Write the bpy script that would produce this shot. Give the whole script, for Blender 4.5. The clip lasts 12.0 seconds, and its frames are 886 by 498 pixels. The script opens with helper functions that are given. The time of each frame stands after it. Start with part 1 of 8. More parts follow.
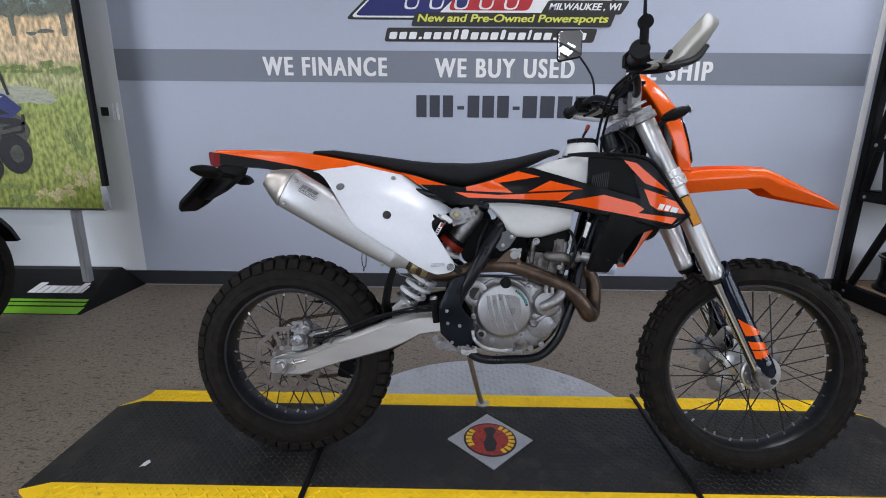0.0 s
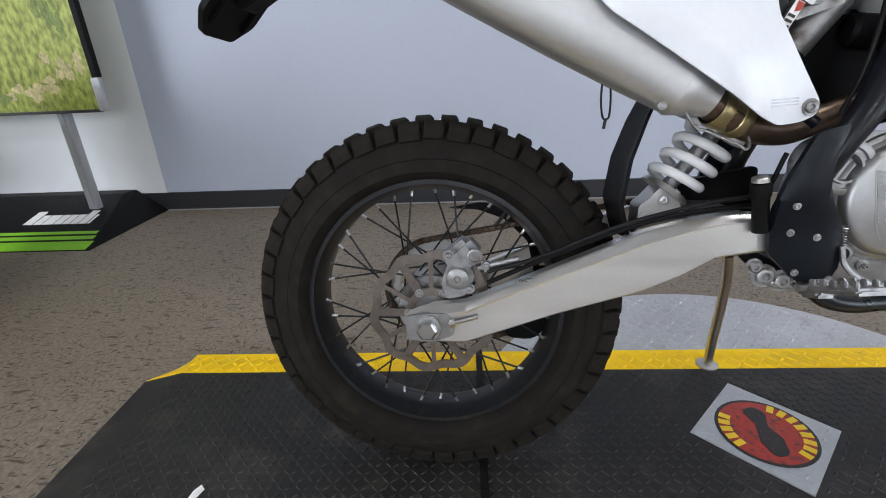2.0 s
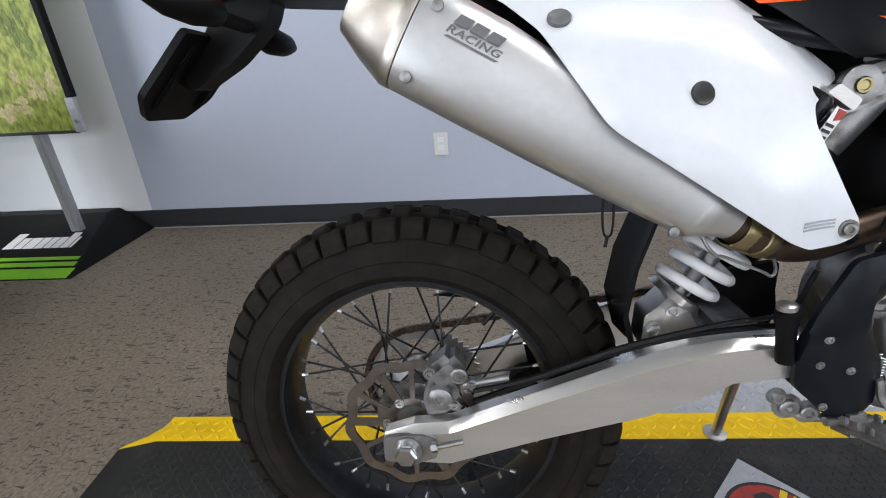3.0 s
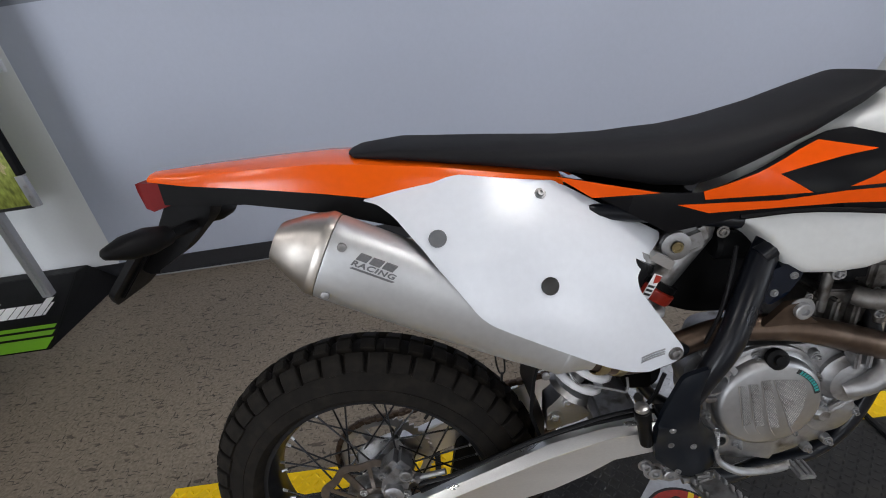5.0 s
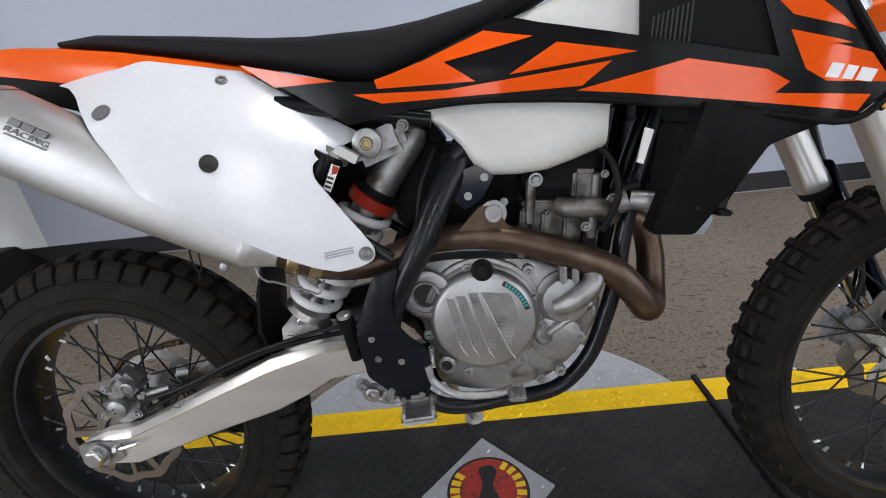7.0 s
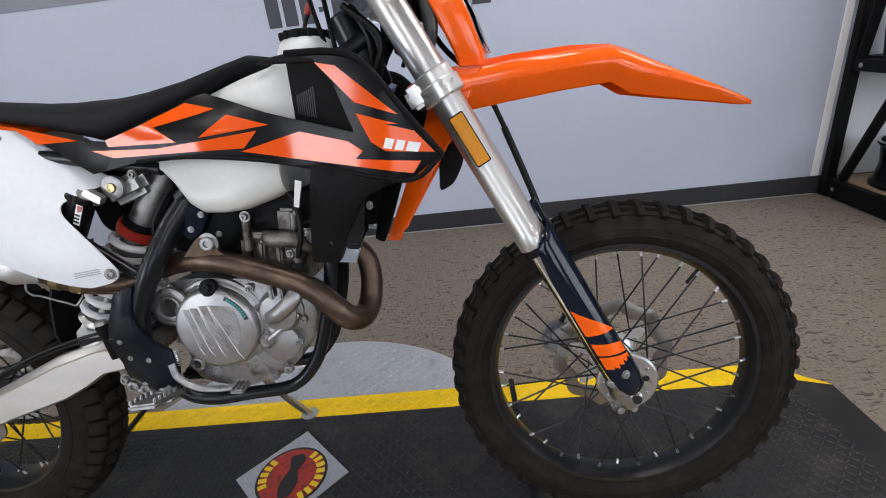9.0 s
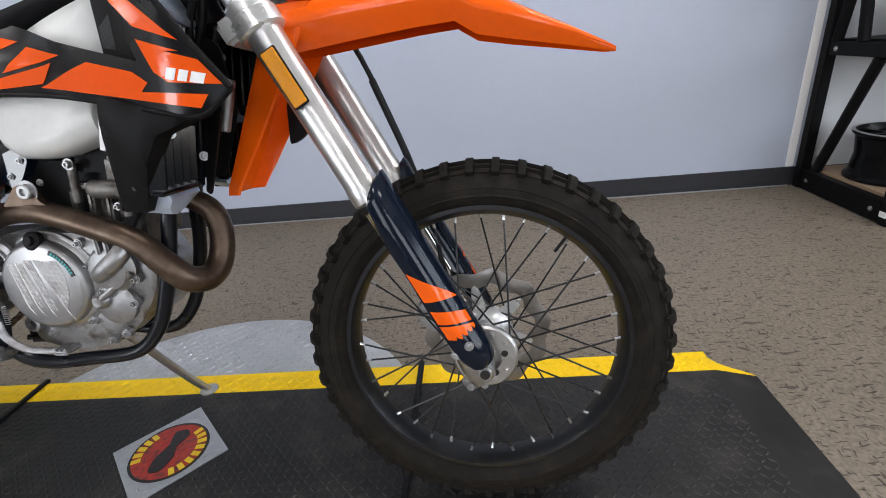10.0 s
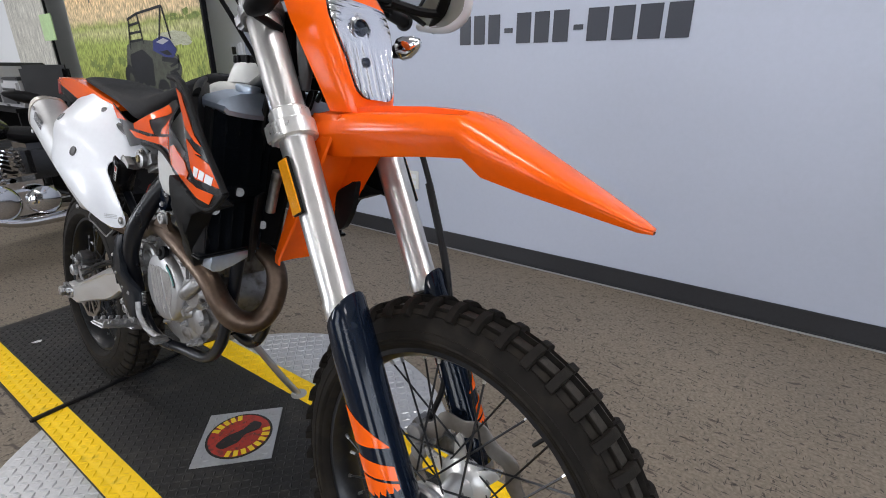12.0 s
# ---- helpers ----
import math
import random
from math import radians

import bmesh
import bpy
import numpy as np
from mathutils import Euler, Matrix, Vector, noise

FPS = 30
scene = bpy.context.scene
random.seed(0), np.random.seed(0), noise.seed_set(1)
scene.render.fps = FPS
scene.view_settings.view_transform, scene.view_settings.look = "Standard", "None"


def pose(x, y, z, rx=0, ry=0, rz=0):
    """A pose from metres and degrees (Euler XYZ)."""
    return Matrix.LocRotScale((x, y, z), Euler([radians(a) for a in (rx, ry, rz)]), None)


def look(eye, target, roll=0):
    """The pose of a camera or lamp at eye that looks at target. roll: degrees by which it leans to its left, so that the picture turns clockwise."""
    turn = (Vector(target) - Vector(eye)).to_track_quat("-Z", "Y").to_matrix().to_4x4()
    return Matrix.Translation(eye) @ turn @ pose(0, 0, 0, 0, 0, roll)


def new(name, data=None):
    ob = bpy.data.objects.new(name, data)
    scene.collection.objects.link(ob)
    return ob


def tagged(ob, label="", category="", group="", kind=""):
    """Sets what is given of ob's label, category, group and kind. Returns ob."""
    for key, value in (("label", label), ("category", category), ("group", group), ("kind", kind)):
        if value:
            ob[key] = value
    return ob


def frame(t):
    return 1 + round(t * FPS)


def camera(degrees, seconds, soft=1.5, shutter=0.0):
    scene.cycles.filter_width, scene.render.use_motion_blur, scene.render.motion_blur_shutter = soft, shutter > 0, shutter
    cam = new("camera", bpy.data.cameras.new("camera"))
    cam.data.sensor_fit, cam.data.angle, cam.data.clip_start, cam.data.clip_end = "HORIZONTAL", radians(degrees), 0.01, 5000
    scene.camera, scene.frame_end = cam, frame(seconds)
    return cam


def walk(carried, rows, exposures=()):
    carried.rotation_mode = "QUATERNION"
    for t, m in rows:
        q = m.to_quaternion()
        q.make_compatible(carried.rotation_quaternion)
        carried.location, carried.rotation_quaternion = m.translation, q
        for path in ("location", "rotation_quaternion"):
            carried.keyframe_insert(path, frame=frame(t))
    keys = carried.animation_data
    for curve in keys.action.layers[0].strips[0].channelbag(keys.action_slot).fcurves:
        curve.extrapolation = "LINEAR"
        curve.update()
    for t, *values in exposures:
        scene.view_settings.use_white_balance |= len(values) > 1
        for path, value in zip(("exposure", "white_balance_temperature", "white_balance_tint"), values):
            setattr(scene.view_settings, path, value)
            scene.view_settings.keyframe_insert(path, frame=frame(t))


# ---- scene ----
cam = camera(86.0, 12.0, soft=1.0)
PATH = [
    (0, (0.522, -1.491, 1.127), (0.497, 0.448, 0.636), 0.5),
    (0.5, (0.326, -1.344, 1.063), (0.294, 0.586, 0.539), 0.3),
    (1, (0.236, -1.165, 0.976), (0.173, 0.744, 0.383), -0.4),
    (1.5, (0.142, -0.974, 0.875), (0.045, 0.9, 0.183), -1.7),
    (2, (0.071, -0.801, 0.82), (-0.043, 1.036, 0.038), -2.7),
    (2.5, (0.073, -0.701, 0.843), (-0.041, 1.111, 0.004), -3.0),
    (3, (0.101, -0.64, 0.957), (-0.02, 1.167, 0.109), -3.3),
    (3.2, (0.1, -0.627, 1.019), (-0.026, 1.178, 0.168), -3.7),
    (4.8, (0.169, -0.623, 1.254), (0.123, 1.127, 0.287), -8.7),
    (5, (0.214, -0.654, 1.258), (0.181, 1.092, 0.282), -8.8),
    (5.5, (0.323, -0.74, 1.234), (0.306, 1.012, 0.27), -8.5),
    (6, (0.42, -0.794, 1.173), (0.4, 0.961, 0.212), -8.0),
    (6.5, (0.531, -0.799, 1.086), (0.489, 0.984, 0.18), -7.3),
    (7, (0.658, -0.76, 1.013), (0.607, 1.056, 0.177), -6.5),
    (7.2, (0.707, -0.757, 1.008), (0.647, 1.07, 0.197), -6.4),
    (8.8, (1.13, -0.89, 1.073), (1.022, 0.944, 0.283), -7.0),
    (9, (1.194, -0.912, 1.059), (1.092, 0.917, 0.255), -6.7),
    (9.5, (1.349, -0.932, 1.013), (1.233, 0.89, 0.198), -6.1),
    (10, (1.482, -0.864, 0.94), (1.337, 0.957, 0.126), -5.7),
    (10.5, (1.615, -0.813, 0.9), (1.338, 1.001, 0.105), -4.3),
    (11, (1.73, -0.744, 0.913), (1.238, 1.037, 0.147), -2.8),
    (11.5, (1.791, -0.684, 0.976), (1.02, 1.009, 0.242), -1.2),
    (12, (1.827, -0.59, 1.075), (0.753, 0.943, 0.37), -0.1),
]
EXPOSURES = [(0, -0.04, 6050, 14), (0.8, 0.08, 6120, 14), (1.5, 0.27, 6320, 12), (2.5, 0.48, 6320, 11), (3.2, 0.34, 6300, 11), (4.8, -0.09, 6380, 12), (5.5, -0.06, 6430, 13), (6.5, 0.13, 6430, 13), (7.2, 0.19, 6430, 13), (9, 0.26, 6430, 13), (10.5, 0.42, 6430, 12), (12, 0.22, 6430, 13)]
walk(cam, [(t, look(eye, target, roll)) for t, eye, target, roll in PATH], EXPOSURES)

# ---- light ----
world = bpy.data.worlds.new("world")
scene.world = world
world.use_nodes = True
wn = world.node_tree.nodes
sky = wn.new("ShaderNodeTexSky")
sky.sky_type, sky.sun_disc = "NISHITA", False
sky.sun_elevation, sky.sun_rotation = radians(38), radians(150)
world.node_tree.links.new(sky.outputs[0], wn["Background"].inputs[0])
wn["Background"].inputs[1].default_value = 0.12


# the pair at -7 is added to lift the dark left background
LAMPS = ((-7.0, -1.4), (-7.0, -3.6), (-3.0, -0.6), (1.4, -0.1), (3.5, 0.6), (-3.4, -3.6), (0.6, -3.6), (4.2, -3.6))


def area(name, m, sx, sy, power, colour):
    d = bpy.data.lights.new(name, "AREA")
    d.shape, d.size, d.size_y, d.energy, d.color = "RECTANGLE", sx, sy, power, colour
    ob = new(name, d)
    ob.matrix_world = m
    return ob


# daylight from the unseen glazed east front and the south windows
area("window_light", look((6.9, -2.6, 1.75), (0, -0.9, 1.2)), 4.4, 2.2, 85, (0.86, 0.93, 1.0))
# the 0.2 and 4.0 lamps fill from the south; their windows are added
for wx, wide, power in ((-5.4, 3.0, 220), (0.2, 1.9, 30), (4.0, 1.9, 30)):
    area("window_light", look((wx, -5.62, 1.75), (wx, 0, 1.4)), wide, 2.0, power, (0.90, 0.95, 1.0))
# ceiling panels, out of view, added and spaced to shape the wall's brightness
for lx, ly in LAMPS:
    area("ceiling_fill_light", look((lx, ly, 3.30), (lx, ly, 0)), 1.15, 0.55, 25, (1.0, 0.985, 0.965))


# ---- materials ----
def material(name, base, rough=0.5, metal=0.0, vary=0.12, scale=6.0, fine=90.0, bump=0.0, bump_scale=250.0, dirt=None, dirt_at=0.6, coat=0.0, rough_vary=0.1, stretch=None, spec=0.5):
    """A surface with variation at two scales, optional dirt in patches, and fine relief."""
    m = bpy.data.materials.new(name)
    m.use_nodes = True
    n, l = m.node_tree.nodes, m.node_tree.links
    b = n["Principled BSDF"]
    b.inputs["Metallic"].default_value = metal
    b.inputs["Specular IOR Level"].default_value = spec
    b.inputs["Coat Weight"].default_value = coat
    b.inputs["Coat Roughness"].default_value = 0.12
    tc = n.new("ShaderNodeTexCoord")
    src = tc.outputs["Object"]
    if stretch:
        mp = n.new("ShaderNodeMapping")
        mp.inputs["Scale"].default_value = stretch
        l.new(src, mp.inputs["Vector"])
        src = mp.outputs[0]

    def noise_at(sc, detail=4.0):
        t = n.new("ShaderNodeTexNoise")
        t.inputs["Scale"].default_value, t.inputs["Detail"].default_value = sc, detail
        l.new(src, t.inputs["Vector"])
        return t.outputs["Fac"]

    big, small = noise_at(scale), noise_at(fine, 2.0)
    add = n.new("ShaderNodeMath")
    add.operation = "ADD"
    l.new(big, add.inputs[0]), l.new(small, add.inputs[1])
    mr = n.new("ShaderNodeMapRange")
    mr.inputs["From Min"].default_value, mr.inputs["From Max"].default_value = 0.6, 1.4
    mr.inputs["To Min"].default_value, mr.inputs["To Max"].default_value = 1 - vary, 1 + vary
    l.new(add.outputs[0], mr.inputs["Value"])
    mul = n.new("ShaderNodeVectorMath")
    mul.operation = "SCALE"
    mul.inputs[0].default_value = base
    l.new(mr.outputs[0], mul.inputs["Scale"])
    colour = mul.outputs[0]
    if dirt:
        d = noise_at(scale * 2.3, 8.0)
        rp = n.new("ShaderNodeValToRGB")
        rp.color_ramp.elements[0].position, rp.color_ramp.elements[1].position = dirt_at - 0.08, dirt_at + 0.12
        l.new(d, rp.inputs[0])
        mx = n.new("ShaderNodeMix")
        mx.data_type = "RGBA"
        l.new(rp.outputs[0], mx.inputs["Factor"])
        l.new(colour, mx.inputs["A"])
        mx.inputs["B"].default_value = (*dirt, 1)
        colour = mx.outputs["Result"]
    l.new(colour, b.inputs["Base Color"])
    rr = n.new("ShaderNodeMapRange")
    rr.inputs["To Min"].default_value, rr.inputs["To Max"].default_value = max(0.02, rough - rough_vary), min(1, rough + rough_vary)
    l.new(big, rr.inputs["Value"])
    l.new(rr.outputs[0], b.inputs["Roughness"])
    if bump:
        bp = n.new("ShaderNodeBump")
        bp.inputs["Strength"].default_value, bp.inputs["Distance"].default_value = bump, 0.002
        l.new(noise_at(bump_scale, 3.0), bp.inputs["Height"])
        l.new(bp.outputs[0], b.inputs["Normal"])
    return m


def glass(name, colour, rough=0.02, alpha=0.35):
    m = bpy.data.materials.new(name)
    m.use_nodes = True
    b = m.node_tree.nodes["Principled BSDF"]
    b.inputs["Base Color"].default_value = (*colour, 1)
    b.inputs["Roughness"].default_value, b.inputs["Transmission Weight"].default_value, b.inputs["IOR"].default_value = rough, alpha, 1.45
    return m


def glow(name, colour, strength):
    m = bpy.data.materials.new(name)
    m.use_nodes = True
    b = m.node_tree.nodes["Principled BSDF"]
    b.inputs["Base Color"].default_value = (*colour, 1)
    b.inputs["Emission Color"].default_value, b.inputs["Emission Strength"].default_value = (*colour, 1), strength
    return m


ORANGE = material("orange_plastic", (0.90, 0.118, 0.003), 0.17, vary=0.05, scale=4, spec=0.38, coat=0.05, rough_vary=0.05, bump=0.03, bump_scale=600)
DECALORANGE = material("glossy_orange_decal", (0.88, 0.100, 0.004), 0.13, vary=0.05, scale=5, spec=0.36, rough_vary=0.04)
CLUTCH = material("satin_clutch_cover", (0.42, 0.42, 0.425), 0.42, metal=0.95, vary=0.08, scale=9, bump=0.1, bump_scale=900)
WHITE = material("white_plastic", (0.75, 0.775, 0.82), 0.3, vary=0.03, scale=5, rough_vary=0.06, coat=0.2, bump=0.02, bump_scale=500)
TANK = material("translucent_tank_plastic", (0.67, 0.675, 0.66), 0.34, vary=0.05, scale=9)
BLACK = material("black_plastic", (0.006, 0.006, 0.0065), 0.5, vary=0.25, scale=9, bump=0.08, bump_scale=900, spec=0.11)
GLOSSBLACK = material("gloss_black_graphic", (0.006, 0.006, 0.007), 0.28, vary=0.2, coat=0.0, spec=0.14)
SEAT = material("seat_vinyl", (0.008, 0.008, 0.0095), 0.62, vary=0.15, spec=0.22, scale=12, fine=400, bump=0.35, bump_scale=1400)
RUBBER = material("dusty_tyre_rubber", (0.0098, 0.0083, 0.0070), 0.78, vary=0.2, spec=0.18, scale=14, bump=0.3, bump_scale=500, dirt=(0.018, 0.015, 0.0118), dirt_at=0.56)
# paler rubber: brightness of lit pocket floors, with dust, put into the colour
LITDUSTRUBBER = material("lit_dusty_tread_rubber", (0.029, 0.0255, 0.022), 0.6, vary=0.3, spec=0.3, scale=30, bump=0.2, bump_scale=600, dirt=(0.048, 0.042, 0.036), dirt_at=0.55)
HOSE = material("black_hose_rubber", (0.006, 0.006, 0.007), 0.5, vary=0.15, spec=0.25)
RIM = material("black_anodised_rim", (0.012, 0.013, 0.016), 0.35, metal=0.3, vary=0.2, scale=20, dirt=(0.03, 0.028, 0.025), dirt_at=0.62)
ALU = material("brushed_aluminium", (0.54, 0.53, 0.52), 0.38, metal=1.0, vary=0.08, scale=8, fine=120, stretch=(1, 6, 6), bump=0.06, bump_scale=300)
ARMALU = material("brushed_swingarm_aluminium", (0.76, 0.755, 0.745), 0.31, metal=0.9, vary=0.07, scale=5, fine=160, stretch=(1, 6, 8), bump=0.015, bump_scale=300)
# bluish base puts the window's reflection into the metal colour
RADTANK = material("window_tinted_tank_aluminium", (0.52, 0.60, 0.72), 0.32, metal=0.75, vary=0.1, scale=10)
CAST = material("cast_aluminium", (0.35, 0.35, 0.355), 0.40, metal=0.9, vary=0.16, scale=14, bump=0.25, bump_scale=700, dirt=(0.13, 0.115, 0.10), dirt_at=0.60)
CASTDARK = material("darker_cast_aluminium", (0.20, 0.19, 0.18), 0.46, metal=0.85, vary=0.25, scale=16, bump=0.25, bump_scale=700, dirt=(0.07, 0.06, 0.05), dirt_at=0.56)
BOLT = material("dull_zinc_bolt", (0.40, 0.40, 0.405), 0.48, metal=0.9, vary=0.12, scale=30)
STEEL = material("bright_steel", (0.50, 0.50, 0.505), 0.30, metal=1.0, vary=0.06, scale=20)
FORK = material("fork_tube_aluminium", (0.60, 0.595, 0.585), 0.34, metal=0.85, vary=0.05, scale=5, stretch=(8, 8, 1))
LAMPCHROME = material("lamp_reflector_chrome", (0.88, 0.89, 0.92), 0.09, metal=1.0, vary=0.02, rough_vary=0.08)
CHROME = material("chromed_tube", (0.7, 0.7, 0.71), 0.08, metal=1.0, vary=0.03, rough_vary=0.03)
MUFFLER = material("satin_muffler_aluminium", (0.56, 0.565, 0.57), 0.50, metal=0.9, vary=0.06, scale=7, bump=0.06, bump_scale=800)
CAP = material("end_cap_steel", (0.60, 0.56, 0.51), 0.40, metal=1.0, vary=0.1, scale=12)
HEADER = material("heat_tinted_header", (0.100, 0.069, 0.050), 0.40, metal=0.85, vary=0.25, scale=11, dirt=(0.145, 0.106, 0.078), dirt_at=0.60)
BRASS = material("brass_tinted_collar", (0.34, 0.28, 0.15), 0.38, metal=0.95, vary=0.2, scale=20)
FRAME = material("black_painted_frame", (0.005, 0.006, 0.009), 0.30, vary=0.2, scale=14, spec=0.32)
# blue in the base stands for sky light reflected by black plastic
GUARD = material("sky_tinted_guard_plastic", (0.004, 0.0075, 0.016), 0.12, vary=0.2, scale=9, spec=0.36)
FRAMEGUARD = material("black_frame_guard_plastic", (0.004, 0.006, 0.010), 0.38, vary=0.2, scale=9, spec=0.22)
SPRING = material("white_spring_paint", (0.78, 0.78, 0.80), 0.35, vary=0.05)
RED = material("red_collar", (0.36, 0.028, 0.014), 0.35, vary=0.1)
AMBER = material("amber_reflector", (0.82, 0.33, 0.008), 0.2, vary=0.1, fine=300, bump=0.5, bump_scale=900)
REDLENS = material("red_lamp_lens", (0.18, 0.008, 0.008), 0.45, vary=0.1, spec=0.15)
LENS = glass("headlight_lens", (1.0, 1.0, 1.0), 0.0, 1.0)
MIRROR = material("mirror_glass", (0.85, 0.86, 0.88), 0.03, metal=1.0, vary=0.01, rough_vary=0.01)
LOUVRE = material("glossy_black_louvre_plastic", (0.005, 0.006, 0.008), 0.13, vary=0.2, scale=12, spec=0.45)
FIN = material("radiator_core", (0.02, 0.02, 0.022), 0.5, metal=0.4, vary=0.2, stretch=(1, 1, 60), bump=0.3, bump_scale=30)
SHIELD = material("smoke_white_handguard", (0.22, 0.218, 0.185), 0.3, vary=0.05)
DARKGREY = material("dark_grey_plastic", (0.03, 0.031, 0.033), 0.4, vary=0.15)
DISC = material("brake_disc_steel", (0.24, 0.21, 0.19), 0.35, metal=1.0, vary=0.2, scale=16)
CARRIER = material("bright_cast_hub_metal", (0.74, 0.74, 0.73), 0.30, metal=0.7, vary=0.10, scale=30, bump=0.05, bump_scale=500)
PALEDISC = material("pale_brake_disc_steel", (0.29, 0.27, 0.25), 0.36, metal=0.9, vary=0.15, scale=16)
GREENBADGE = material("teal_badge", (0.04, 0.33, 0.31), 0.3, vary=0.1)
GROMMET = material("grey_rubber_plug", (0.13, 0.135, 0.14), 0.5, vary=0.15)
PRINT = material("etched_grey_print", (0.16, 0.16, 0.165), 0.5, metal=0.2, vary=0.2, fine=400)
WHITEINK = material("white_ink", (0.87, 0.87, 0.87), 0.4, vary=0.02)
INK = material("dark_grey_ink", (0.035, 0.04, 0.055), 0.5, vary=0.05)

WALL = material("grey_wall_paint", (0.440, 0.480, 0.578), 0.55, vary=0.025, scale=1.2, fine=60, bump=0.05, bump_scale=260)
WALLPALE = material("pale_wall_paint", (0.74, 0.76, 0.78), 0.45, vary=0.02, scale=1.2, fine=60, bump=0.05, bump_scale=260)
BAND = material("grey_band_paint", (0.20, 0.22, 0.265), 0.55, vary=0.03, scale=2, fine=60, bump=0.05, bump_scale=260)
BASE = material("black_vinyl_baseboard", (0.022, 0.023, 0.027), 0.5, vary=0.15, scale=3)
# unseen walls and ceiling, darkened so bounce and reflections stay low
SHOP = material("dimmed_shell_paint", (0.15, 0.15, 0.158), 0.6, vary=0.1, scale=0.8)
CEIL = material("dimmed_ceiling_paint", (0.42, 0.42, 0.42), 0.8, vary=0.04, bump=0.2)
PLATEBLACK = material("black_tread_plate", (0.017, 0.0165, 0.016), 0.48, vary=0.3, scale=5, spec=0.35, dirt=(0.042, 0.038, 0.033), dirt_at=0.60, bump=0.1, bump_scale=400)
PLATEYELLOW = material("yellow_tread_plate", (0.93, 0.60, 0.005), 0.45, spec=0.25, vary=0.07, scale=8, dirt=(0.35, 0.24, 0.03), dirt_at=0.70, bump=0.08)
PLATESILVER = material("silver_tread_plate", (0.52, 0.53, 0.545), 0.42, metal=0.7, vary=0.12, scale=6, dirt=(0.36, 0.36, 0.36), dirt_at=0.68)
DECALRED = material("red_decal_ink", (0.40, 0.032, 0.018), 0.4, vary=0.2, scale=30, dirt=(0.07, 0.03, 0.025), dirt_at=0.58)
DECALBLACK = material("black_decal_ink", (0.014, 0.013, 0.012), 0.4, vary=0.2)
DECALYELLOW = material("yellow_decal_ink", (0.85, 0.60, 0.02), 0.4, vary=0.05)
LIME = material("lime_green_stripe", (0.22, 0.55, 0.02), 0.4, vary=0.05)
WOOD = material("raw_wood_board", (0.35, 0.24, 0.15), 0.6, vary=0.15, scale=5, stretch=(1, 12, 12))
GREYMETAL = material("grey_galvanised_post", (0.45, 0.46, 0.48), 0.4, metal=0.6, vary=0.06)
BLUEINK = material("navy_sign_ink", (0.01, 0.015, 0.14), 0.4, vary=0.05)
REDINK = material("red_sign_ink", (0.45, 0.01, 0.02), 0.4, vary=0.05)
YELLOWINK = material("yellow_green_sign_ink", (0.72, 0.74, 0.10), 0.4, vary=0.05)


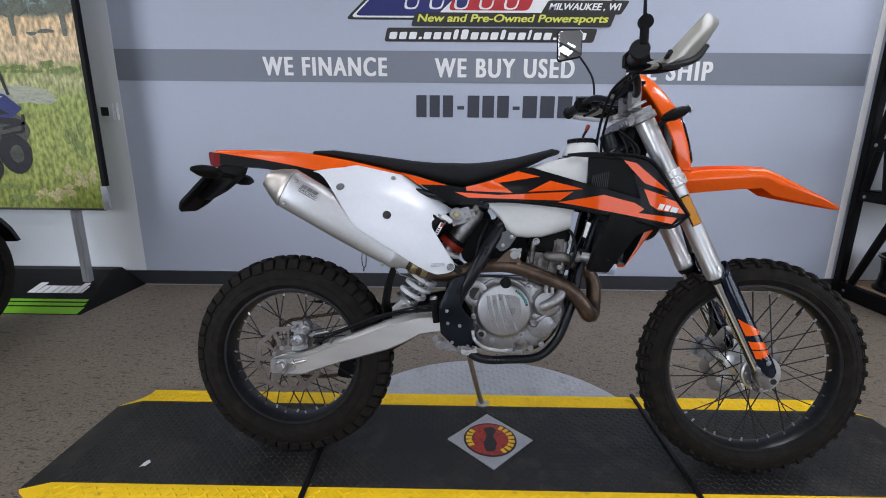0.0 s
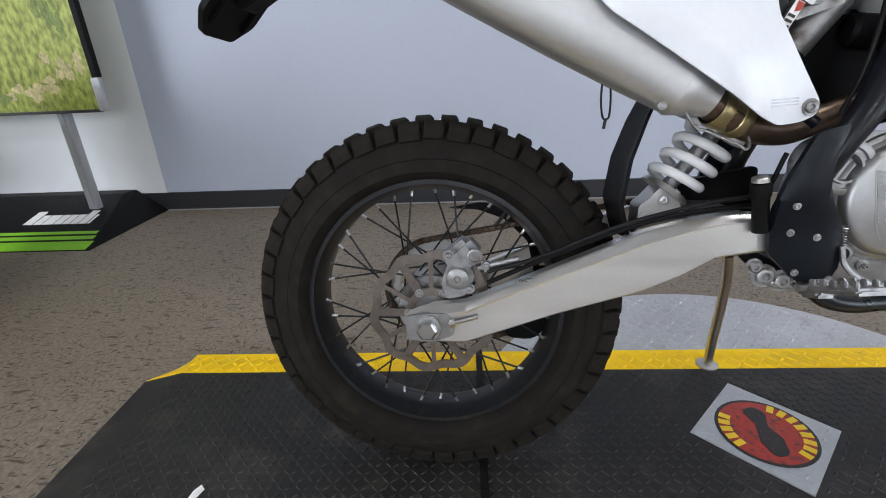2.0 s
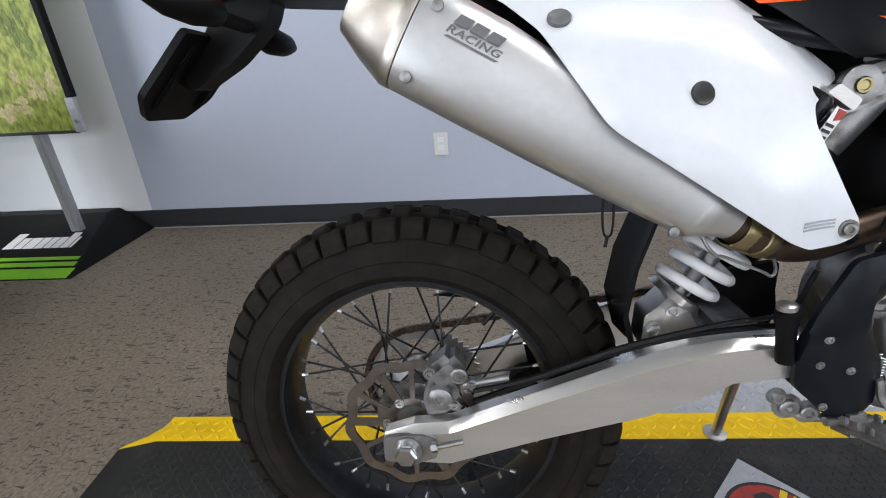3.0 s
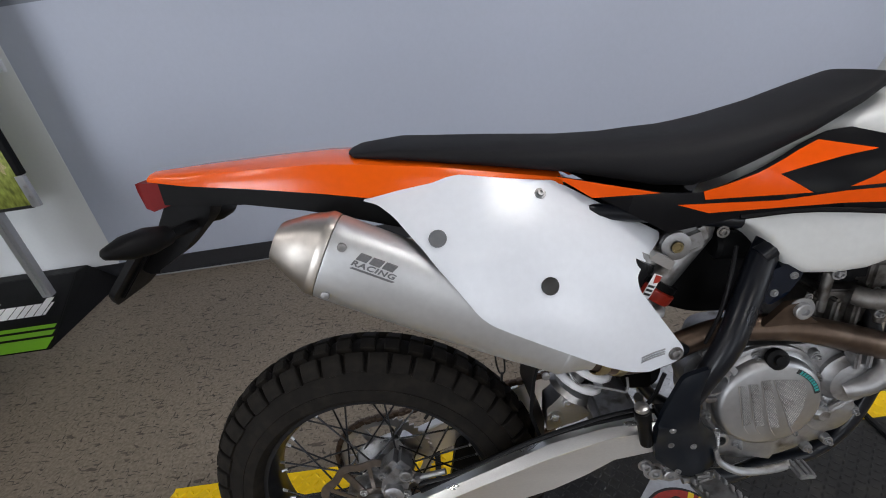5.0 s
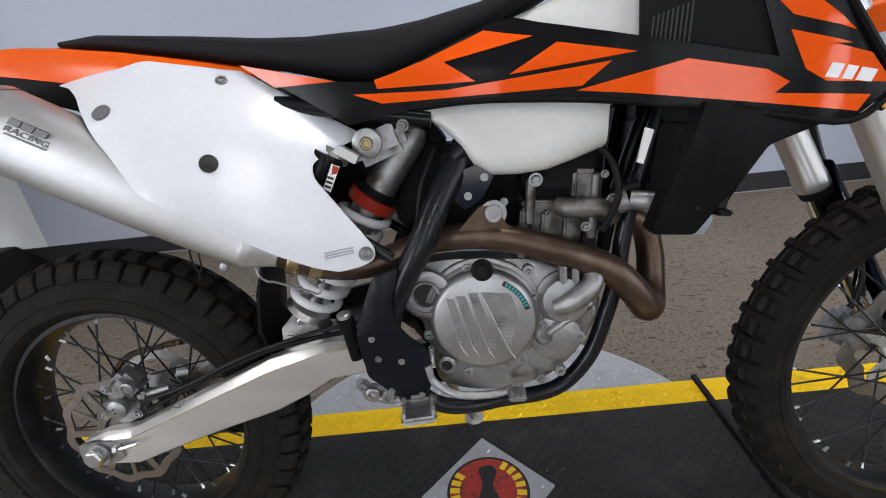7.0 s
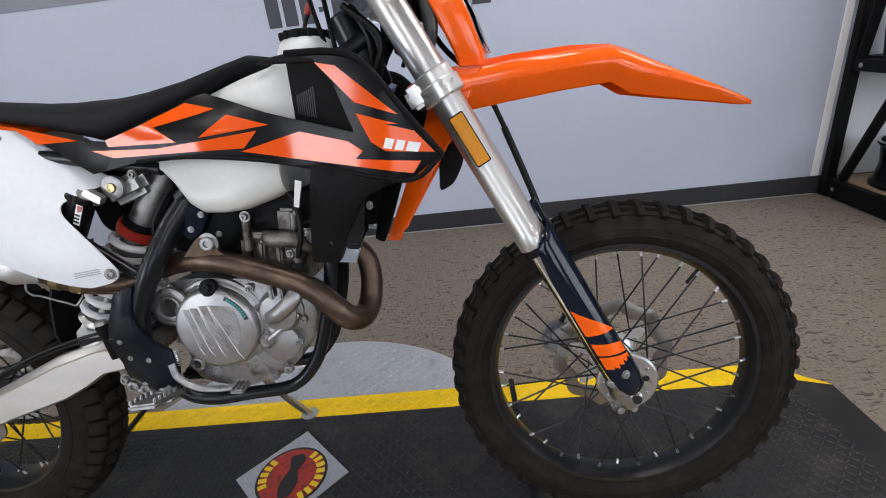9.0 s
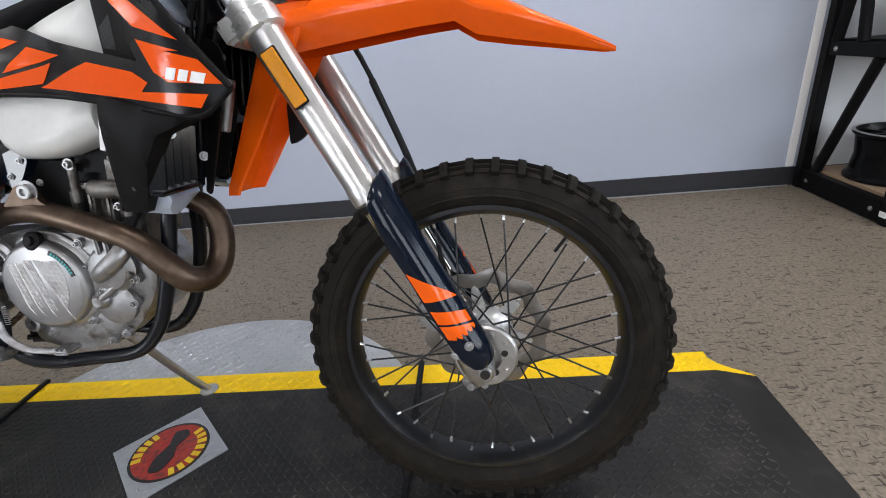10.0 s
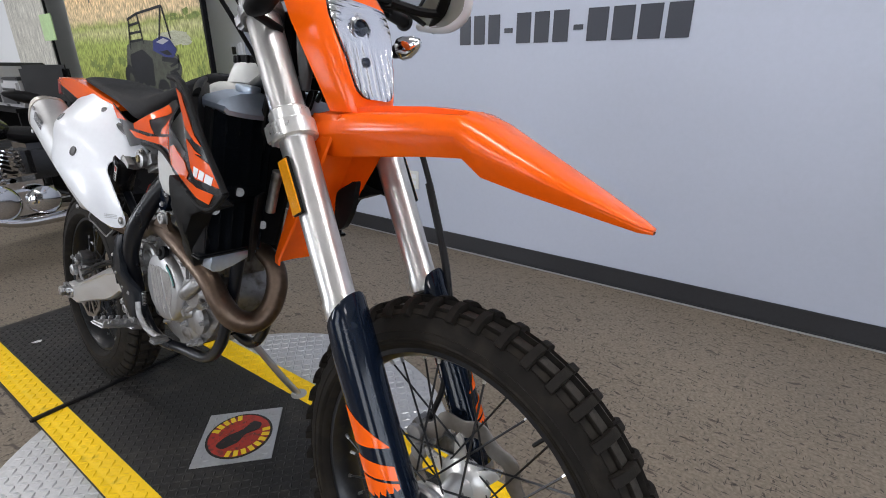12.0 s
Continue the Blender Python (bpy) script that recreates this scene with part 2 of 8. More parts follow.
def floor_material():
    """Brown-grey speckled sheet floor with short dark flecks."""
    m = bpy.data.materials.new("speckled_floor_vinyl")
    m.use_nodes = True
    n, l = m.node_tree.nodes, m.node_tree.links
    b = n["Principled BSDF"]
    tc = n.new("ShaderNodeTexCoord")

    def tex(kind, scale, **kw):
        t = n.new(kind)
        t.inputs["Scale"].default_value = scale
        for k, v in kw.items():
            t.inputs[k].default_value = v
        return t

    warp = tex("ShaderNodeTexNoise", 9, Detail=2.0)
    l.new(tc.outputs["Object"], warp.inputs["Vector"])
    off = n.new("ShaderNodeVectorMath")
    off.operation = "MULTIPLY_ADD"
    off.inputs[1].default_value = (0.06, 0.06, 0)
    l.new(warp.outputs["Color"], off.inputs[0])
    l.new(tc.outputs["Object"], off.inputs[2])
    layers = []
    for size, turn, dark in (((30, 140, 1), 0.35, 0.22), ((130, 30, 1), -0.25, 0.30), ((17, 58, 1), 1.2, 0.38)):
        mp = n.new("ShaderNodeMapping")
        mp.inputs["Scale"].default_value, mp.inputs["Rotation"].default_value = size, (0, 0, turn)
        l.new(off.outputs[0], mp.inputs["Vector"])
        fleck = tex("ShaderNodeTexNoise", 1.0, Detail=1.0, Roughness=0.6)
        l.new(mp.outputs[0], fleck.inputs["Vector"])
        ramp = n.new("ShaderNodeValToRGB")
        e = ramp.color_ramp.elements
        e[0].position, e[0].color = 0.31, (dark, dark * 0.95, dark * 0.9, 1)
        e[1].position, e[1].color = 0.36, (1, 1, 1, 1)
        l.new(fleck.outputs["Fac"], ramp.inputs[0])
        layers.append(ramp)
    r1 = layers[0]
    for extra in layers[1:]:
        both = n.new("ShaderNodeVectorMath")
        both.operation = "MULTIPLY"
        l.new(r1.outputs[0], both.inputs[0]), l.new(extra.outputs[0], both.inputs[1])
        r1 = both
    big = tex("ShaderNodeTexNoise", 1.3, Detail=4.0)
    grain = tex("ShaderNodeTexNoise", 95, Detail=4.0)
    for t in (big, grain):
        l.new(tc.outputs["Object"], t.inputs["Vector"])
    r2 = n.new("ShaderNodeValToRGB")
    e = r2.color_ramp.elements
    e[0].position, e[0].color = 0.38, (0.150, 0.123, 0.092, 1)
    e[1].position, e[1].color = 0.62, (0.222, 0.183, 0.138, 1)
    l.new(grain.outputs["Fac"], r2.inputs[0])
    stain = n.new("ShaderNodeMapRange")
    stain.inputs["To Min"].default_value, stain.inputs["To Max"].default_value = 0.75, 1.25
    l.new(big.outputs["Fac"], stain.inputs["Value"])
    a = n.new("ShaderNodeVectorMath")
    a.operation = "MULTIPLY"
    l.new(r2.outputs[0], a.inputs[0]), l.new(r1.outputs[0], a.inputs[1])
    c = n.new("ShaderNodeVectorMath")
    c.operation = "SCALE"
    l.new(a.outputs[0], c.inputs[0]), l.new(stain.outputs[0], c.inputs["Scale"])
    l.new(c.outputs[0], b.inputs["Base Color"])
    b.inputs["Roughness"].default_value = 0.55
    bp = n.new("ShaderNodeBump")
    bp.inputs["Strength"].default_value, bp.inputs["Distance"].default_value = 0.25, 0.002
    l.new(fleck.outputs["Fac"], bp.inputs["Height"])
    l.new(bp.outputs[0], b.inputs["Normal"])
    return m


FLOOR = floor_material()


# ---- mesh tools ----
def finish(name, bm, mat, smooth=40):
    bmesh.ops.recalc_face_normals(bm, faces=bm.faces)
    me = bpy.data.meshes.new(name)
    if smooth:
        lim = radians(smooth)
        for f in bm.faces:
            f.smooth = True
        for e in bm.edges:
            if len(e.link_faces) == 2 and e.calc_face_angle(0) > lim:
                e.smooth = False
    bm.to_mesh(me)
    bm.free()
    me.materials.append(mat)
    return me


def part(name, bm, mat, parent=None, label="", smooth=40):
    """One mesh object out of a bmesh, under a thing or a part."""
    ob = new(name, finish(name, bm, mat, smooth))
    if parent:
        ob.parent = parent
    return tagged(ob, label)


def pieces(name, bm, mat, parent, label=""):
    """Links each loose piece of a bmesh as a part of its own."""
    seen, out = set(), []
    for v0 in bm.verts:
        if v0 in seen:
            continue
        seen.add(v0)
        todo, got = [v0], []
        while todo:
            v = todo.pop()
            got.append(v)
            for e in v.link_edges:
                w = e.other_vert(v)
                if w not in seen:
                    seen.add(w)
                    todo.append(w)
        one = bmesh.new()
        to = {v: one.verts.new(v.co) for v in got}
        for f in {f for v in got for f in v.link_faces}:
            one.faces.new([to[v] for v in f.verts])
        out.append(part(name, one, mat, parent, label))
    return out


def share(name, me, parent, m):
    ob = new(name, me)
    ob.parent = parent
    ob.matrix_basis = m
    return ob


def empty(name, m, label, category, group="", kind=""):
    ob = new(name)
    ob.matrix_world = m
    ob.empty_display_size = 0.1
    return tagged(ob, label, category, group, kind)


def add_box(bm, x0, x1, y0, y1, z0, z1, bevel=0.0, m=None, seg=2):
    r = bmesh.ops.create_cube(bm, size=1, matrix=Matrix.Translation(((x0 + x1) / 2, (y0 + y1) / 2, (z0 + z1) / 2)) @ Matrix.Diagonal((abs(x1 - x0), abs(y1 - y0), abs(z1 - z0), 1)))
    vs = r["verts"]
    if bevel:
        es = list({e for v in vs for e in v.link_edges})
        vs = list({v for f in bmesh.ops.bevel(bm, geom=es, offset=bevel, segments=seg, affect="EDGES")["faces"] for v in f.verts} | {v for v in vs if v.is_valid})
    if m is not None:
        bmesh.ops.transform(bm, matrix=m, verts=vs)
    return bm


def box(*a, **k):
    return add_box(bmesh.new(), *a, **k)


def aim(p0, p1):
    """The frame at p0 whose z axis points at p1."""
    p0, p1 = Vector(p0), Vector(p1)
    return Matrix.Translation(p0) @ (p1 - p0).to_track_quat("Z", "Y").to_matrix().to_4x4()


def add_lathe(bm, profile, p0, p1, n=24, squash=1.0):
    """Turn (distance along, radius) pairs about the line from p0 towards p1."""
    m = aim(p0, p1)
    rings = []
    for d, r in profile:
        if r < 1e-5:
            rings.append([bm.verts.new(m @ Vector((0, 0, d)))])
        else:
            rings.append([bm.verts.new(m @ Vector((r * math.cos(k * math.tau / n), squash * r * math.sin(k * math.tau / n), d))) for k in range(n)])
    skin_rings(bm, rings, True)
    return bm


def skin_rings(bm, rings, closed):
    for a, b in zip(rings, rings[1:]):
        la, lb = len(a), len(b)
        if la == 1 and lb == 1:
            continue
        n = max(la, lb)
        for k in range(n if closed else n - 1):
            q = (k + 1) % n
            if la == 1:
                bm.faces.new((a[0], b[k], b[q]))
            elif lb == 1:
                bm.faces.new((a[k], a[q], b[0]))
            else:
                bm.faces.new((a[k], a[q], b[q], b[k]))


def lathe(profile, p0, p1, n=24, squash=1.0):
    return add_lathe(bmesh.new(), profile, p0, p1, n, squash)


def add_rod(bm, p0, p1, r, n=12, bevel=0.0):
    d = (Vector(p1) - Vector(p0)).length
    b = bevel
    prof = [(0, 0), (0, r - b), (b, r), (d - b, r), (d, r - b), (d, 0)] if b else [(0, 0), (0, r), (d, r), (d, 0)]
    return add_lathe(bm, prof, p0, p1, n)


def rod(p0, p1, r, n=12, bevel=0.0):
    return add_rod(bmesh.new(), p0, p1, r, n, bevel)


def smooth_path(pts, per=6, closed=False):
    """Points of a Catmull-Rom curve through pts (tuples of any length)."""
    p = [np.array(q, float) for q in pts]
    p = [2 * p[0] - p[1]] + p + [2 * p[-1] - p[-2]]
    out = []
    for a, b, c, d in zip(p, p[1:], p[2:], p[3:]):
        for k in range(per):
            t = k / per
            out.append(0.5 * (2 * b + (c - a) * t + (2 * a - 5 * b + 4 * c - d) * t * t + (3 * b - a - 3 * c + d) * t ** 3))
    out.append(p[-2])
    return out


def add_tube(bm, pts, r, n=12, per=6, flat=1.0, cap=True):
    """A tube along a smooth line; points are (x, y, z) or (x, y, z, radius)."""
    pts = [tuple(q) if len(q) == 4 else (*q, r) for q in pts]
    line = smooth_path(pts, per) if len(pts) > 2 else [np.array(q, float) for q in pts]
    rings, side = [], None
    for k, q in enumerate(line):
        a, b = line[max(k - 1, 0)][:3], line[min(k + 1, len(line) - 1)][:3]
        d = Vector(b - a).normalized()
        if side is None:
            side = d.orthogonal().normalized()
        side = (side - d * side.dot(d)).normalized()
        up = d.cross(side)
        c = Vector(q[:3])
        rings.append([bm.verts.new(c + float(q[3]) * (math.cos(j * math.tau / n) * side + flat * math.sin(j * math.tau / n) * up)) for j in range(n)])
    skin_rings(bm, rings, True)
    if cap:
        bm.faces.new(rings[0][::-1]), bm.faces.new(rings[-1])
    return bm


def tube(pts, r=0.01, n=12, per=6, flat=1.0):
    return add_tube(bmesh.new(), pts, r, n, per, flat)


def add_loft(bm, rings, cap=True, closed=True):
    vs = [[bm.verts.new(p) for p in ring] for ring in rings]
    skin_rings(bm, vs, closed)
    if cap and closed:
        bm.faces.new(vs[0][::-1]), bm.faces.new(vs[-1])
    return bm


def rounded(poly, r, seg=4):
    """A polygon in the plane with its corners rounded."""
    out, n = [], len(poly)
    for k in range(n):
        a, b, c = (Vector(poly[(k + j) % n]) for j in (-1, 0, 1))
        u, v = (a - b), (c - b)
        w = min(r, u.length * 0.45, v.length * 0.45)
        s, e = b + u.normalized() * w, b + v.normalized() * w
        for j in range(seg + 1):
            t = j / seg
            out.append(tuple((1 - t) ** 2 * s + 2 * t * (1 - t) * b + t * t * e))
    return out


def add_skin(bm, poly, f, thick, cell=0.03, off=0.0, edge=0.0):
    """A shell over the outline poly in x and z, lying on the surface y = f(x, z), with the given thickness behind it (towards +y)."""
    work = bmesh.new()
    work.faces.new([work.verts.new((x, 0, z)) for x, z in poly])
    xs, zs = [p[0] for p in poly], [p[1] for p in poly]
    for axis, lo, hi in ((0, min(xs), max(xs)), (2, min(zs), max(zs))):
        k = math.ceil(lo / cell) * cell
        while k < hi:
            co, no = [0, 0, 0], [0, 0, 0]
            co[axis], no[axis] = k, 1
            bmesh.ops.bisect_plane(work, geom=work.verts[:] + work.edges[:] + work.faces[:], plane_co=co, plane_no=no)
            k += cell
    rim = {v for e in work.edges if len(e.link_faces) == 1 for v in e.verts}
    top, low = {}, {}
    for v in work.verts:
        x, z = v.co.x, v.co.z
        y = f(x, z) - off
        top[v] = bm.verts.new((x, y + (edge if v in rim else 0), z))
        low[v] = bm.verts.new((x, y + thick, z))
    for fc in work.faces:
        bm.faces.new([top[v] for v in fc.verts])
        bm.faces.new([low[v] for v in reversed(fc.verts)])
    for e in work.edges:
        if len(e.link_faces) == 1:
            a, b = e.verts
            bm.faces.new((top[a], top[b], low[b], low[a]))
    work.free()
    return bm


def skin(poly, f, thick, cell=0.03, off=0.0, edge=0.0):
    return add_skin(bmesh.new(), poly, f, thick, cell, off, edge)


def ease(u):
    u = min(1.0, max(0.0, u))
    return u * u * (3 - 2 * u)


def flat(y):
    return lambda x, z: y


def lean(bm, k=0.0215):
    """Tips a shape a little further over to the stand's side."""
    for v in bm.verts:
        v.co.y += k * v.co.z
    return bm


def mirrored(bm):
    for v in bm.verts:
        v.co.y = -v.co.y
    bmesh.ops.reverse_faces(bm, faces=bm.faces)
    return bm


def add_bolt(bm, p, r, h=0.006, d=(0, -1, 0), n=6):
    """A hexagon head on a washer, with a recess."""
    p, d = Vector(p), Vector(d).normalized()
    add_lathe(bm, [(0, r * 1.5), (0.0018, r * 1.5), (0.0018, r * 1.02)], p, p + d, 16)
    add_lathe(bm, [(0.0018, r), (h * 0.85, r), (h, r * 0.86), (h, r * 0.5), (h * 0.55, r * 0.45), (h * 0.55, 0)], p, p + d, n if n == 6 else 16)
    return bm


def bolt(p, r, h=0.006, d=(0, -1, 0), n=6):
    return add_bolt(bmesh.new(), p, r, h, d, n)


def lettering(name, text, x0, x1, z0, z1, y, mat, parent, slant=0.0, bold=0.012, weight=0.045, space=1.0):
    """Flat letters on a wall that faces -y, filling the box x0..x1, z0..z1."""
    cu = bpy.data.curves.new(name, "FONT")
    cu.body, cu.extrude, cu.offset, cu.shear = text, 0.002, bold, slant
    cu.space_character = space
    tmp = new(name, cu)
    bpy.context.view_layer.update()
    me = bpy.data.meshes.new_from_object(tmp.evaluated_get(bpy.context.evaluated_depsgraph_get()))
    bpy.data.objects.remove(tmp)
    co = np.array([v.co[:] for v in me.vertices])
    lo, hi = co.min(0), co.max(0)
    faces = [tuple(p.vertices) for p in me.polygons]
    vs, fs = [], []
    # strokes made heavier by laying the letters side by side
    for k in range(3):
        dx, b = (k - 1) * weight * (z1 - z0), len(vs)
        w = abs(weight) * (z1 - z0)
        vs += [(x0 + w + (q[0] - lo[0]) / (hi[0] - lo[0]) * (x1 - x0 - 2 * w) + dx, y - q[2] - 0.0004 * k, z0 + (q[1] - lo[1]) / (hi[1] - lo[1]) * (z1 - z0)) for q in co]
        fs += [tuple(b + v for v in f) for f in faces]
    bpy.data.meshes.remove(me)
    me = bpy.data.meshes.new(name)
    me.from_pydata(vs, [], fs)
    me.materials.clear()
    me.materials.append(mat)
    me.name = name
    ob = new(name, me)
    ob.parent = parent
    return ob


# ---- the room ----
FZ = 0.022          # floor level
WY = 1.76           # face of the painted wall

floor = part("floor", box(-9, 7, -5.6, 2.2, FZ - 0.1, FZ), FLOOR)
tagged(floor, "brown-grey speckled sheet vinyl shop floor with dark flecks", "floor", kind="structure")

wall = part("wall_north", box(-1.655, 3.25, WY, WY + 0.14, FZ, 3.4), WALL)
tagged(wall, "smooth grey painted shop wall with a darker band and lettering", "wall", kind="structure")
pale = part("wall_north_pale", box(-9, -1.657, WY - 0.006, WY + 0.14, FZ, 3.4), WALLPALE)
tagged(pale, "pale grey smooth wall panel beside the painted wall", "wall", kind="structure")
right_bay = part("wall_north_bay", box(3.252, 7, WY, WY + 0.14, FZ, 3.4), WALLPALE)
tagged(right_bay, "pale wall behind the black rack", "wall", kind="structure")
trim = part("trim", box(3.180, 3.220, WY - 0.012, WY - 0.001, 0.125, 3.38, bevel=0.003), WHITEINK)
tagged(trim, "narrow white upright trim strip on the grey wall", "trim", kind="structure")
part("panel_joint", box(-1.662, -1.650, WY - 0.009, WY - 0.0065, 0.125, 3.38, bevel=0.001), WALLPALE, pale)

board = bmesh.new()
add_box(board, -2.20, 3.28, WY - 0.010, WY - 0.0005, FZ, 0.122, bevel=0.003)
add_box(board, -2.20, 3.28, WY - 0.018, WY - 0.010, FZ, FZ + 0.012, bevel=0.003)
tagged(part("floor_edge", box(-1.66, 3.20, WY - 0.030, WY - 0.0185, FZ - 0.002, FZ + 0.004, bevel=0.001), GREYMETAL), "thin pale sealing strip where floor meets baseboard", "trim", kind="structure")
tagged(part("baseboard", board, BASE), "black vinyl cove baseboard along the grey wall", "baseboard", kind="structure")

ceiling = part("ceiling", box(-9, 7, -5.6, 2.2, 3.4, 3.5), CEIL)
tagged(ceiling, "plain shop ceiling out of view, greyed to cut bounce light", "ceiling", kind="structure")
tagged(part("wall_west", box(-9.15, -9, -5.6, 2.2, FZ, 3.4), SHOP), "plain side wall out of view, dimmed for dark reflections", "wall", kind="structure")
# openings out of view, added to hold the south lamps
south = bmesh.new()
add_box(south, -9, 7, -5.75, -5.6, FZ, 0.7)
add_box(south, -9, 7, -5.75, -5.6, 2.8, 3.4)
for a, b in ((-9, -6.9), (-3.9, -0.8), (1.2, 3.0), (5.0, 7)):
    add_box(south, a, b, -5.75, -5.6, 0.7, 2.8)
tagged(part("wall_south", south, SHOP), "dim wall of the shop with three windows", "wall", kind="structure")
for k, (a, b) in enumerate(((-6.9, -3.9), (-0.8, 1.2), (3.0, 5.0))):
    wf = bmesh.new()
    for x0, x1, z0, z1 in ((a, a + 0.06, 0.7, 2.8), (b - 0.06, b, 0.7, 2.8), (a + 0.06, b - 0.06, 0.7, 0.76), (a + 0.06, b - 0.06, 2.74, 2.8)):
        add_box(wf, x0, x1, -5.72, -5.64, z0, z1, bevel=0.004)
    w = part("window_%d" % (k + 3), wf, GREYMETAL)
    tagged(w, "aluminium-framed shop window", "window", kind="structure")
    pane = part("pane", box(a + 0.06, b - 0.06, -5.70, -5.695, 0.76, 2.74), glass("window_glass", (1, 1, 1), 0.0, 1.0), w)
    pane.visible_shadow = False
east = bmesh.new()
add_box(east, 7, 7.15, -5.6, 2.2, FZ, 0.6)
add_box(east, 7, 7.15, -5.6, 2.2, 2.9, 3.4)
for a, b in ((-5.6, -4.9), (-2.65, -2.55), (-0.3, 2.2)):
    add_box(east, 7, 7.15, a, b, 0.6, 2.9)
tagged(part("wall_east", east, SHOP), "shop front wall with tall windows", "wall", kind="structure")
for k, (a, b) in enumerate(((-4.9, -2.65), (-2.55, -0.3))):
    wf = bmesh.new()
    for y0, y1, z0, z1 in ((a, a + 0.06, 0.6, 2.9), (b - 0.06, b, 0.6, 2.9), (a + 0.06, b - 0.06, 0.6, 0.66), (a + 0.06, b - 0.06, 2.84, 2.9), (a + 0.06, b - 0.06, 1.72, 1.77)):
        add_box(wf, 7.03, 7.11, y0, y1, z0, z1, bevel=0.004)
    w = part("window_%d" % (k + 1), wf, GREYMETAL)
    tagged(w, "tall aluminium-framed shop window", "window", kind="structure")
    pane = part("pane", box(7.06, 7.065, a + 0.06, b - 0.06, 0.66, 2.84), glass("window_glass", (1, 1, 1), 0.0, 1.0), w)
    pane.visible_shadow = False
# unseen glowing panels over the added ceiling lamps
LAMP = glow("added_panel_diffuser", (1.0, 0.97, 0.92), 2.0)
for lx, ly in LAMPS:
    lamp = part("added_ceiling_panel", box(lx - 0.62, lx + 0.62, ly - 0.32, ly + 0.32, 3.33, 3.395, bevel=0.01), GREYMETAL)
    tagged(lamp, "flat rectangular ceiling light panel, lit, added out of view", "ceiling light", "ceiling light panels")
    part("diffuser", box(lx - 0.58, lx + 0.58, ly - 0.28, ly + 0.28, 3.322, 3.329), LAMP, lamp)

# painted band and lettering on the wall
part("painted_band", box(-1.653, 3.171, WY - 0.0035, WY - 0.001, 1.415, 1.608), BAND, wall, "darker grey painted band")
lettering("lettering", "WE FINANCE", -0.694, 0.110, 1.452, 1.567, WY - 0.0045, WHITEINK, wall, weight=0.035, space=1.22)
lettering("lettering", "WE BUY USED", 0.417, 1.313, 1.448, 1.565, WY - 0.0045, WHITEINK, wall, weight=0.035, space=1.22)
lettering("lettering", "WE SHIP", 1.622, 2.192, 1.438, 1.556, WY - 0.0045, WHITEINK, wall, weight=0.035, space=1.22)
# the number line, as plain bars
for a, b in ((0.289, 0.55), (0.625, 0.915), (0.985, 1.44)):
    digits = 3 if b < 1 else 4
    w = (b - a) / digits
    for k in range(digits):
        part("bar", box(a + k * w + 0.008, a + (k + 1) * w - 0.012, WY - 0.004, WY - 0.001, 1.200, 1.338, bevel=0.001), INK, wall)
for a in (0.565, 0.928):
    part("bar", box(a, a + 0.046, WY - 0.004, WY - 0.001, 1.250, 1.272), INK, wall)


def slanted(x0, x1, z0, z1, y, lean=0.3, thick=0.002, cut=0.0):
    h = (z1 - z0) * lean
    poly = rounded([(x0, z0), (x1 - h, z0), (x1, z1), (x0 + h, z1)], (z1 - z0) * 0.2, 3)
    return skin(poly, flat(y), thick, cell=9)


sign = part("dealer_sign", slanted(-0.150, 1.60, 1.790, 1.97, WY - 0.0035, 1.1), DECALBLACK)
tagged(sign, "navy and red dealer decal with black edges", "sign")
part("sign_edge", slanted(-0.115, 1.575, 1.802, 1.962, WY - 0.0055, 1.1), WHITEINK, sign)
part("sign_block", slanted(-0.09, 0.62, 1.812, 1.99, WY - 0.0075, 1.1), BLUEINK, sign)
part("sign_block", slanted(0.50, 1.06, 1.845, 1.99, WY - 0.0085, 0.4), REDINK, sign)
for k in range(5):
    part("sign_bar", slanted(0.22 + k * 0.155, 0.345 + k * 0.155, 1.850, 2.0, WY - 0.0105, 0.25), WHITEINK, sign)
    part("sign_bar", slanted(0.235 + k * 0.155, 0.335 + k * 0.155, 1.858, 2.0, WY - 0.0125, 0.25), BLUEINK if k < 3 else REDINK, sign)
part("sign_plate", slanted(1.075, 1.625, 1.825, 1.905, WY - 0.0075, 0.6), DECALBLACK, sign)
lettering("lettering", "MILWAUKEE , WI", 1.125, 1.575, 1.843, 1.888, WY - 0.0095, WHITEINK, sign, slant=0.3, weight=0.02)
part("sign_plate", slanted(0.265, 1.545, 1.752, 1.832, WY - 0.0095, 0.35), DECALBLACK, sign)
lettering("lettering", "New and Pre-Owned Powersports", 0.305, 1.50, 1.764, 1.822, WY - 0.0115, YELLOWINK, sign, slant=0.2, weight=0.02)
part("sign_plate", slanted(0.095, 1.44, 1.662, 1.744, WY - 0.0035, 0.25), DECALBLACK, sign)
x = 0.125
for k in range(22):
    w = 0.016 if k in (3, 18) else 0.024 if k == 15 else 0.034 if k in (7, 12) else 0.049
    top = 1.690 if w < 0.02 else 1.734 if k in (7, 8, 12, 15) else 1.718
    part("bar", slanted(x, x + w + 0.008, 1.676, top, WY - 0.0095, 0.25), WHITEINK, sign)
    x += w + 0.0135

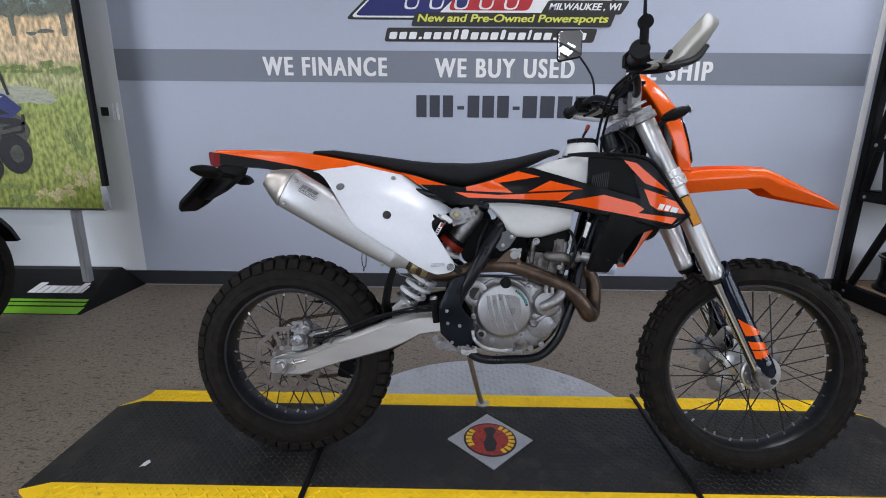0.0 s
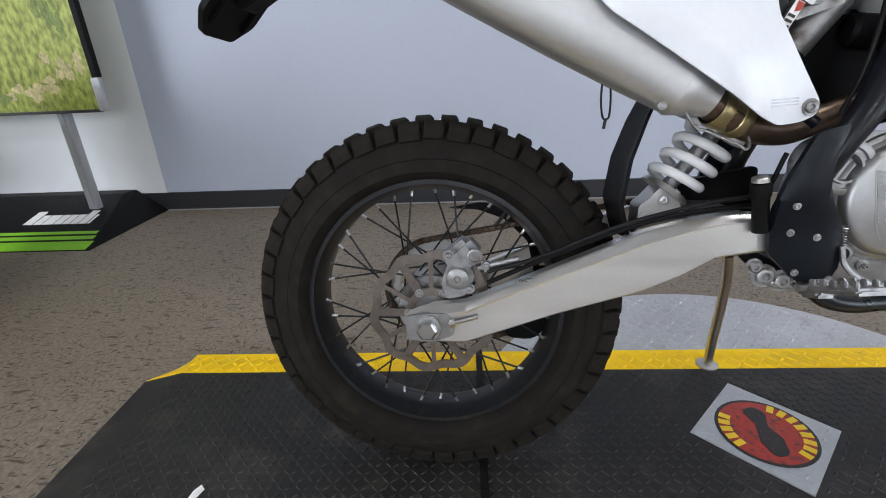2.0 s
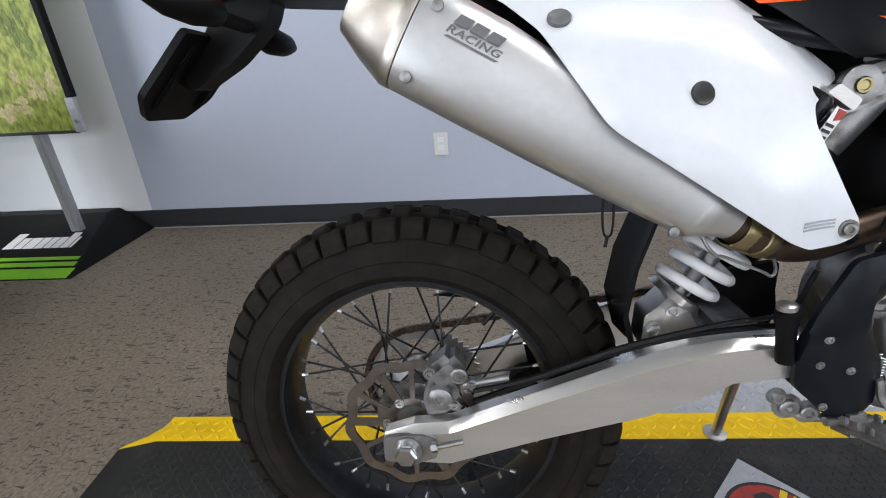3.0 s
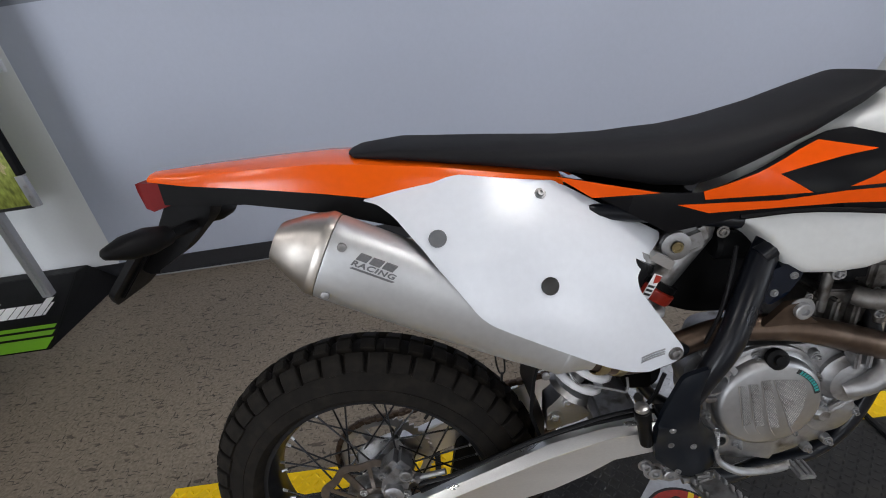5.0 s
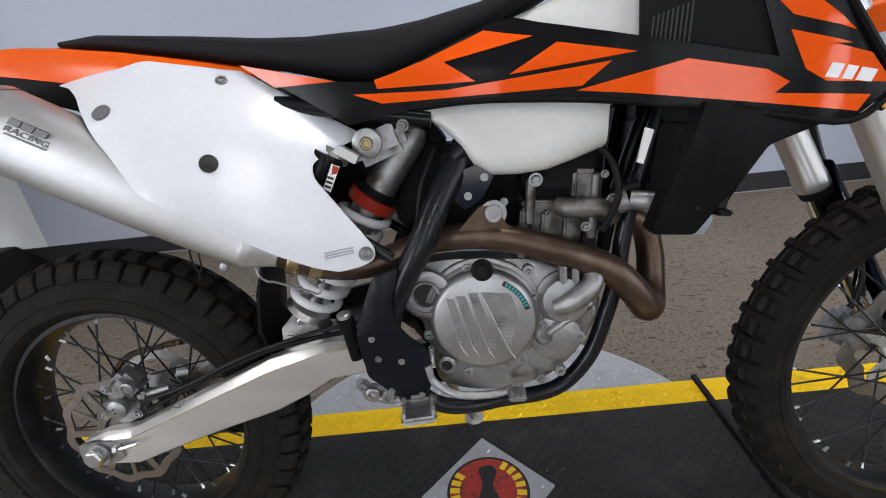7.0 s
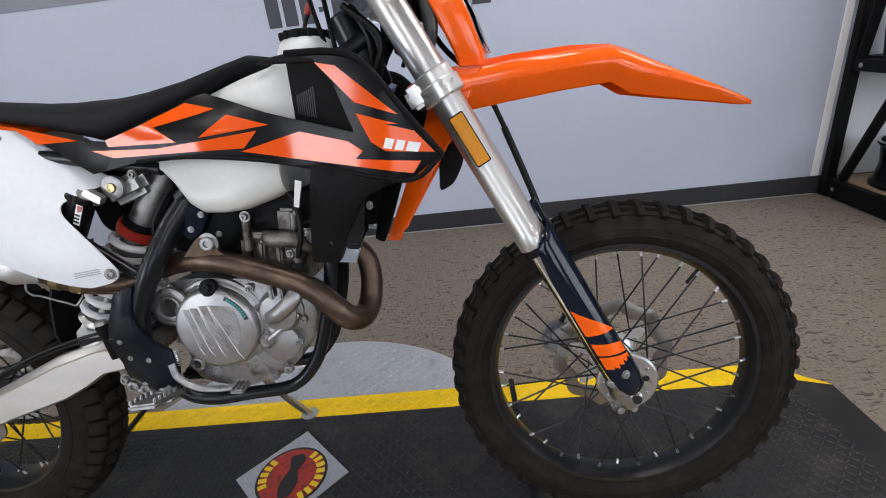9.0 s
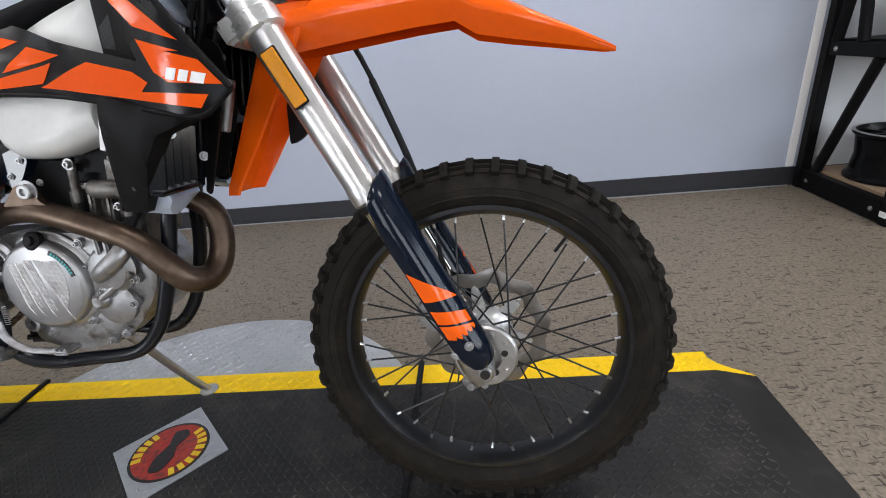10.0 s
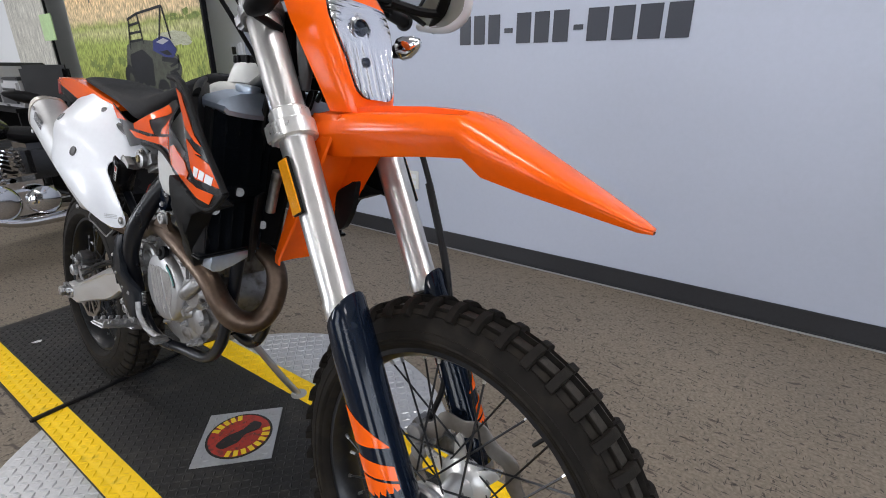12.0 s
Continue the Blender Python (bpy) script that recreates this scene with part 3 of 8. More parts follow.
# thermostat and wall socket
thermo = part("thermostat", box(-1.800, -1.695, WY - 0.030, WY - 0.007, 1.165, 1.268, bevel=0.006), WHITE)
tagged(thermo, "white square thermostat with a dark screen on the wall", "thermostat")
part("screen", box(-1.778, -1.728, WY - 0.0335, WY - 0.0302, 1.19, 1.245, bevel=0.001), DECALBLACK, thermo)
part("edge_plate", box(-1.692, -1.675, WY - 0.024, WY - 0.007, 1.165, 1.275, bevel=0.004), WHITE, thermo)
socket = part("wall_socket", box(-0.075, -0.003, WY - 0.008, WY - 0.0005, 0.363, 0.477, bevel=0.003), TANK)
tagged(socket, "cream duplex socket outlet on the grey wall", "socket")
for z in (0.39, 0.43):
    part("outlet", box(-0.056, -0.022, WY - 0.0095, WY - 0.0082, z, z + 0.026, bevel=0.0005), WHITE, socket)

# ---- bike stand: a turntable of tread plate ----
CX, CY, PZ = 0.70, -0.025, 0.05


def lug_mesh(cells, z, size=0.026, jit=0.0):
    """Raised lozenge lugs of tread plate, alternately turned."""
    vs, fs = [], []
    for k, (x, y, turn) in enumerate(cells):
        c, s = math.cos(turn), math.sin(turn)
        b = len(vs)
        for u, v, h in ((-1, 0, 0), (0, -0.2, 0), (1, 0, 0), (0, 0.2, 0), (-0.5, 0, 1), (0.5, 0, 1)):
            u, v = u * size * 0.5, v * size
            vs.append((x + u * c - v * s, y + u * s + v * c, z + h * size * 0.095))
        fs += [(b, b + 1, b + 4), (b + 1, b + 5, b + 4), (b + 1, b + 2, b + 5), (b + 2, b + 3, b + 5), (b + 3, b + 4, b + 5), (b + 3, b, b + 4)]
    me = bpy.data.meshes.new("tread_pattern")
    me.from_pydata(vs, [], fs)
    return me


def lug_cells(x0, x1, y0, y1, keep, pitch=0.0235):
    out = []
    for i in range(int((x1 - x0) / pitch)):
        for j in range(int((y1 - y0) / pitch)):
            x, y = x0 + (i + 0.5) * pitch, y0 + (j + 0.5) * pitch
            if keep(x, y):
                out.append((x, y, radians(45 if (i + j) % 2 else -45)))
    return out


def lugs(name, cells, z, mat, parent, size=0.026):
    me = lug_mesh(cells, z, size)
    me.materials.append(mat)
    ob = new(name, me)
    ob.parent = parent
    return tagged(ob, kind="stuff")


stand = empty("bike_turntable", pose(0, 0, 0), "low black tread-plate bike turntable with yellow edges on a silver disc", "display stand")
disc = part("disc", lathe([(0, 0), (0, 0.625), (0.018, 0.632), (0.022, 0.628), (0.022, 0)], (CX - 0.01, CY, FZ), (CX - 0.01, CY, 1), 96), PLATESILVER, stand, "silver tread-plate disc")
zd = FZ + 0.022
lugs("tread_pattern", lug_cells(CX - 0.64, CX + 0.62, CY - 0.64, CY + 0.64, lambda x, y: math.hypot(x - CX + 0.01, y - CY) < 0.612 and abs(y - CY) > 0.30), zd, PLATESILVER, stand)

HX, TX, HY, TY = 1.405, 1.515, 0.31, 0.235


def deck_strip(y0, y1, zt):
    """A strip of the deck with both ends sloping to the floor."""
    bm = bmesh.new()

    def end(y):
        return TX if abs(y) <= TY + 1e-6 else HX + (TX - HX) * (HY - abs(y)) / (HY - TY)
    rings = []
    n = 6
    for k in range(n + 1):
        y = y0 + (y1 - y0) * k / n
        e = end(y)
        pts = [(CX - e, FZ), (CX - HX, zt), (CX + HX, zt), (CX + e, FZ)]
        if e - HX < 1e-4:
            pts = [(CX - HX - 0.001, FZ), (CX - HX, zt), (CX + HX, zt), (CX + HX + 0.001, FZ)]
        rings.append([(px, CY + y, pz) for px, pz in pts])
    add_loft(bm, rings)
    return bm


part("deck", deck_strip(-0.2285, 0.2285, PZ), PLATEBLACK, stand, "black tread-plate deck")
part("edge_strip", deck_strip(0.2290, HY, PZ + 0.0005), PLATEYELLOW, stand, "yellow painted tread-plate edge")
part("edge_strip", deck_strip(-HY, -0.2290, PZ + 0.0005), PLATEYELLOW, stand, "yellow painted tread-plate edge")
in_decal = lambda x, y: abs(x - 0.677) + abs(y + 0.011) < 0.160
lugs("tread_pattern", lug_cells(CX - HX, CX + HX, CY - 0.228, CY + 0.228, lambda x, y: not in_decal(x, y), 0.0185), PZ, PLATEBLACK, stand, 0.020)
lugs("tread_pattern", lug_cells(CX - HX, CX + HX, CY + 0.230, CY + 0.308, lambda x, y: True), PZ + 0.0005, PLATEYELLOW, stand)
lugs("tread_pattern", lug_cells(CX - HX, CX + HX, CY - 0.308, CY - 0.230, lambda x, y: True), PZ + 0.0005, PLATEYELLOW, stand)
for sx in (0.088, 1.292):
    part("joint_strip", box(sx - 0.008, sx + 0.008, CY - 0.325, CY + 0.325, PZ - 0.002, PZ + 0.010, bevel=0.003), HOSE, stand, "black rubber joint strip")
part("side_rail", box(CX - HX, CX + HX, CY + HY + 0.0005, CY + HY + 0.004, FZ, PZ - 0.004), PLATEBLACK, stand)
part("side_rail", box(CX - HX, CX + HX, CY - HY - 0.004, CY - HY - 0.0005, FZ, PZ - 0.004), PLATEBLACK, stand)

# square maker's plate with a round red badge
badge = part("maker_plate", skin([(0.677 + 0.152, -0.011), (0.677, 0.144), (0.677 - 0.152, -0.011), (0.677, -0.166)][::-1], flat(0), 0.003, cell=9), PLATESILVER)
badge.matrix_world = Matrix.Identity(4)
for v in badge.data.vertices:
    v.co = (v.co.x, v.co.z, PZ + 0.0035 - v.co.y)
tagged(badge, "square bare metal plate with a round red badge on the deck", "plate")


def badge_disc(name, r, h, mat, r0=0.0, squash=1.0):
    return part(name, lathe([(0, r0), (0, r), (h, r), (h, r0)], (0.677, -0.011, PZ + 0.0037), (0.677, -0.011, 1), 48), mat, badge)


def on_plate(r0, r1):
    return lug_cells(0.52, 0.84, -0.18, 0.16, lambda x, y: abs(x - 0.677) / 0.135 + abs(y + 0.011) / 0.138 < 1 and r0 < math.hypot(x - 0.677, y + 0.011) < r1, 0.0225)


lugs("plate_lug", on_plate(0.102, 0.2), PZ + 0.0033, PLATESILVER, badge, 0.020)
lugs("badge_lug", on_plate(0.0, 0.058), PZ + 0.0046, DECALRED, badge, 0.018)
badge_disc("badge_rim", 0.094, 0.0008, DECALBLACK)
badge_disc("badge_face", 0.087, 0.0012, DECALRED)
for k in range(13):
    a = radians(205 - k * 15) if k < 5 else radians(75 - (k - 5) * 16 - 20)
    m = Matrix.Translation((0.677 + 0.076 * math.cos(a), -0.011 + 0.076 * math.sin(a), PZ + 0.0056)) @ Matrix.Rotation(a, 4, "Z")
    part("badge_bar", box(-0.011, 0.011, -0.0065, 0.0065, -0.0004, 0.0006, m=m), DECALYELLOW, badge)
mark_outline = rounded([(-0.018, -0.07), (0.012, -0.066), (0.024, -0.02), (0.010, 0.012), (0.028, 0.05), (0.012, 0.072), (-0.02, 0.06), (-0.010, 0.02), (-0.026, -0.03)], 0.012, 3)
fig = skin(mark_outline, flat(0), 0.001, cell=9)
for v in fig.verts:
    v.co = (0.677 + v.co.x, -0.011 + v.co.z, PZ + 0.0062 - v.co.y)
part("badge_mark", fig, DECALBLACK, badge)


# ---- the dirt bike ----
BIKE = pose(0, -0.07, PZ + 0.002, 0, 0, -2.9) @ pose(0, 0, 0, -8.0, 0, 0)
bike = empty("dirt_bike", BIKE, "orange, white and black dual-sport dirt bike leaning on its side stand", "motorcycle")
RA, FA = (0.003, 0, 0.335), (1.486, 0, 0.348)


def tyre(R, hw, rim_r, knobs, kh, bars):
    """A knobby tyre about the y axis: carcass with tread blocks, or with cross bars and paler pockets."""
    bm = bmesh.new()
    rc = R - kh
    base = rim_r + 0.012
    p, q0 = (2.6, 2.2) if bars else (2.1, 1.95)

    def crown(lat):
        """Radius of the carcass at a part of its half width."""
        return base + (rc - base) * max(0.0, 1 - abs(lat) ** p) ** (1 / q0)

    lats = [-1.0, -0.985, -0.95, -0.90, -0.83, -0.72, -0.58, -0.40, -0.20]
    lats += [0.0] + [-q for q in lats[::-1]]
    prof = [(-hw * 0.72, rim_r - 0.002), (-hw * 0.90, rim_r + 0.004)] + [(hw * q, crown(q)) for q in lats] + [(hw * 0.90, rim_r + 0.004), (hw * 0.72, rim_r - 0.002)]
    seg = 96
    rings = [[(r * math.cos(k * math.tau / seg), y, r * math.sin(k * math.tau / seg)) for k in range(seg)] for y, r in prof]
    add_loft(bm, rings + [rings[0]], cap=False)
    # bead ring and a fine moulded line on each side
    for s in (-1, 1):
        add_loft(bm, [[((rim_r + q) * math.cos(k * math.tau / seg), s * (hw * 0.72 + w), (rim_r + q) * math.sin(k * math.tau / seg)) for k in range(seg)] for q, w in ((0.004, 0), (0.010, 0.012), (0.016, 0.015), (0.024, 0.004))], cap=False)
        m = hw * 0.965
        rl = crown(0.965)
        add_loft(bm, [[((rl + q) * math.cos(k * math.tau / seg), s * (m + w), (rl + q) * math.sin(k * math.tau / seg)) for k in range(seg)] for q, w in ((-0.002, -0.001), (0.0, 0.0012), (0.002, -0.002))], cap=False)

    def block(l0, l1, lng, skew=0.0, h=kh, cuts=3, mat=RUBBER, nm="tread_block", fade=0.0):
        """One tread block on the carcass between two parts of the half width, at the angle 0."""
        bk = bmesh.new()
        lat = [l0 + (l1 - l0) * i / (cuts - 1) for i in range(cuts)]
        low, top = [], []
        for q in lat:
            e = 0.01
            t = Vector((crown(q + e) - crown(q - e), 2 * e * hw, 0)).normalized()
            n = Vector((t.y, -t.x, 0))
            c = Vector((crown(q), hw * q, 0))
            low.append((c - n * 0.004, n))
            inset = 0.0014 * (1 if q == lat[0] else -1 if q == lat[-1] else 0)
            f = ease((abs(q) - 0.5) / 0.4) * fade
            top.append((c + n * h * (1 - f) + t * inset * (1 - f), n))
        rows = []
        for z, g in ((-1, 1), (1, 1)):
            rows.append([bk.verts.new(p + Vector((0, 0, z * lng * 0.54 + skew * (i - 1)))) for i, (p, n) in enumerate(low)])
            rows.append([bk.verts.new(p - n * 0.0016 + Vector((0, 0, z * lng * 0.50 + skew * (i - 1)))) for i, (p, n) in enumerate(top)])
            rows.append([bk.verts.new(p + Vector((0, 0, z * lng * 0.44 + skew * (i - 1)))) for i, (p, n) in enumerate(top)])
        la, ma, ta, lb, mb, tb = rows
        for i in range(cuts - 1):
            for p, q in ((la, ma), (ma, ta), (ta, tb), (tb, mb), (mb, lb)):
                bk.faces.new((p[i], p[i + 1], q[i + 1], q[i]))
        for i in (0, cuts - 1):
            bk.faces.new([r[i] for r in (la, ma, ta, tb, mb, lb)])
        return finish(nm, bk, mat, 25)

    step = math.tau / knobs
    if bars:
        pitch = R * step
        blocks = []
        centre = block(-0.035, 0.035, pitch * 0.72, h=kh * 0.72)
        for s in (-1, 1):
            bar = block(*sorted((s * 0.03, s * 0.79)), pitch * 0.29, cuts=7)
            rib = block(*sorted((s * 0.45, s * 0.52)), pitch * 0.70, h=kh * 0.50)
            pads = [block(*sorted((s * a, s * b)), pitch * 0.64, h=0.0018, mat=mt, nm="tread_pocket") for a, b, mt in ((0.05, 0.43, LITDUSTRUBBER), (0.54, 0.74, RUBBER))]
            for k in range(knobs):
                blocks += [(bar, k * step), (rib, (k + 0.5) * step)] + [(me, (k + 0.5) * step) for me in pads]
        return bm, blocks + [(centre, (k + 0.5) * step) for k in range(knobs)]
    mids = [block(-0.36, -0.03, R * step * 0.58, 0.001), block(0.03, 0.36, R * step * 0.58, -0.001)]
    blocks = [(me, k * step) for k in range(knobs) for me in mids]
    for s in (-1, 1):
        outer = [block(*sorted((s * 0.44, s * w)), R * step * ln, cuts=6, fade=0.75) for w, ln in ((0.80, 0.79), (0.775, 0.75))]
        for k in range(knobs):
            blocks.append((outer[k % 2], (k + 0.5) * step))
    return bm, blocks


def wheel(name, at, R, hw, rim_r, knobs, kh, hub_r, hub_w, label, hub_mat=CAST, bars=False):
    hub = bmesh.new()
    w = hub_w
    prof = [(-w - 0.012, 0), (-w - 0.012, hub_r * 0.62), (-w, hub_r * 0.66), (-w, hub_r), (-w + 0.006, hub_r * 1.04), (-w + 0.010, hub_r), (-w + 0.020, hub_r * 0.55), (0, hub_r * 0.45),
            (w - 0.020, hub_r * 0.55), (w - 0.010, hub_r), (w - 0.006, hub_r * 1.04), (w, hub_r), (w, hub_r * 0.66), (w + 0.012, hub_r * 0.62), (w + 0.012, 0)]
    add_lathe(hub, prof, (0, 0, 0), (0, 1, 0), 40)
    whl = part(name, hub, hub_mat, bike, label)
    whl.matrix_basis = Matrix.Rotation(radians(-1.25), 4, "X") @ Matrix.Translation(at)
    carcass, blocks = tyre(R, hw, rim_r, knobs, kh, bars)
    part("tyre", carcass, RUBBER, whl, "dusty black knobby rubber tyre")
    for me, ang in blocks:
        share(me.name.split(".")[0], me, whl, Matrix.Rotation(-ang, 4, "Y"))
    rim = bmesh.new()
    rw = hw * 0.70
    pr = [(-rw, rim_r + 0.006), (-rw + 0.004, rim_r + 0.006), (-rw + 0.006, rim_r - 0.006), (-rw * 0.5, rim_r - 0.014), (-rw * 0.25, rim_r - 0.019), (rw * 0.25, rim_r - 0.019), (rw * 0.5, rim_r - 0.014),
          (rw - 0.006, rim_r - 0.006), (rw - 0.004, rim_r + 0.006), (rw, rim_r + 0.006), (rw, rim_r - 0.010), (rw * 0.45, rim_r - 0.021), (-rw * 0.45, rim_r - 0.021), (-rw, rim_r - 0.010)]
    seg = 96
    rings = [[(r * math.cos(k * math.tau / seg), y, r * math.sin(k * math.tau / seg)) for k in range(seg)] for y, r in pr]
    add_loft(rim, rings + [rings[0]], cap=False)
    part("rim", rim, RIM, whl, "black rim")
    # 36 crossed spokes with bright nipples
    spoke, nipple = [], []
    for side in (-1, 1):
        for lay in (-1, 1):
            a = radians(62) * lay
            p0 = Vector((hub_r * 0.92 * math.cos(a), side * (w - 0.006 * (1.6 if lay > 0 else 0.4)), hub_r * 0.92 * math.sin(a)))
            p1 = Vector((rim_r - 0.019, side * 0.006, 0))
            s = rod(p0, p1, 0.0019, 6)
            d = (p1 - p0).normalized()
            spoke.append((side, lay, finish("spoke", s, RIM)))
            nipple.append(finish("spoke_nipple", add_lathe(bmesh.new(), [(0, 0), (0, 0.0028), (0.009, 0.0030), (0.011, 0.0036), (0.013, 0.0036), (0.013, 0)], p1 - d * 0.013, p1, 6), STEEL))
    for k in range(9):
        for j, (side, lay, me) in enumerate(spoke):
            a = math.tau * (k + (0, 0.5, 0.25, 0.75)[j]) / 9
            m = Matrix.Rotation(-a, 4, "Y")
            share("spoke", me, whl, m)
            share("spoke_nipple", nipple[j], whl, m)
    part("valve_stem", rod((0, 0, rim_r - 0.02), (0, 0, rim_r - 0.055), 0.0032, 8), HOSE, whl).matrix_basis = Matrix.Rotation(radians(38), 4, "Y")
    return whl


rear_wheel = wheel("rear_wheel", RA, 0.336, 0.064, 0.232, 47, 0.012, 0.062, 0.050, "spoked rear wheel with a dusty knobby tyre")
front_wheel = wheel("front_wheel", FA, 0.350, 0.044, 0.272, 47, 0.0125, 0.052, 0.052, "spoked front wheel with a dusty knobby tyre", CARRIER, True)


def brake_disc(r, y, parent, mat, inner, band=0.86):
    """A wave brake disc with slots, about the y axis."""
    bm = bmesh.new()
    seg, th = 144, 0.0035
    wave = lambda k: r * (1 + 0.035 * math.sin(k * math.tau * 10 / seg))
    ro = [(wave(k) * math.cos(k * math.tau / seg), wave(k) * math.sin(k * math.tau / seg)) for k in range(seg)]
    ri = [(wave(k) * band * math.cos(k * math.tau / seg), wave(k) * band * math.sin(k * math.tau / seg)) for k in range(seg)]
    rings = [[(px, yy, pz) for px, pz in ring] for ring, yy in ((ro, y), (ro, y + th), (ri, y + th), (ri, y), (ro, y))]
    add_loft(bm, rings, cap=False)
    disc = part("brake_disc", bm, mat, parent, "bare steel wave brake disc")
    for k in range(12):
        th2 = th if k % 2 == 0 else th - 0.0008
        arm = add_box(bmesh.new(), inner * 0.9, r * 0.88, y + (th - th2) / 2, y + (th + th2) / 2, -0.007 if k % 2 == 0 else -0.004, 0.007 if k % 2 == 0 else 0.004, m=Matrix.Rotation(-k * math.tau / 12, 4, "Y"))
        part("disc_spoke", arm, mat, parent)
    part("disc_centre", lathe([(0, inner * 0.8), (0, inner * 1.15), (th, inner * 1.15), (th, inner * 0.8), (0, inner * 0.8)], (0, y - 0.0005, 0), (0, y + 1, 0), 40), mat, parent)
    return disc


brake_disc(0.110, -0.068, rear_wheel, DISC, 0.040)


def front_disc(r, y, parent, mat):
    """A front wave disc: a broad scalloped band."""
    seg, th = 144, 0.0035
    wave = lambda k, q: r * (q + 0.045 * math.sin(k * math.tau * 10 / seg))
    bm = bmesh.new()
    cut = [[(wave(k, q) * math.cos(k * math.tau / seg), wave(k, q) * math.sin(k * math.tau / seg)) for k in range(seg)] for q in (1.0, 0.985, 0.77, 0.75)]
    add_loft(bm, [[(px, yy, pz) for px, pz in cut[c]] for c, yy in ((0, y + 0.0006), (0, y + th), (3, y + th), (3, y + 0.0006), (2, y), (1, y), (0, y + 0.0006))], cap=False)
    part("brake_disc", bm, mat, parent, "bare steel wave brake disc")


front_disc(0.125, 0.046, front_wheel, PALEDISC)
for k in range(6):
    arm = bmesh.new()
    add_skin(arm, rounded([(0.026, -0.024), (0.050, -0.014), (0.088, -0.008), (0.098, 0.0), (0.088, 0.008), (0.050, 0.014), (0.026, 0.024)], 0.005, 3), flat(0.0410), 0.005, cell=9)
    bmesh.ops.rotate(arm, verts=arm.verts, cent=(0, 0, 0), matrix=Matrix.Rotation(k * math.tau / 6 + 0.3, 3, "Y"))
    part("disc_carrier", arm, CARRIER, front_wheel, "bare aluminium disc carrier arm")
flange = bmesh.new()
add_lathe(flange, [(0, 0.030), (0, 0.055), (0.004, 0.059), (0.012, 0.059), (0.014, 0.054), (0.014, 0.030), (0.010, 0.028), (0.010, 0.020), (0.0, 0.019), (0.0, 0.013), (0.012, 0.012), (0.012, 0)], (0, -0.074, 0), (0, -0.05, 0), 40)
for k in range(10):
    a = k * math.tau / 10
    add_bolt(flange, (0.045 * math.cos(a), -0.074, 0.045 * math.sin(a)), 0.0035, 0.004)
part("hub_flange", flange, ALU, front_wheel)
# black discs paint the shade of flange pockets that are not cut
for k in range(5):
    a = k * math.tau / 5 + 0.2
    hx, hz = 0.035 * math.cos(a), 0.035 * math.sin(a)
    part("pocket_shade_disc", lathe([(0, 0), (0, 0.0062), (0.0008, 0.0062), (0.0008, 0)], (hx, -0.0742, hz), (hx, -1, hz), 14), DECALBLACK, front_wheel)
rf = bmesh.new()
for k in range(6):
    a = k * math.tau / 6
    add_bolt(rf, (0.042 * math.cos(a), -0.0685, 0.042 * math.sin(a)), 0.005, 0.004)
pieces("disc_bolt", rf, STEEL, rear_wheel)

# sprocket and chain on the far side
sp = bmesh.new()
teeth = 50
ring_o = [((0.100 + (0.005 if k % 2 else -0.003)) * math.cos(k * math.pi / teeth), (0.100 + (0.005 if k % 2 else -0.003)) * math.sin(k * math.pi / teeth)) for k in range(teeth * 2)]
ring_i = [(0.082 * math.cos(k * math.pi / teeth), 0.082 * math.sin(k * math.pi / teeth)) for k in range(teeth * 2)]
add_loft(sp, [[(px, yy, pz) for px, pz in ring] for ring, yy in ((ring_o, 0.062), (ring_o, 0.067), (ring_i, 0.067), (ring_i, 0.062), (ring_o, 0.062))], cap=False)
for k in range(6):
    part("sprocket_arm", box(0.03, 0.085, 0.0625, 0.0665, -0.008, 0.008, m=Matrix.Rotation(k * math.tau / 6, 4, "Y")), ALU, rear_wheel)
part("sprocket", sp, ALU, rear_wheel)
chain = bmesh.new()
run = [(RA[0] + 0.105 * math.cos(radians(a)), RA[2] + 0.105 * math.sin(radians(a))) for a in range(100, 262, 8)]
run = [(0.52, 0.535), (0.40, 0.515), (0.26, 0.490), (0.12, 0.462)] + run + [(0.14, 0.243), (0.30, 0.330), (0.52, 0.47)]
line = smooth_path([(a, 0.0645, b) for a, b in run], 3)
d = [0]
for a, b in zip(line, line[1:]):
    d.append(d[-1] + float(np.linalg.norm(b - a)))
s, k = 0.0, 0
while s < d[-1]:
    q = Vector([float(np.interp(s, d, [p[c] for p in line])) for c in range(3)])
    q2 = Vector([float(np.interp(s + 0.004, d, [p[c] for p in line])) for c in range(3)])
    t = (q2 - q).normalized()
    m = Matrix.Translation(q) @ Matrix.Rotation(-math.atan2(t.z, t.x), 4, "Y")
    w = 0.008 if k % 2 else 0.0055
    add_box(chain, -0.0078, 0.0078, -w, w, -0.0058, 0.0058, bevel=0.0025, m=m, seg=1)
    s += 0.0127
    k += 1
part("chain", chain, HEADER, bike, "dark drive chain")

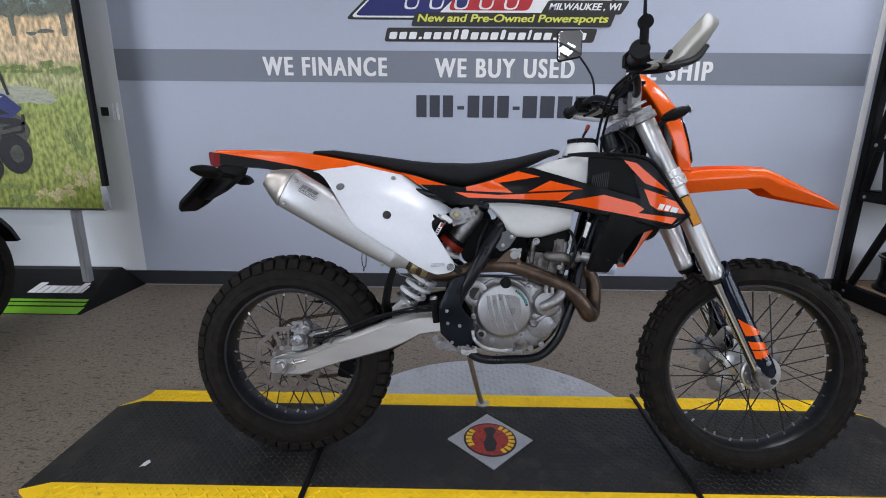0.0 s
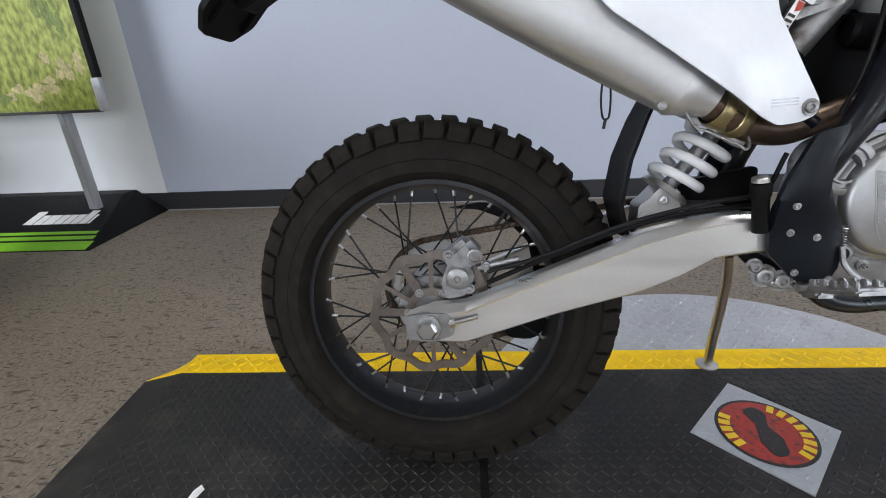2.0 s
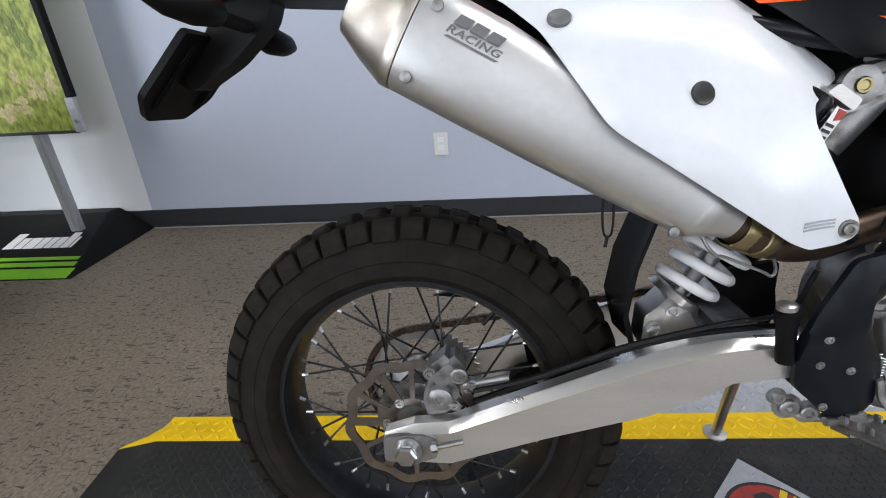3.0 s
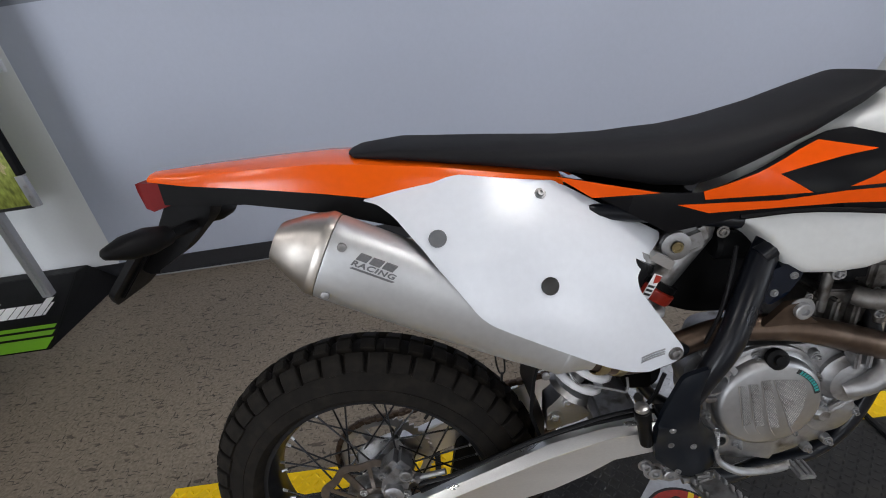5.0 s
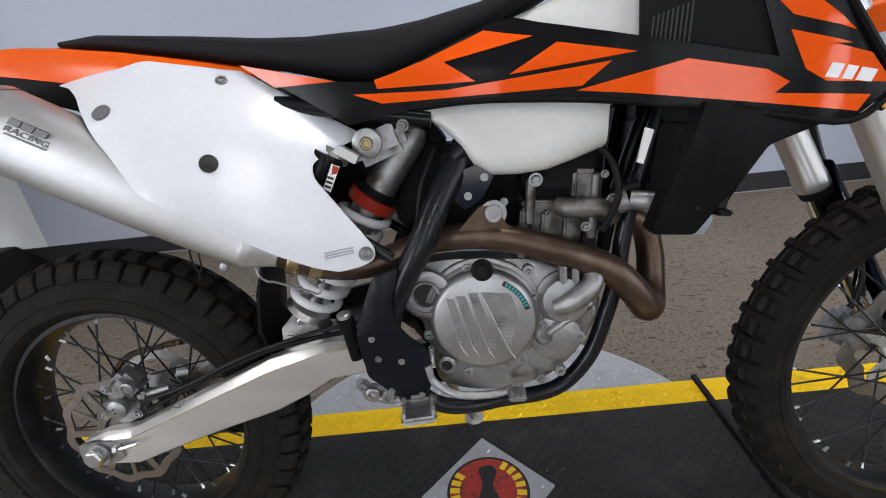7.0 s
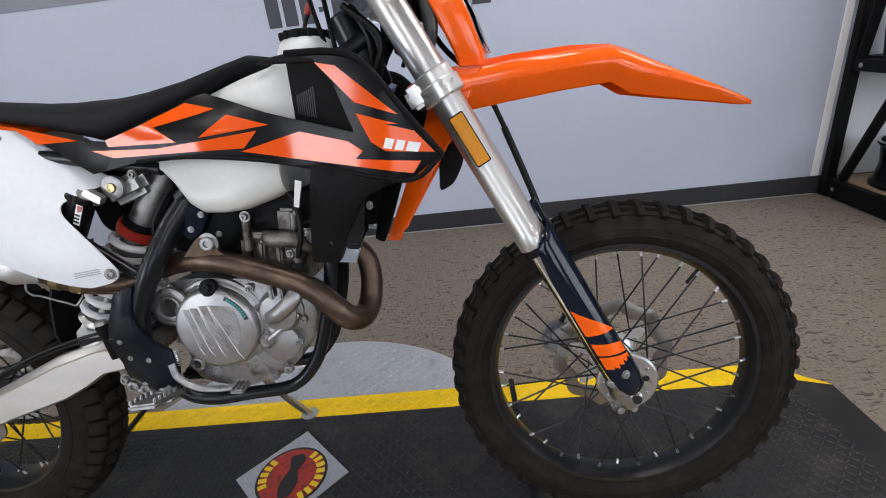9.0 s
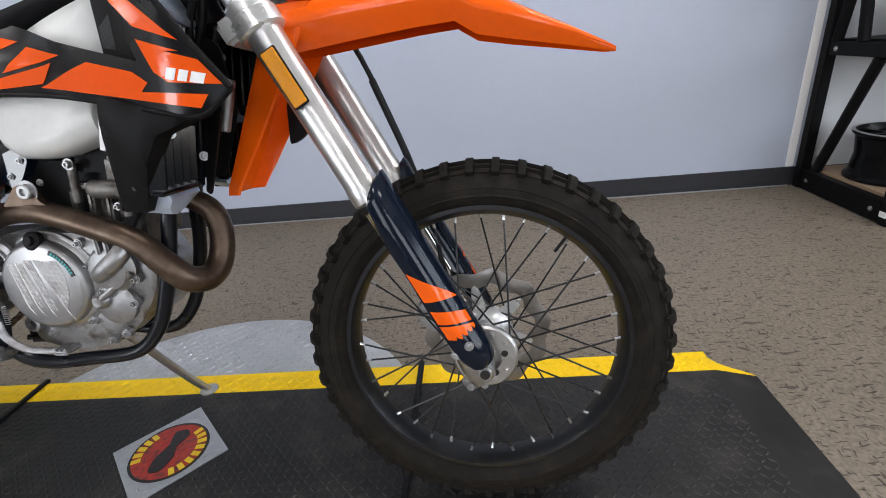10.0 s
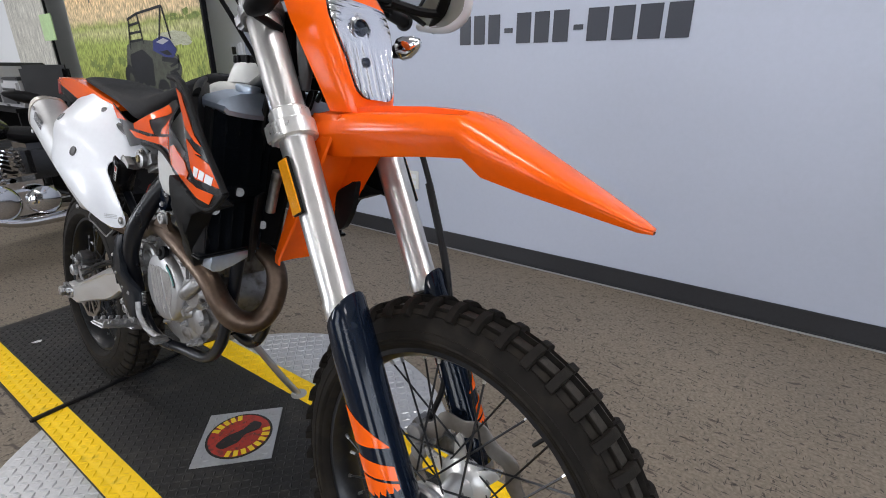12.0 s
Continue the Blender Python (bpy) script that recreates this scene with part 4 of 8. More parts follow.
# swingarm
ARM_TOP = [(-0.032, 0.350), (0.010, 0.366), (0.064, 0.372), (0.200, 0.430), (0.340, 0.490), (0.430, 0.512), (0.515, 0.516)]
ARM_LOW = [(-0.032, 0.306), (0.060, 0.302), (0.200, 0.352), (0.336, 0.394), (0.392, 0.420), (0.440, 0.448), (0.515, 0.460)]
for side in (1, -1):
    b = bmesh.new()
    rings = []
    for x in (-0.034, -0.028, 0.010, 0.064, 0.130, 0.200, 0.270, 0.336, 0.364, 0.392, 0.416, 0.440, 0.480, 0.512, 0.517):
        z0, z1 = (float(np.interp(x, [q[0] for q in line], [q[1] for q in line])) for line in (ARM_LOW, ARM_TOP))
        zc = z0 + (z1 - z0) * 0.80
        rings.append([(x, -0.104, z0), (x, -0.1115, z0 + 0.005), (x, -0.112, zc), (x, -0.1135, zc + 0.003), (x, -0.103, z1 - 0.003), (x, -0.099, z1), (x, -0.080, z1), (x, -0.077, z1 - 0.003), (x, -0.077, z0 + 0.003), (x, -0.080, z0)])
    add_loft(b, rings)
    part("swingarm_beam", b if side == 1 else mirrored(b), ARMALU, bike, "brushed aluminium swingarm", smooth=14)
part("swingarm_bridge", box(0.42, 0.50, -0.078, 0.078, 0.452, 0.512, bevel=0.012), CAST, bike)
ax = bmesh.new()
add_skin(ax, rounded([(-0.033, 0.313), (-0.033, 0.352), (-0.010, 0.357), (0.030, 0.359), (0.046, 0.350), (0.046, 0.322), (0.010, 0.308)], 0.006, 3), flat(-0.1165), 0.008, cell=9)
part("axle_block", ax, CAST, bike, "cast chain adjuster block")
nut = bmesh.new()
add_lathe(nut, [(0, 0.021), (0.003, 0.021), (0.003, 0.0165), (0.012, 0.0165), (0.014, 0.014)], (RA[0], -0.118, RA[2]), (RA[0], -1, RA[2]), 24)
add_lathe(nut, [(0.004, 0.017), (0.016, 0.017), (0.019, 0.014), (0.019, 0)], (RA[0], -0.118, RA[2]), (RA[0], -1, RA[2]), 6)
add_rod(nut, (0.038, -0.124, 0.345), (0.085, -0.124, 0.358), 0.0045, 8)
add_lathe(nut, [(0, 0.008), (0.008, 0.008), (0.008, 0)], (0.040, -0.124, 0.346), (0.085, -0.124, 0.358), 6)
add_rod(nut, (RA[0], -0.10, RA[2]), (RA[0], 0.118, RA[2]), 0.011, 16)
part("rear_axle", nut, STEEL, bike, "bright steel axle nut")
part("chain_guide", add_skin(bmesh.new(), rounded([(0.13, 0.24), (0.16, 0.36), (0.22, 0.38), (0.24, 0.30), (0.19, 0.235)], 0.02, 3), flat(0.05), 0.03, cell=9), BLACK, bike)
part("chain_slider", tube([(0.10, -0.096, 0.405), (0.24, -0.095, 0.467), (0.36, -0.092, 0.507), (0.46, -0.088, 0.522), (0.51, -0.085, 0.524)], 0.0042, 8), BLACK, bike)
part("chain_slider_block", add_skin(bmesh.new(), rounded([(0.38, 0.495), (0.41, 0.540), (0.56, 0.570), (0.56, 0.470), (0.45, 0.480)], 0.01, 3), flat(0.042), 0.012, cell=9), BLACK, bike)
part("chain_guard", add_skin(bmesh.new(), rounded([(0.020, 0.497), (0.085, 0.508), (0.158, 0.495), (0.217, 0.450), (0.245, 0.380), (0.240, 0.345), (0.190, 0.362), (0.176, 0.430), (0.133, 0.474), (0.080, 0.494)], 0.008, 3), flat(0.075), 0.008, cell=9), BLACK, bike)

# rear caliper
cal = bmesh.new()
add_box(cal, 0.032, 0.088, -0.100, -0.050, 0.425, 0.470, bevel=0.010, m=Matrix.Translation((0.06, 0, 0.447)) @ Matrix.Rotation(radians(-40), 4, "Y") @ Matrix.Translation((-0.06, 0, -0.447)))
add_lathe(cal, [(0, 0.018), (0.012, 0.018), (0.015, 0.014), (0.015, 0.006), (0.011, 0.004), (0.011, 0)], (0.052, -0.098, 0.415), (0.052, -1, 0.415), 24)
add_skin(cal, rounded([(0.030, 0.372), (0.062, 0.378), (0.080, 0.412), (0.066, 0.440), (0.036, 0.436), (0.024, 0.404)], 0.008, 3), flat(-0.086), 0.012, cell=9)
add_lathe(cal, [(0, 0.0125), (0.004, 0.012), (0.005, 0.009), (0.002, 0.008), (0.002, 0)], (0.080, -0.103, 0.452), (0.080, -1, 0.452), 20)
add_box(cal, 0.090, 0.106, -0.100, -0.082, 0.424, 0.440, bevel=0.004)
add_bolt(cal, (0.070, -0.0865, 0.392), 0.006, 0.005)
add_rod(cal, (0.085, -0.09, 0.428), (0.150, -0.095, 0.445), 0.0055, 10)
add_bolt(cal, (0.038, -0.100, 0.452), 0.006)
part("rear_caliper", cal, CAST, bike, "cast aluminium brake caliper")
part("brake_hose", tube([(0.10, -0.10, 0.425), (0.18, -0.104, 0.450), (0.30, -0.100, 0.498), (0.42, -0.095, 0.530), (0.50, -0.09, 0.545), (0.53, -0.085, 0.60)], 0.0035, 8), HOSE, bike)

# shock absorber
ST, SB = Vector((0.612, -0.014, 0.835)), Vector((0.360, -0.020, 0.502))
u = (ST - SB).normalized()
L_ = (ST - SB).length
sh = bmesh.new()
add_lathe(sh, [(0.0, 0.0), (0.0, 0.012), (0.22, 0.013), (0.22, 0.026), (L_ - 0.02, 0.028), (L_, 0.020), (L_, 0)], SB, ST, 24)
part("shock_body", sh, CAST, bike, "cast shock absorber body")
part("shock_foot", add_skin(bmesh.new(), rounded([(0.342, 0.518), (0.356, 0.529), (0.374, 0.550), (0.400, 0.534), (0.408, 0.512), (0.420, 0.495), (0.402, 0.484), (0.339, 0.467)], 0.005, 2), flat(-0.045), 0.05, cell=9), ALU, bike, "bare aluminium shock clevis")
part("shock_bolt", bolt((0.379, -0.046, 0.527), 0.007, 0.004, n=16), STEEL, bike)
part("shock_bolt", bolt((0.356, -0.046, 0.496), 0.010, 0.006, n=6), STEEL, bike)
coil = []
turns = 7.2
for k in range(int(turns * 14) + 1):
    a = k / 14 * math.tau
    c = SB + u * (0.055 + 0.210 * k / (turns * 14))
    e1 = u.orthogonal().normalized()
    coil.append(c + 0.039 * (math.cos(a) * e1 + math.sin(a) * u.cross(e1)))
part("shock_spring", add_tube(bmesh.new(), [tuple(c) for c in coil], 0.0076, 10, 1), SPRING, bike, "white painted coil spring")
part("spring_collar", lathe([(0, 0.020), (0, 0.040), (0.004, 0.041), (0.018, 0.041), (0.020, 0.037), (0.020, 0.020)], SB + u * 0.268, ST, 28), RED, bike, "red preload collar")
part("lock_ring", lathe([(0, 0.020), (0, 0.037), (0.012, 0.037), (0.012, 0.020)], SB + u * 0.2885, ST, 28), BLACK, bike)
part("spring_seat", lathe([(0, 0.020), (0, 0.042), (0.010, 0.036), (0.012, 0.020)], SB + u * 0.043, ST, 28), ALU, bike)
part("reservoir", lathe([(0, 0), (0, 0.023), (0.006, 0.027), (0.095, 0.027), (0.1, 0.024), (0.1, 0)], (0.431, -0.082, 0.729), (0.490, -0.085, 0.817), 24), GLOSSBLACK, bike, "black shock reservoir")
res = bmesh.new()
add_lathe(res, [(0, 0.026), (0.012, 0.026), (0.018, 0.022), (0.020, 0.0)], (0.486, -0.072, 0.802), (0.549, -0.074, 0.889), 24)
add_box(res, 0.512, 0.600, -0.066, -0.016, 0.788, 0.834, bevel=0.012, m=Matrix.Translation((0.55, 0, 0.81)) @ Matrix.Rotation(radians(-18), 4, "Y") @ Matrix.Translation((-0.55, 0, -0.81)))
add_lathe(res, [(0, 0.022), (0.010, 0.022), (0.012, 0.016), (0.012, 0.010), (0.008, 0.009), (0.008, 0)], (0.543, -0.066, 0.818), (0.543, -1, 0.818), 24)
part("reservoir_bridge", res, CAST, bike)
part("top_mount_bolt", bolt((0.601, -0.090, 0.839), 0.0060, 0.006), CASTDARK, bike)
part("reservoir_clamp", add_skin(bmesh.new(), rounded([(0.495, 0.812), (0.507, 0.821), (0.533, 0.803), (0.526, 0.791)], 0.003, 3), flat(-0.100), 0.018, cell=9, edge=0.003), ALU, bike, "bright aluminium reservoir clamp")
part("adjuster_screw", lathe([(0, 0.0085), (0.003, 0.0085), (0.003, 0.006), (0.0015, 0.005), (0.0015, 0)], (0.543, -0.078, 0.818), (0.543, -1, 0.818), 16), BRASS, bike)
part("reservoir_sticker", add_skin(bmesh.new(), [(0.479, 0.763), (0.489, 0.757), (0.508, 0.792), (0.497, 0.797)], flat(-0.1140), 0.001, cell=9), WHITEINK, bike, "white sticker with a red corner and dark bars")
part("sticker_corner", add_skin(bmesh.new(), [(0.495, 0.782), (0.503, 0.783), (0.507, 0.791), (0.499, 0.795)], flat(-0.1152), 0.001, cell=9), RED, bike)
for k in range(3):
    q = 0.766 + k * 0.006
    part("sticker_bar", add_skin(bmesh.new(), [(0.4815 + k * 0.003, q), (0.490 + k * 0.003, q - 0.004), (0.4915 + k * 0.003, q - 0.001), (0.483 + k * 0.003, q + 0.003)], flat(-0.1152), 0.001, cell=9), DECALBLACK, bike)

# exhaust
MA, MD = Vector((0.042, -0.119, 0.887)), Vector((0.874, 0, -0.486)).normalized()
MP = Vector((0.486, 0, 0.874)).normalized()


def oval(c, a, b, n=28, p=2.6, tilt=0.0):
    out = []
    for k in range(n):
        t = k * math.tau / n
        ca, sa = math.cos(t), math.sin(t)
        x, y = abs(ca) ** (2 / p) * math.copysign(a, ca), abs(sa) ** (2 / p) * math.copysign(b, sa)
        out.append(c + MP * x + Vector((0, 1, 0)) * y)
    return out


body = bmesh.new()
sections = [(0.0, 0.0595, 0.046, 0.0), (0.004, 0.0605, 0.047, 0.0), (0.09, 0.060, 0.047, 0.0), (0.19, 0.056, 0.046, -0.003), (0.29, 0.048, 0.043, -0.008), (0.366, 0.038, 0.038, -0.014), (0.371, 0.0385, 0.0385, -0.014)]
add_loft(body, [oval(MA + MD * s + MP * o, a, b) for s, a, b, o in sections])
muf = part("muffler", body, MUFFLER, bike, "satin aluminium oval muffler with a pale steel end cap")
cap = bmesh.new()
capsec = [(-0.001, 0.0610, 0.0475, 0.0), (-0.012, 0.0610, 0.0475, 0.0), (-0.014, 0.0595, 0.046, 0), (-0.040, 0.047, 0.039, -0.001), (-0.068, 0.029, 0.029, -0.004), (-0.072, 0.026, 0.026, -0.005), (-0.070, 0.023, 0.023, -0.005), (-0.03, 0.020, 0.020, -0.004)]
add_loft(cap, [oval(MA + MD * s + MP * o, a, b) for s, a, b, o in capsec])
part("end_cap", cap, CAP, muf, "pale stainless end cap")
cone = bmesh.new()
add_loft(cone, [oval(MA + MD * s + MP * o, a, b, p=2.2) for s, a, b, o in ((0.3695, 0.039, 0.039, -0.014), (0.374, 0.040, 0.040, -0.014), (0.390, 0.034, 0.034, -0.012), (0.412, 0.025, 0.025, -0.010), (0.420, 0.024, 0.024, -0.009))])
part("inlet_cone", cone, MUFFLER, muf)
riv = bmesh.new()
for s in (0.018, 0.356):
    for q in (0.6, -0.62) if s < 0.1 else (-0.62,):
        add_lathe(riv, [(0, 0.0065), (0.003, 0.006), (0.004, 0.003), (0.004, 0)], MA + MD * s + MP * (0.062 * q - (0 if s < 0.1 else 0.012)) + Vector((0, -0.042 if s < 0.1 else -0.033, 0)), MA + MD * s + MP * 0.05 * q + Vector((0, -1, 0)), 12)
pieces("rivet", riv, CAST, muf)
def print_block(s0, s1, up, h):
    bar = bmesh.new()
    q = [(s0, up), (s1, up), (s1 + 0.004, up + h), (s0 + 0.004, up + h)]
    base = [MA + MD * a + MP * b for a, b in q]
    add_loft(bar, [[p + Vector((0, -0.0476, 0)) for p in base], [p + Vector((0, -0.0440, 0)) for p in base]])
    part("printed_bar", bar, PRINT, muf)


for k in range(3):
    print_block(0.040 + k * 0.018, 0.055 + k * 0.018, 0.030, 0.010)
word = lettering("lettering", "RACING", 0.036, 0.098, 0.0195, 0.0275, 0.0, PRINT, muf, slant=0.25, weight=0.03, space=1.1)
for v in word.data.vertices:
    q = MA + MD * v.co.x + MP * v.co.z
    v.co = (q.x, q.y - 0.0462 + 0.2 * v.co.y, q.z)
print_block(0.036, 0.094, 0.0150, 0.0025)
mid = [tuple(MA + MD * 0.405 + MP * -0.010) + (0.022,), (0.436, -0.108, 0.653, 0.022), (0.485, -0.088, 0.634, 0.0205), (0.530, -0.074, 0.632, 0.0205), (0.575, -0.066, 0.645, 0.0205), (0.630, -0.072, 0.662, 0.0205), (0.716, -0.088, 0.665, 0.0212), (0.808, -0.090, 0.636, 0.0215), (0.888, -0.088, 0.600, 0.0225), (0.930, -0.084, 0.556, 0.0235), (0.953, -0.068, 0.524, 0.0245), (0.972, -0.035, 0.514, 0.0245), (0.983, -0.005, 0.538, 0.0235), (0.986, 0.012, 0.590, 0.0225), (0.972, 0.014, 0.635, 0.021), (0.925, 0.006, 0.665, 0.020), (0.870, 0.0, 0.680, 0.020)]
part("header_pipe", add_tube(bmesh.new(), mid, 0.02, 18, 6), HEADER, bike, "brown heat-tinted exhaust header")
col = bmesh.new()
add_lathe(col, [(0, 0.0235), (0.004, 0.026), (0.016, 0.026), (0.018, 0.024), (0.034, 0.024), (0.036, 0.026), (0.050, 0.026), (0.054, 0.0235)], (0.408, -0.115, 0.667), (0.470, -0.094, 0.639), 20)
part("pipe_collar", col, BRASS, bike, "brass-tinted exhaust collar")
part("spring_hook", tube([(0.366, -0.136, 0.660), (0.372, -0.142, 0.648), (0.382, -0.142, 0.639), (0.393, -0.140, 0.636), (0.437, -0.135, 0.617), (0.450, -0.132, 0.610), (0.456, -0.128, 0.616), (0.458, -0.118, 0.626)], 0.0019, 6), CAST, bike)
clip = tube([(0.260, -0.112, 0.705), (0.259, -0.115, 0.680), (0.262, -0.115, 0.659), (0.2665, -0.115, 0.655), (0.271, -0.115, 0.659), (0.272, -0.115, 0.680), (0.271, -0.112, 0.705)], 0.0015, 6)
add_rod(clip, (0.2665, -0.115, 0.656), (0.2645, -0.115, 0.642), 0.0022, 8)
part("wire_clip", clip, HOSE, bike)
lugb = bmesh.new()
add_skin(lugb, rounded([(0.672, 0.686), (0.700, 0.715), (0.725, 0.715), (0.738, 0.684), (0.750, 0.678), (0.665, 0.680)], 0.006, 2), flat(-0.102), 0.012, cell=9)
part("pipe_bracket", lugb, HEADER, bike)
part("bracket_bolt", bolt((0.720, -0.100, 0.703), 0.013, 0.010, n=16), BOLT, bike)

# frame
for s in (1, -1):
    main = [(0.705, -0.050, 0.840), (0.676, -0.066, 0.780), (0.645, -0.092, 0.732), (0.610, -0.116, 0.668), (0.574, -0.120, 0.606), (0.548, -0.112, 0.548), (0.543, -0.104, 0.490), (0.565, -0.100, 0.430), (0.602, -0.096, 0.386), (0.650, -0.088, 0.370), (0.712, -0.070, 0.367), (0.805, -0.058, 0.374), (0.862, -0.055, 0.426), (0.893, -0.052, 0.500), (0.913, -0.048, 0.570), (0.930, -0.040, 0.660), (0.975, -0.032, 0.80), (1.030, -0.022, 0.95)]
    b = add_tube(bmesh.new(), [(q[0], q[1], q[2], 0.0205 if q[0] < 0.7 and q[2] > 0.62 else 0.018 if q[0] < 0.6 and q[2] > 0.45 else 0.0135) for q in main], 0.016, 14, 5)
    part("frame_cradle", b if s == 1 else mirrored(b), FRAME, bike, "black painted frame tube")
    b = tube([(0.668, -0.072, 0.785), (0.78, -0.062, 0.86), (0.92, -0.045, 0.955), (1.045, -0.020, 1.03)], 0.016, 10)
    part("frame_backbone", b if s == 1 else mirrored(b), FRAME, bike)
    b = tube([(0.640, -0.062, 0.842), (0.45, -0.066, 0.880), (0.24, -0.063, 0.919), (0.14, -0.057, 0.934)], 0.012, 10)
    part("subframe_rail", b if s == 1 else mirrored(b), FRAME, bike)
    b = tube([(0.560, -0.085, 0.640), (0.42, -0.075, 0.745), (0.20, -0.062, 0.905)], 0.010, 10)
    part("subframe_stay", b if s == 1 else mirrored(b), FRAME, bike)
    g = add_skin(bmesh.new(), rounded([(0.536, 0.630), (0.576, 0.642), (0.561, 0.591), (0.561, 0.554), (0.578, 0.524), (0.600, 0.498), (0.607, 0.457), (0.600, 0.428), (0.584, 0.412), (0.545, 0.420), (0.503, 0.460), (0.497, 0.530), (0.507, 0.567)], 0.008, 3), lambda x, z: -0.130 + 0.006 * max(0, (x - 0.57) / 0.03) - 0.013 * ease((z - 0.49) / 0.06), 0.014, cell=0.02, edge=0.005)
    part("frame_guard", g if s == 1 else mirrored(g), FRAMEGUARD, bike, "black plastic frame guard")
gb = bmesh.new()
for p in ((0.522, 0.533), (0.525, 0.493), (0.561, 0.486), (0.539, 0.434), (0.586, 0.424)):
    add_bolt(gb, (p[0], -0.129 - 0.013 * ease((p[1] - 0.49) / 0.06), p[1]), 0.0036, 0.004, n=16)
pieces("guard_bolt", gb, CAST, bike)
part("steering_head", rod((1.055, 0, 0.945), (1.005, 0, 1.075), 0.030, 20, 0.004), FRAME, bike)
part("head_bracket", add_skin(bmesh.new(), rounded([(0.672, 0.765), (0.712, 0.778), (0.726, 0.756), (0.704, 0.722), (0.680, 0.708), (0.662, 0.725)], 0.008, 3), flat(-0.088), 0.02, cell=9), GUARD, bike)
hb = bmesh.new()
for p in ((0.685, 0.729), (0.711, 0.755), (0.737, 0.716)):
    add_bolt(hb, (p[0], -0.088, p[1]), 0.0040, 0.005, n=16)
pieces("head_bolt", hb, BOLT, bike)
part("rear_cylinder", lathe([(0, 0), (0, 0.0105), (0.05, 0.0115), (0.055, 0.0135), (0.070, 0.0135), (0.072, 0.008), (0.068, 0)], (0.490, -0.120, 0.492), (0.480, -0.122, 0.572), 20), BLACK, bike, "black rear brake master cylinder")
part("cylinder_cap", lathe([(0, 0.0115), (0.006, 0.0115), (0.008, 0.009), (0.008, 0)], (0.4805, -0.1217, 0.564), (0.469, -0.1245, 0.656), 20), ALU, bike)

# engine
CASE = [(0.566, 0.580), (0.578, 0.610), (0.607, 0.624), (0.659, 0.628), (0.772, 0.618), (0.850, 0.595), (0.878, 0.568), (0.886, 0.527), (0.868, 0.485), (0.838, 0.440), (0.800, 0.410), (0.731, 0.388), (0.660, 0.392), (0.610, 0.409), (0.604, 0.446), (0.597, 0.518), (0.573, 0.548)]
eng = part("engine", add_skin(bmesh.new(), rounded(CASE, 0.02, 4), lambda x, z: -0.080 + 0.010 * ((x - 0.70) / 0.15) ** 2, 0.05, cell=0.03, edge=0.008), CAST, bike, "cast aluminium single-cylinder engine")
part("crankcase", add_skin(bmesh.new(), rounded([(0.640, 0.600), (0.772, 0.610), (0.845, 0.590), (0.875, 0.527), (0.838, 0.445), (0.800, 0.415), (0.731, 0.395), (0.660, 0.398), (0.622, 0.430), (0.618, 0.520)], 0.02, 4), flat(-0.033), 0.115, cell=9), CAST, eng)
cov = bmesh.new()
CC = Vector((0.693, 0.030, 0.531))
add_lathe(cov, [(-0.002, 0.092), (0.012, 0.092), (0.016, 0.088), (0.018, 0.085), (0.026, 0.084), (0.034, 0.080), (0.037, 0.074), (0.037, 0)], CC + Vector((0, -0.098, 0)), CC + Vector((0, -1, 0)), 56)
part("clutch_cover", cov, CLUTCH, eng, "round silver clutch cover with ribs")
part("cover_flange", lathe([(0, 0.0885), (0, 0.0985), (0.005, 0.0975), (0.007, 0.0945), (0.007, 0.0885)], CC + Vector((0, -0.104, 0)), CC + Vector((0, -1, 0)), 56), CAST, eng)
# sloping grip fields of small raised dots, each with a bright edge
FIELDS = ([(0.640, 0.576), (0.650, 0.574), (0.664, 0.498), (0.654, 0.494)],
          [(0.655, 0.578), (0.668, 0.577), (0.687, 0.490), (0.673, 0.492)],
          [(0.674, 0.582), (0.687, 0.582), (0.711, 0.484), (0.697, 0.486)],
          [(0.693, 0.582), (0.737, 0.577), (0.746, 0.553), (0.744, 0.518), (0.730, 0.483)])


def inside(poly, x, z):
    hit = False
    for (x0, z0), (x1, z1) in zip(poly, poly[1:] + poly[:1]):
        if (z0 > z) != (z1 > z) and x < x0 + (z - z0) / (z1 - z0) * (x1 - x0):
            hit = not hit
    return hit


face_y = CC.y - 0.135
for poly in FIELDS:
    part("grip_field", add_skin(bmesh.new(), poly[::-1], flat(face_y - 0.0007), 0.001, cell=9), CAST, eng)
    vs, fs = [], []
    for i in range(46):
        for j in range(46):
            x, z = 0.636 + i * 0.0026 + (j % 2) * 0.0013, 0.480 + j * 0.0024
            if inside(poly, x, z):
                b0 = len(vs)
                vs += [(x - 0.0009, face_y - 0.0007, z), (x, face_y - 0.0007, z - 0.0009), (x + 0.0009, face_y - 0.0007, z), (x, face_y - 0.0007, z + 0.0009), (x, face_y - 0.0018, z)]
                fs += [(b0 + q, b0 + (q + 1) % 4, b0 + 4) for q in range(4)]
    me = bpy.data.meshes.new("grip_dots")
    me.from_pydata(vs, [], fs)
    me.materials.append(ALU)
    dots = new("grip_dots", me)
    dots.parent = eng
    tagged(dots, kind="stuff")
    lo_, hi_ = poly[-1], poly[0]
    part("cover_rib", tube([(hi_[0] - 0.0015, face_y, hi_[1]), ((lo_[0] + hi_[0]) / 2 - 0.0015, face_y, (lo_[1] + hi_[1]) / 2), (lo_[0] - 0.001, face_y, lo_[1]), (lo_[0] + 0.010, face_y + 0.001, lo_[1] - 0.020)], 0.0011, 6, 4), ALU, eng)
boss = bmesh.new()
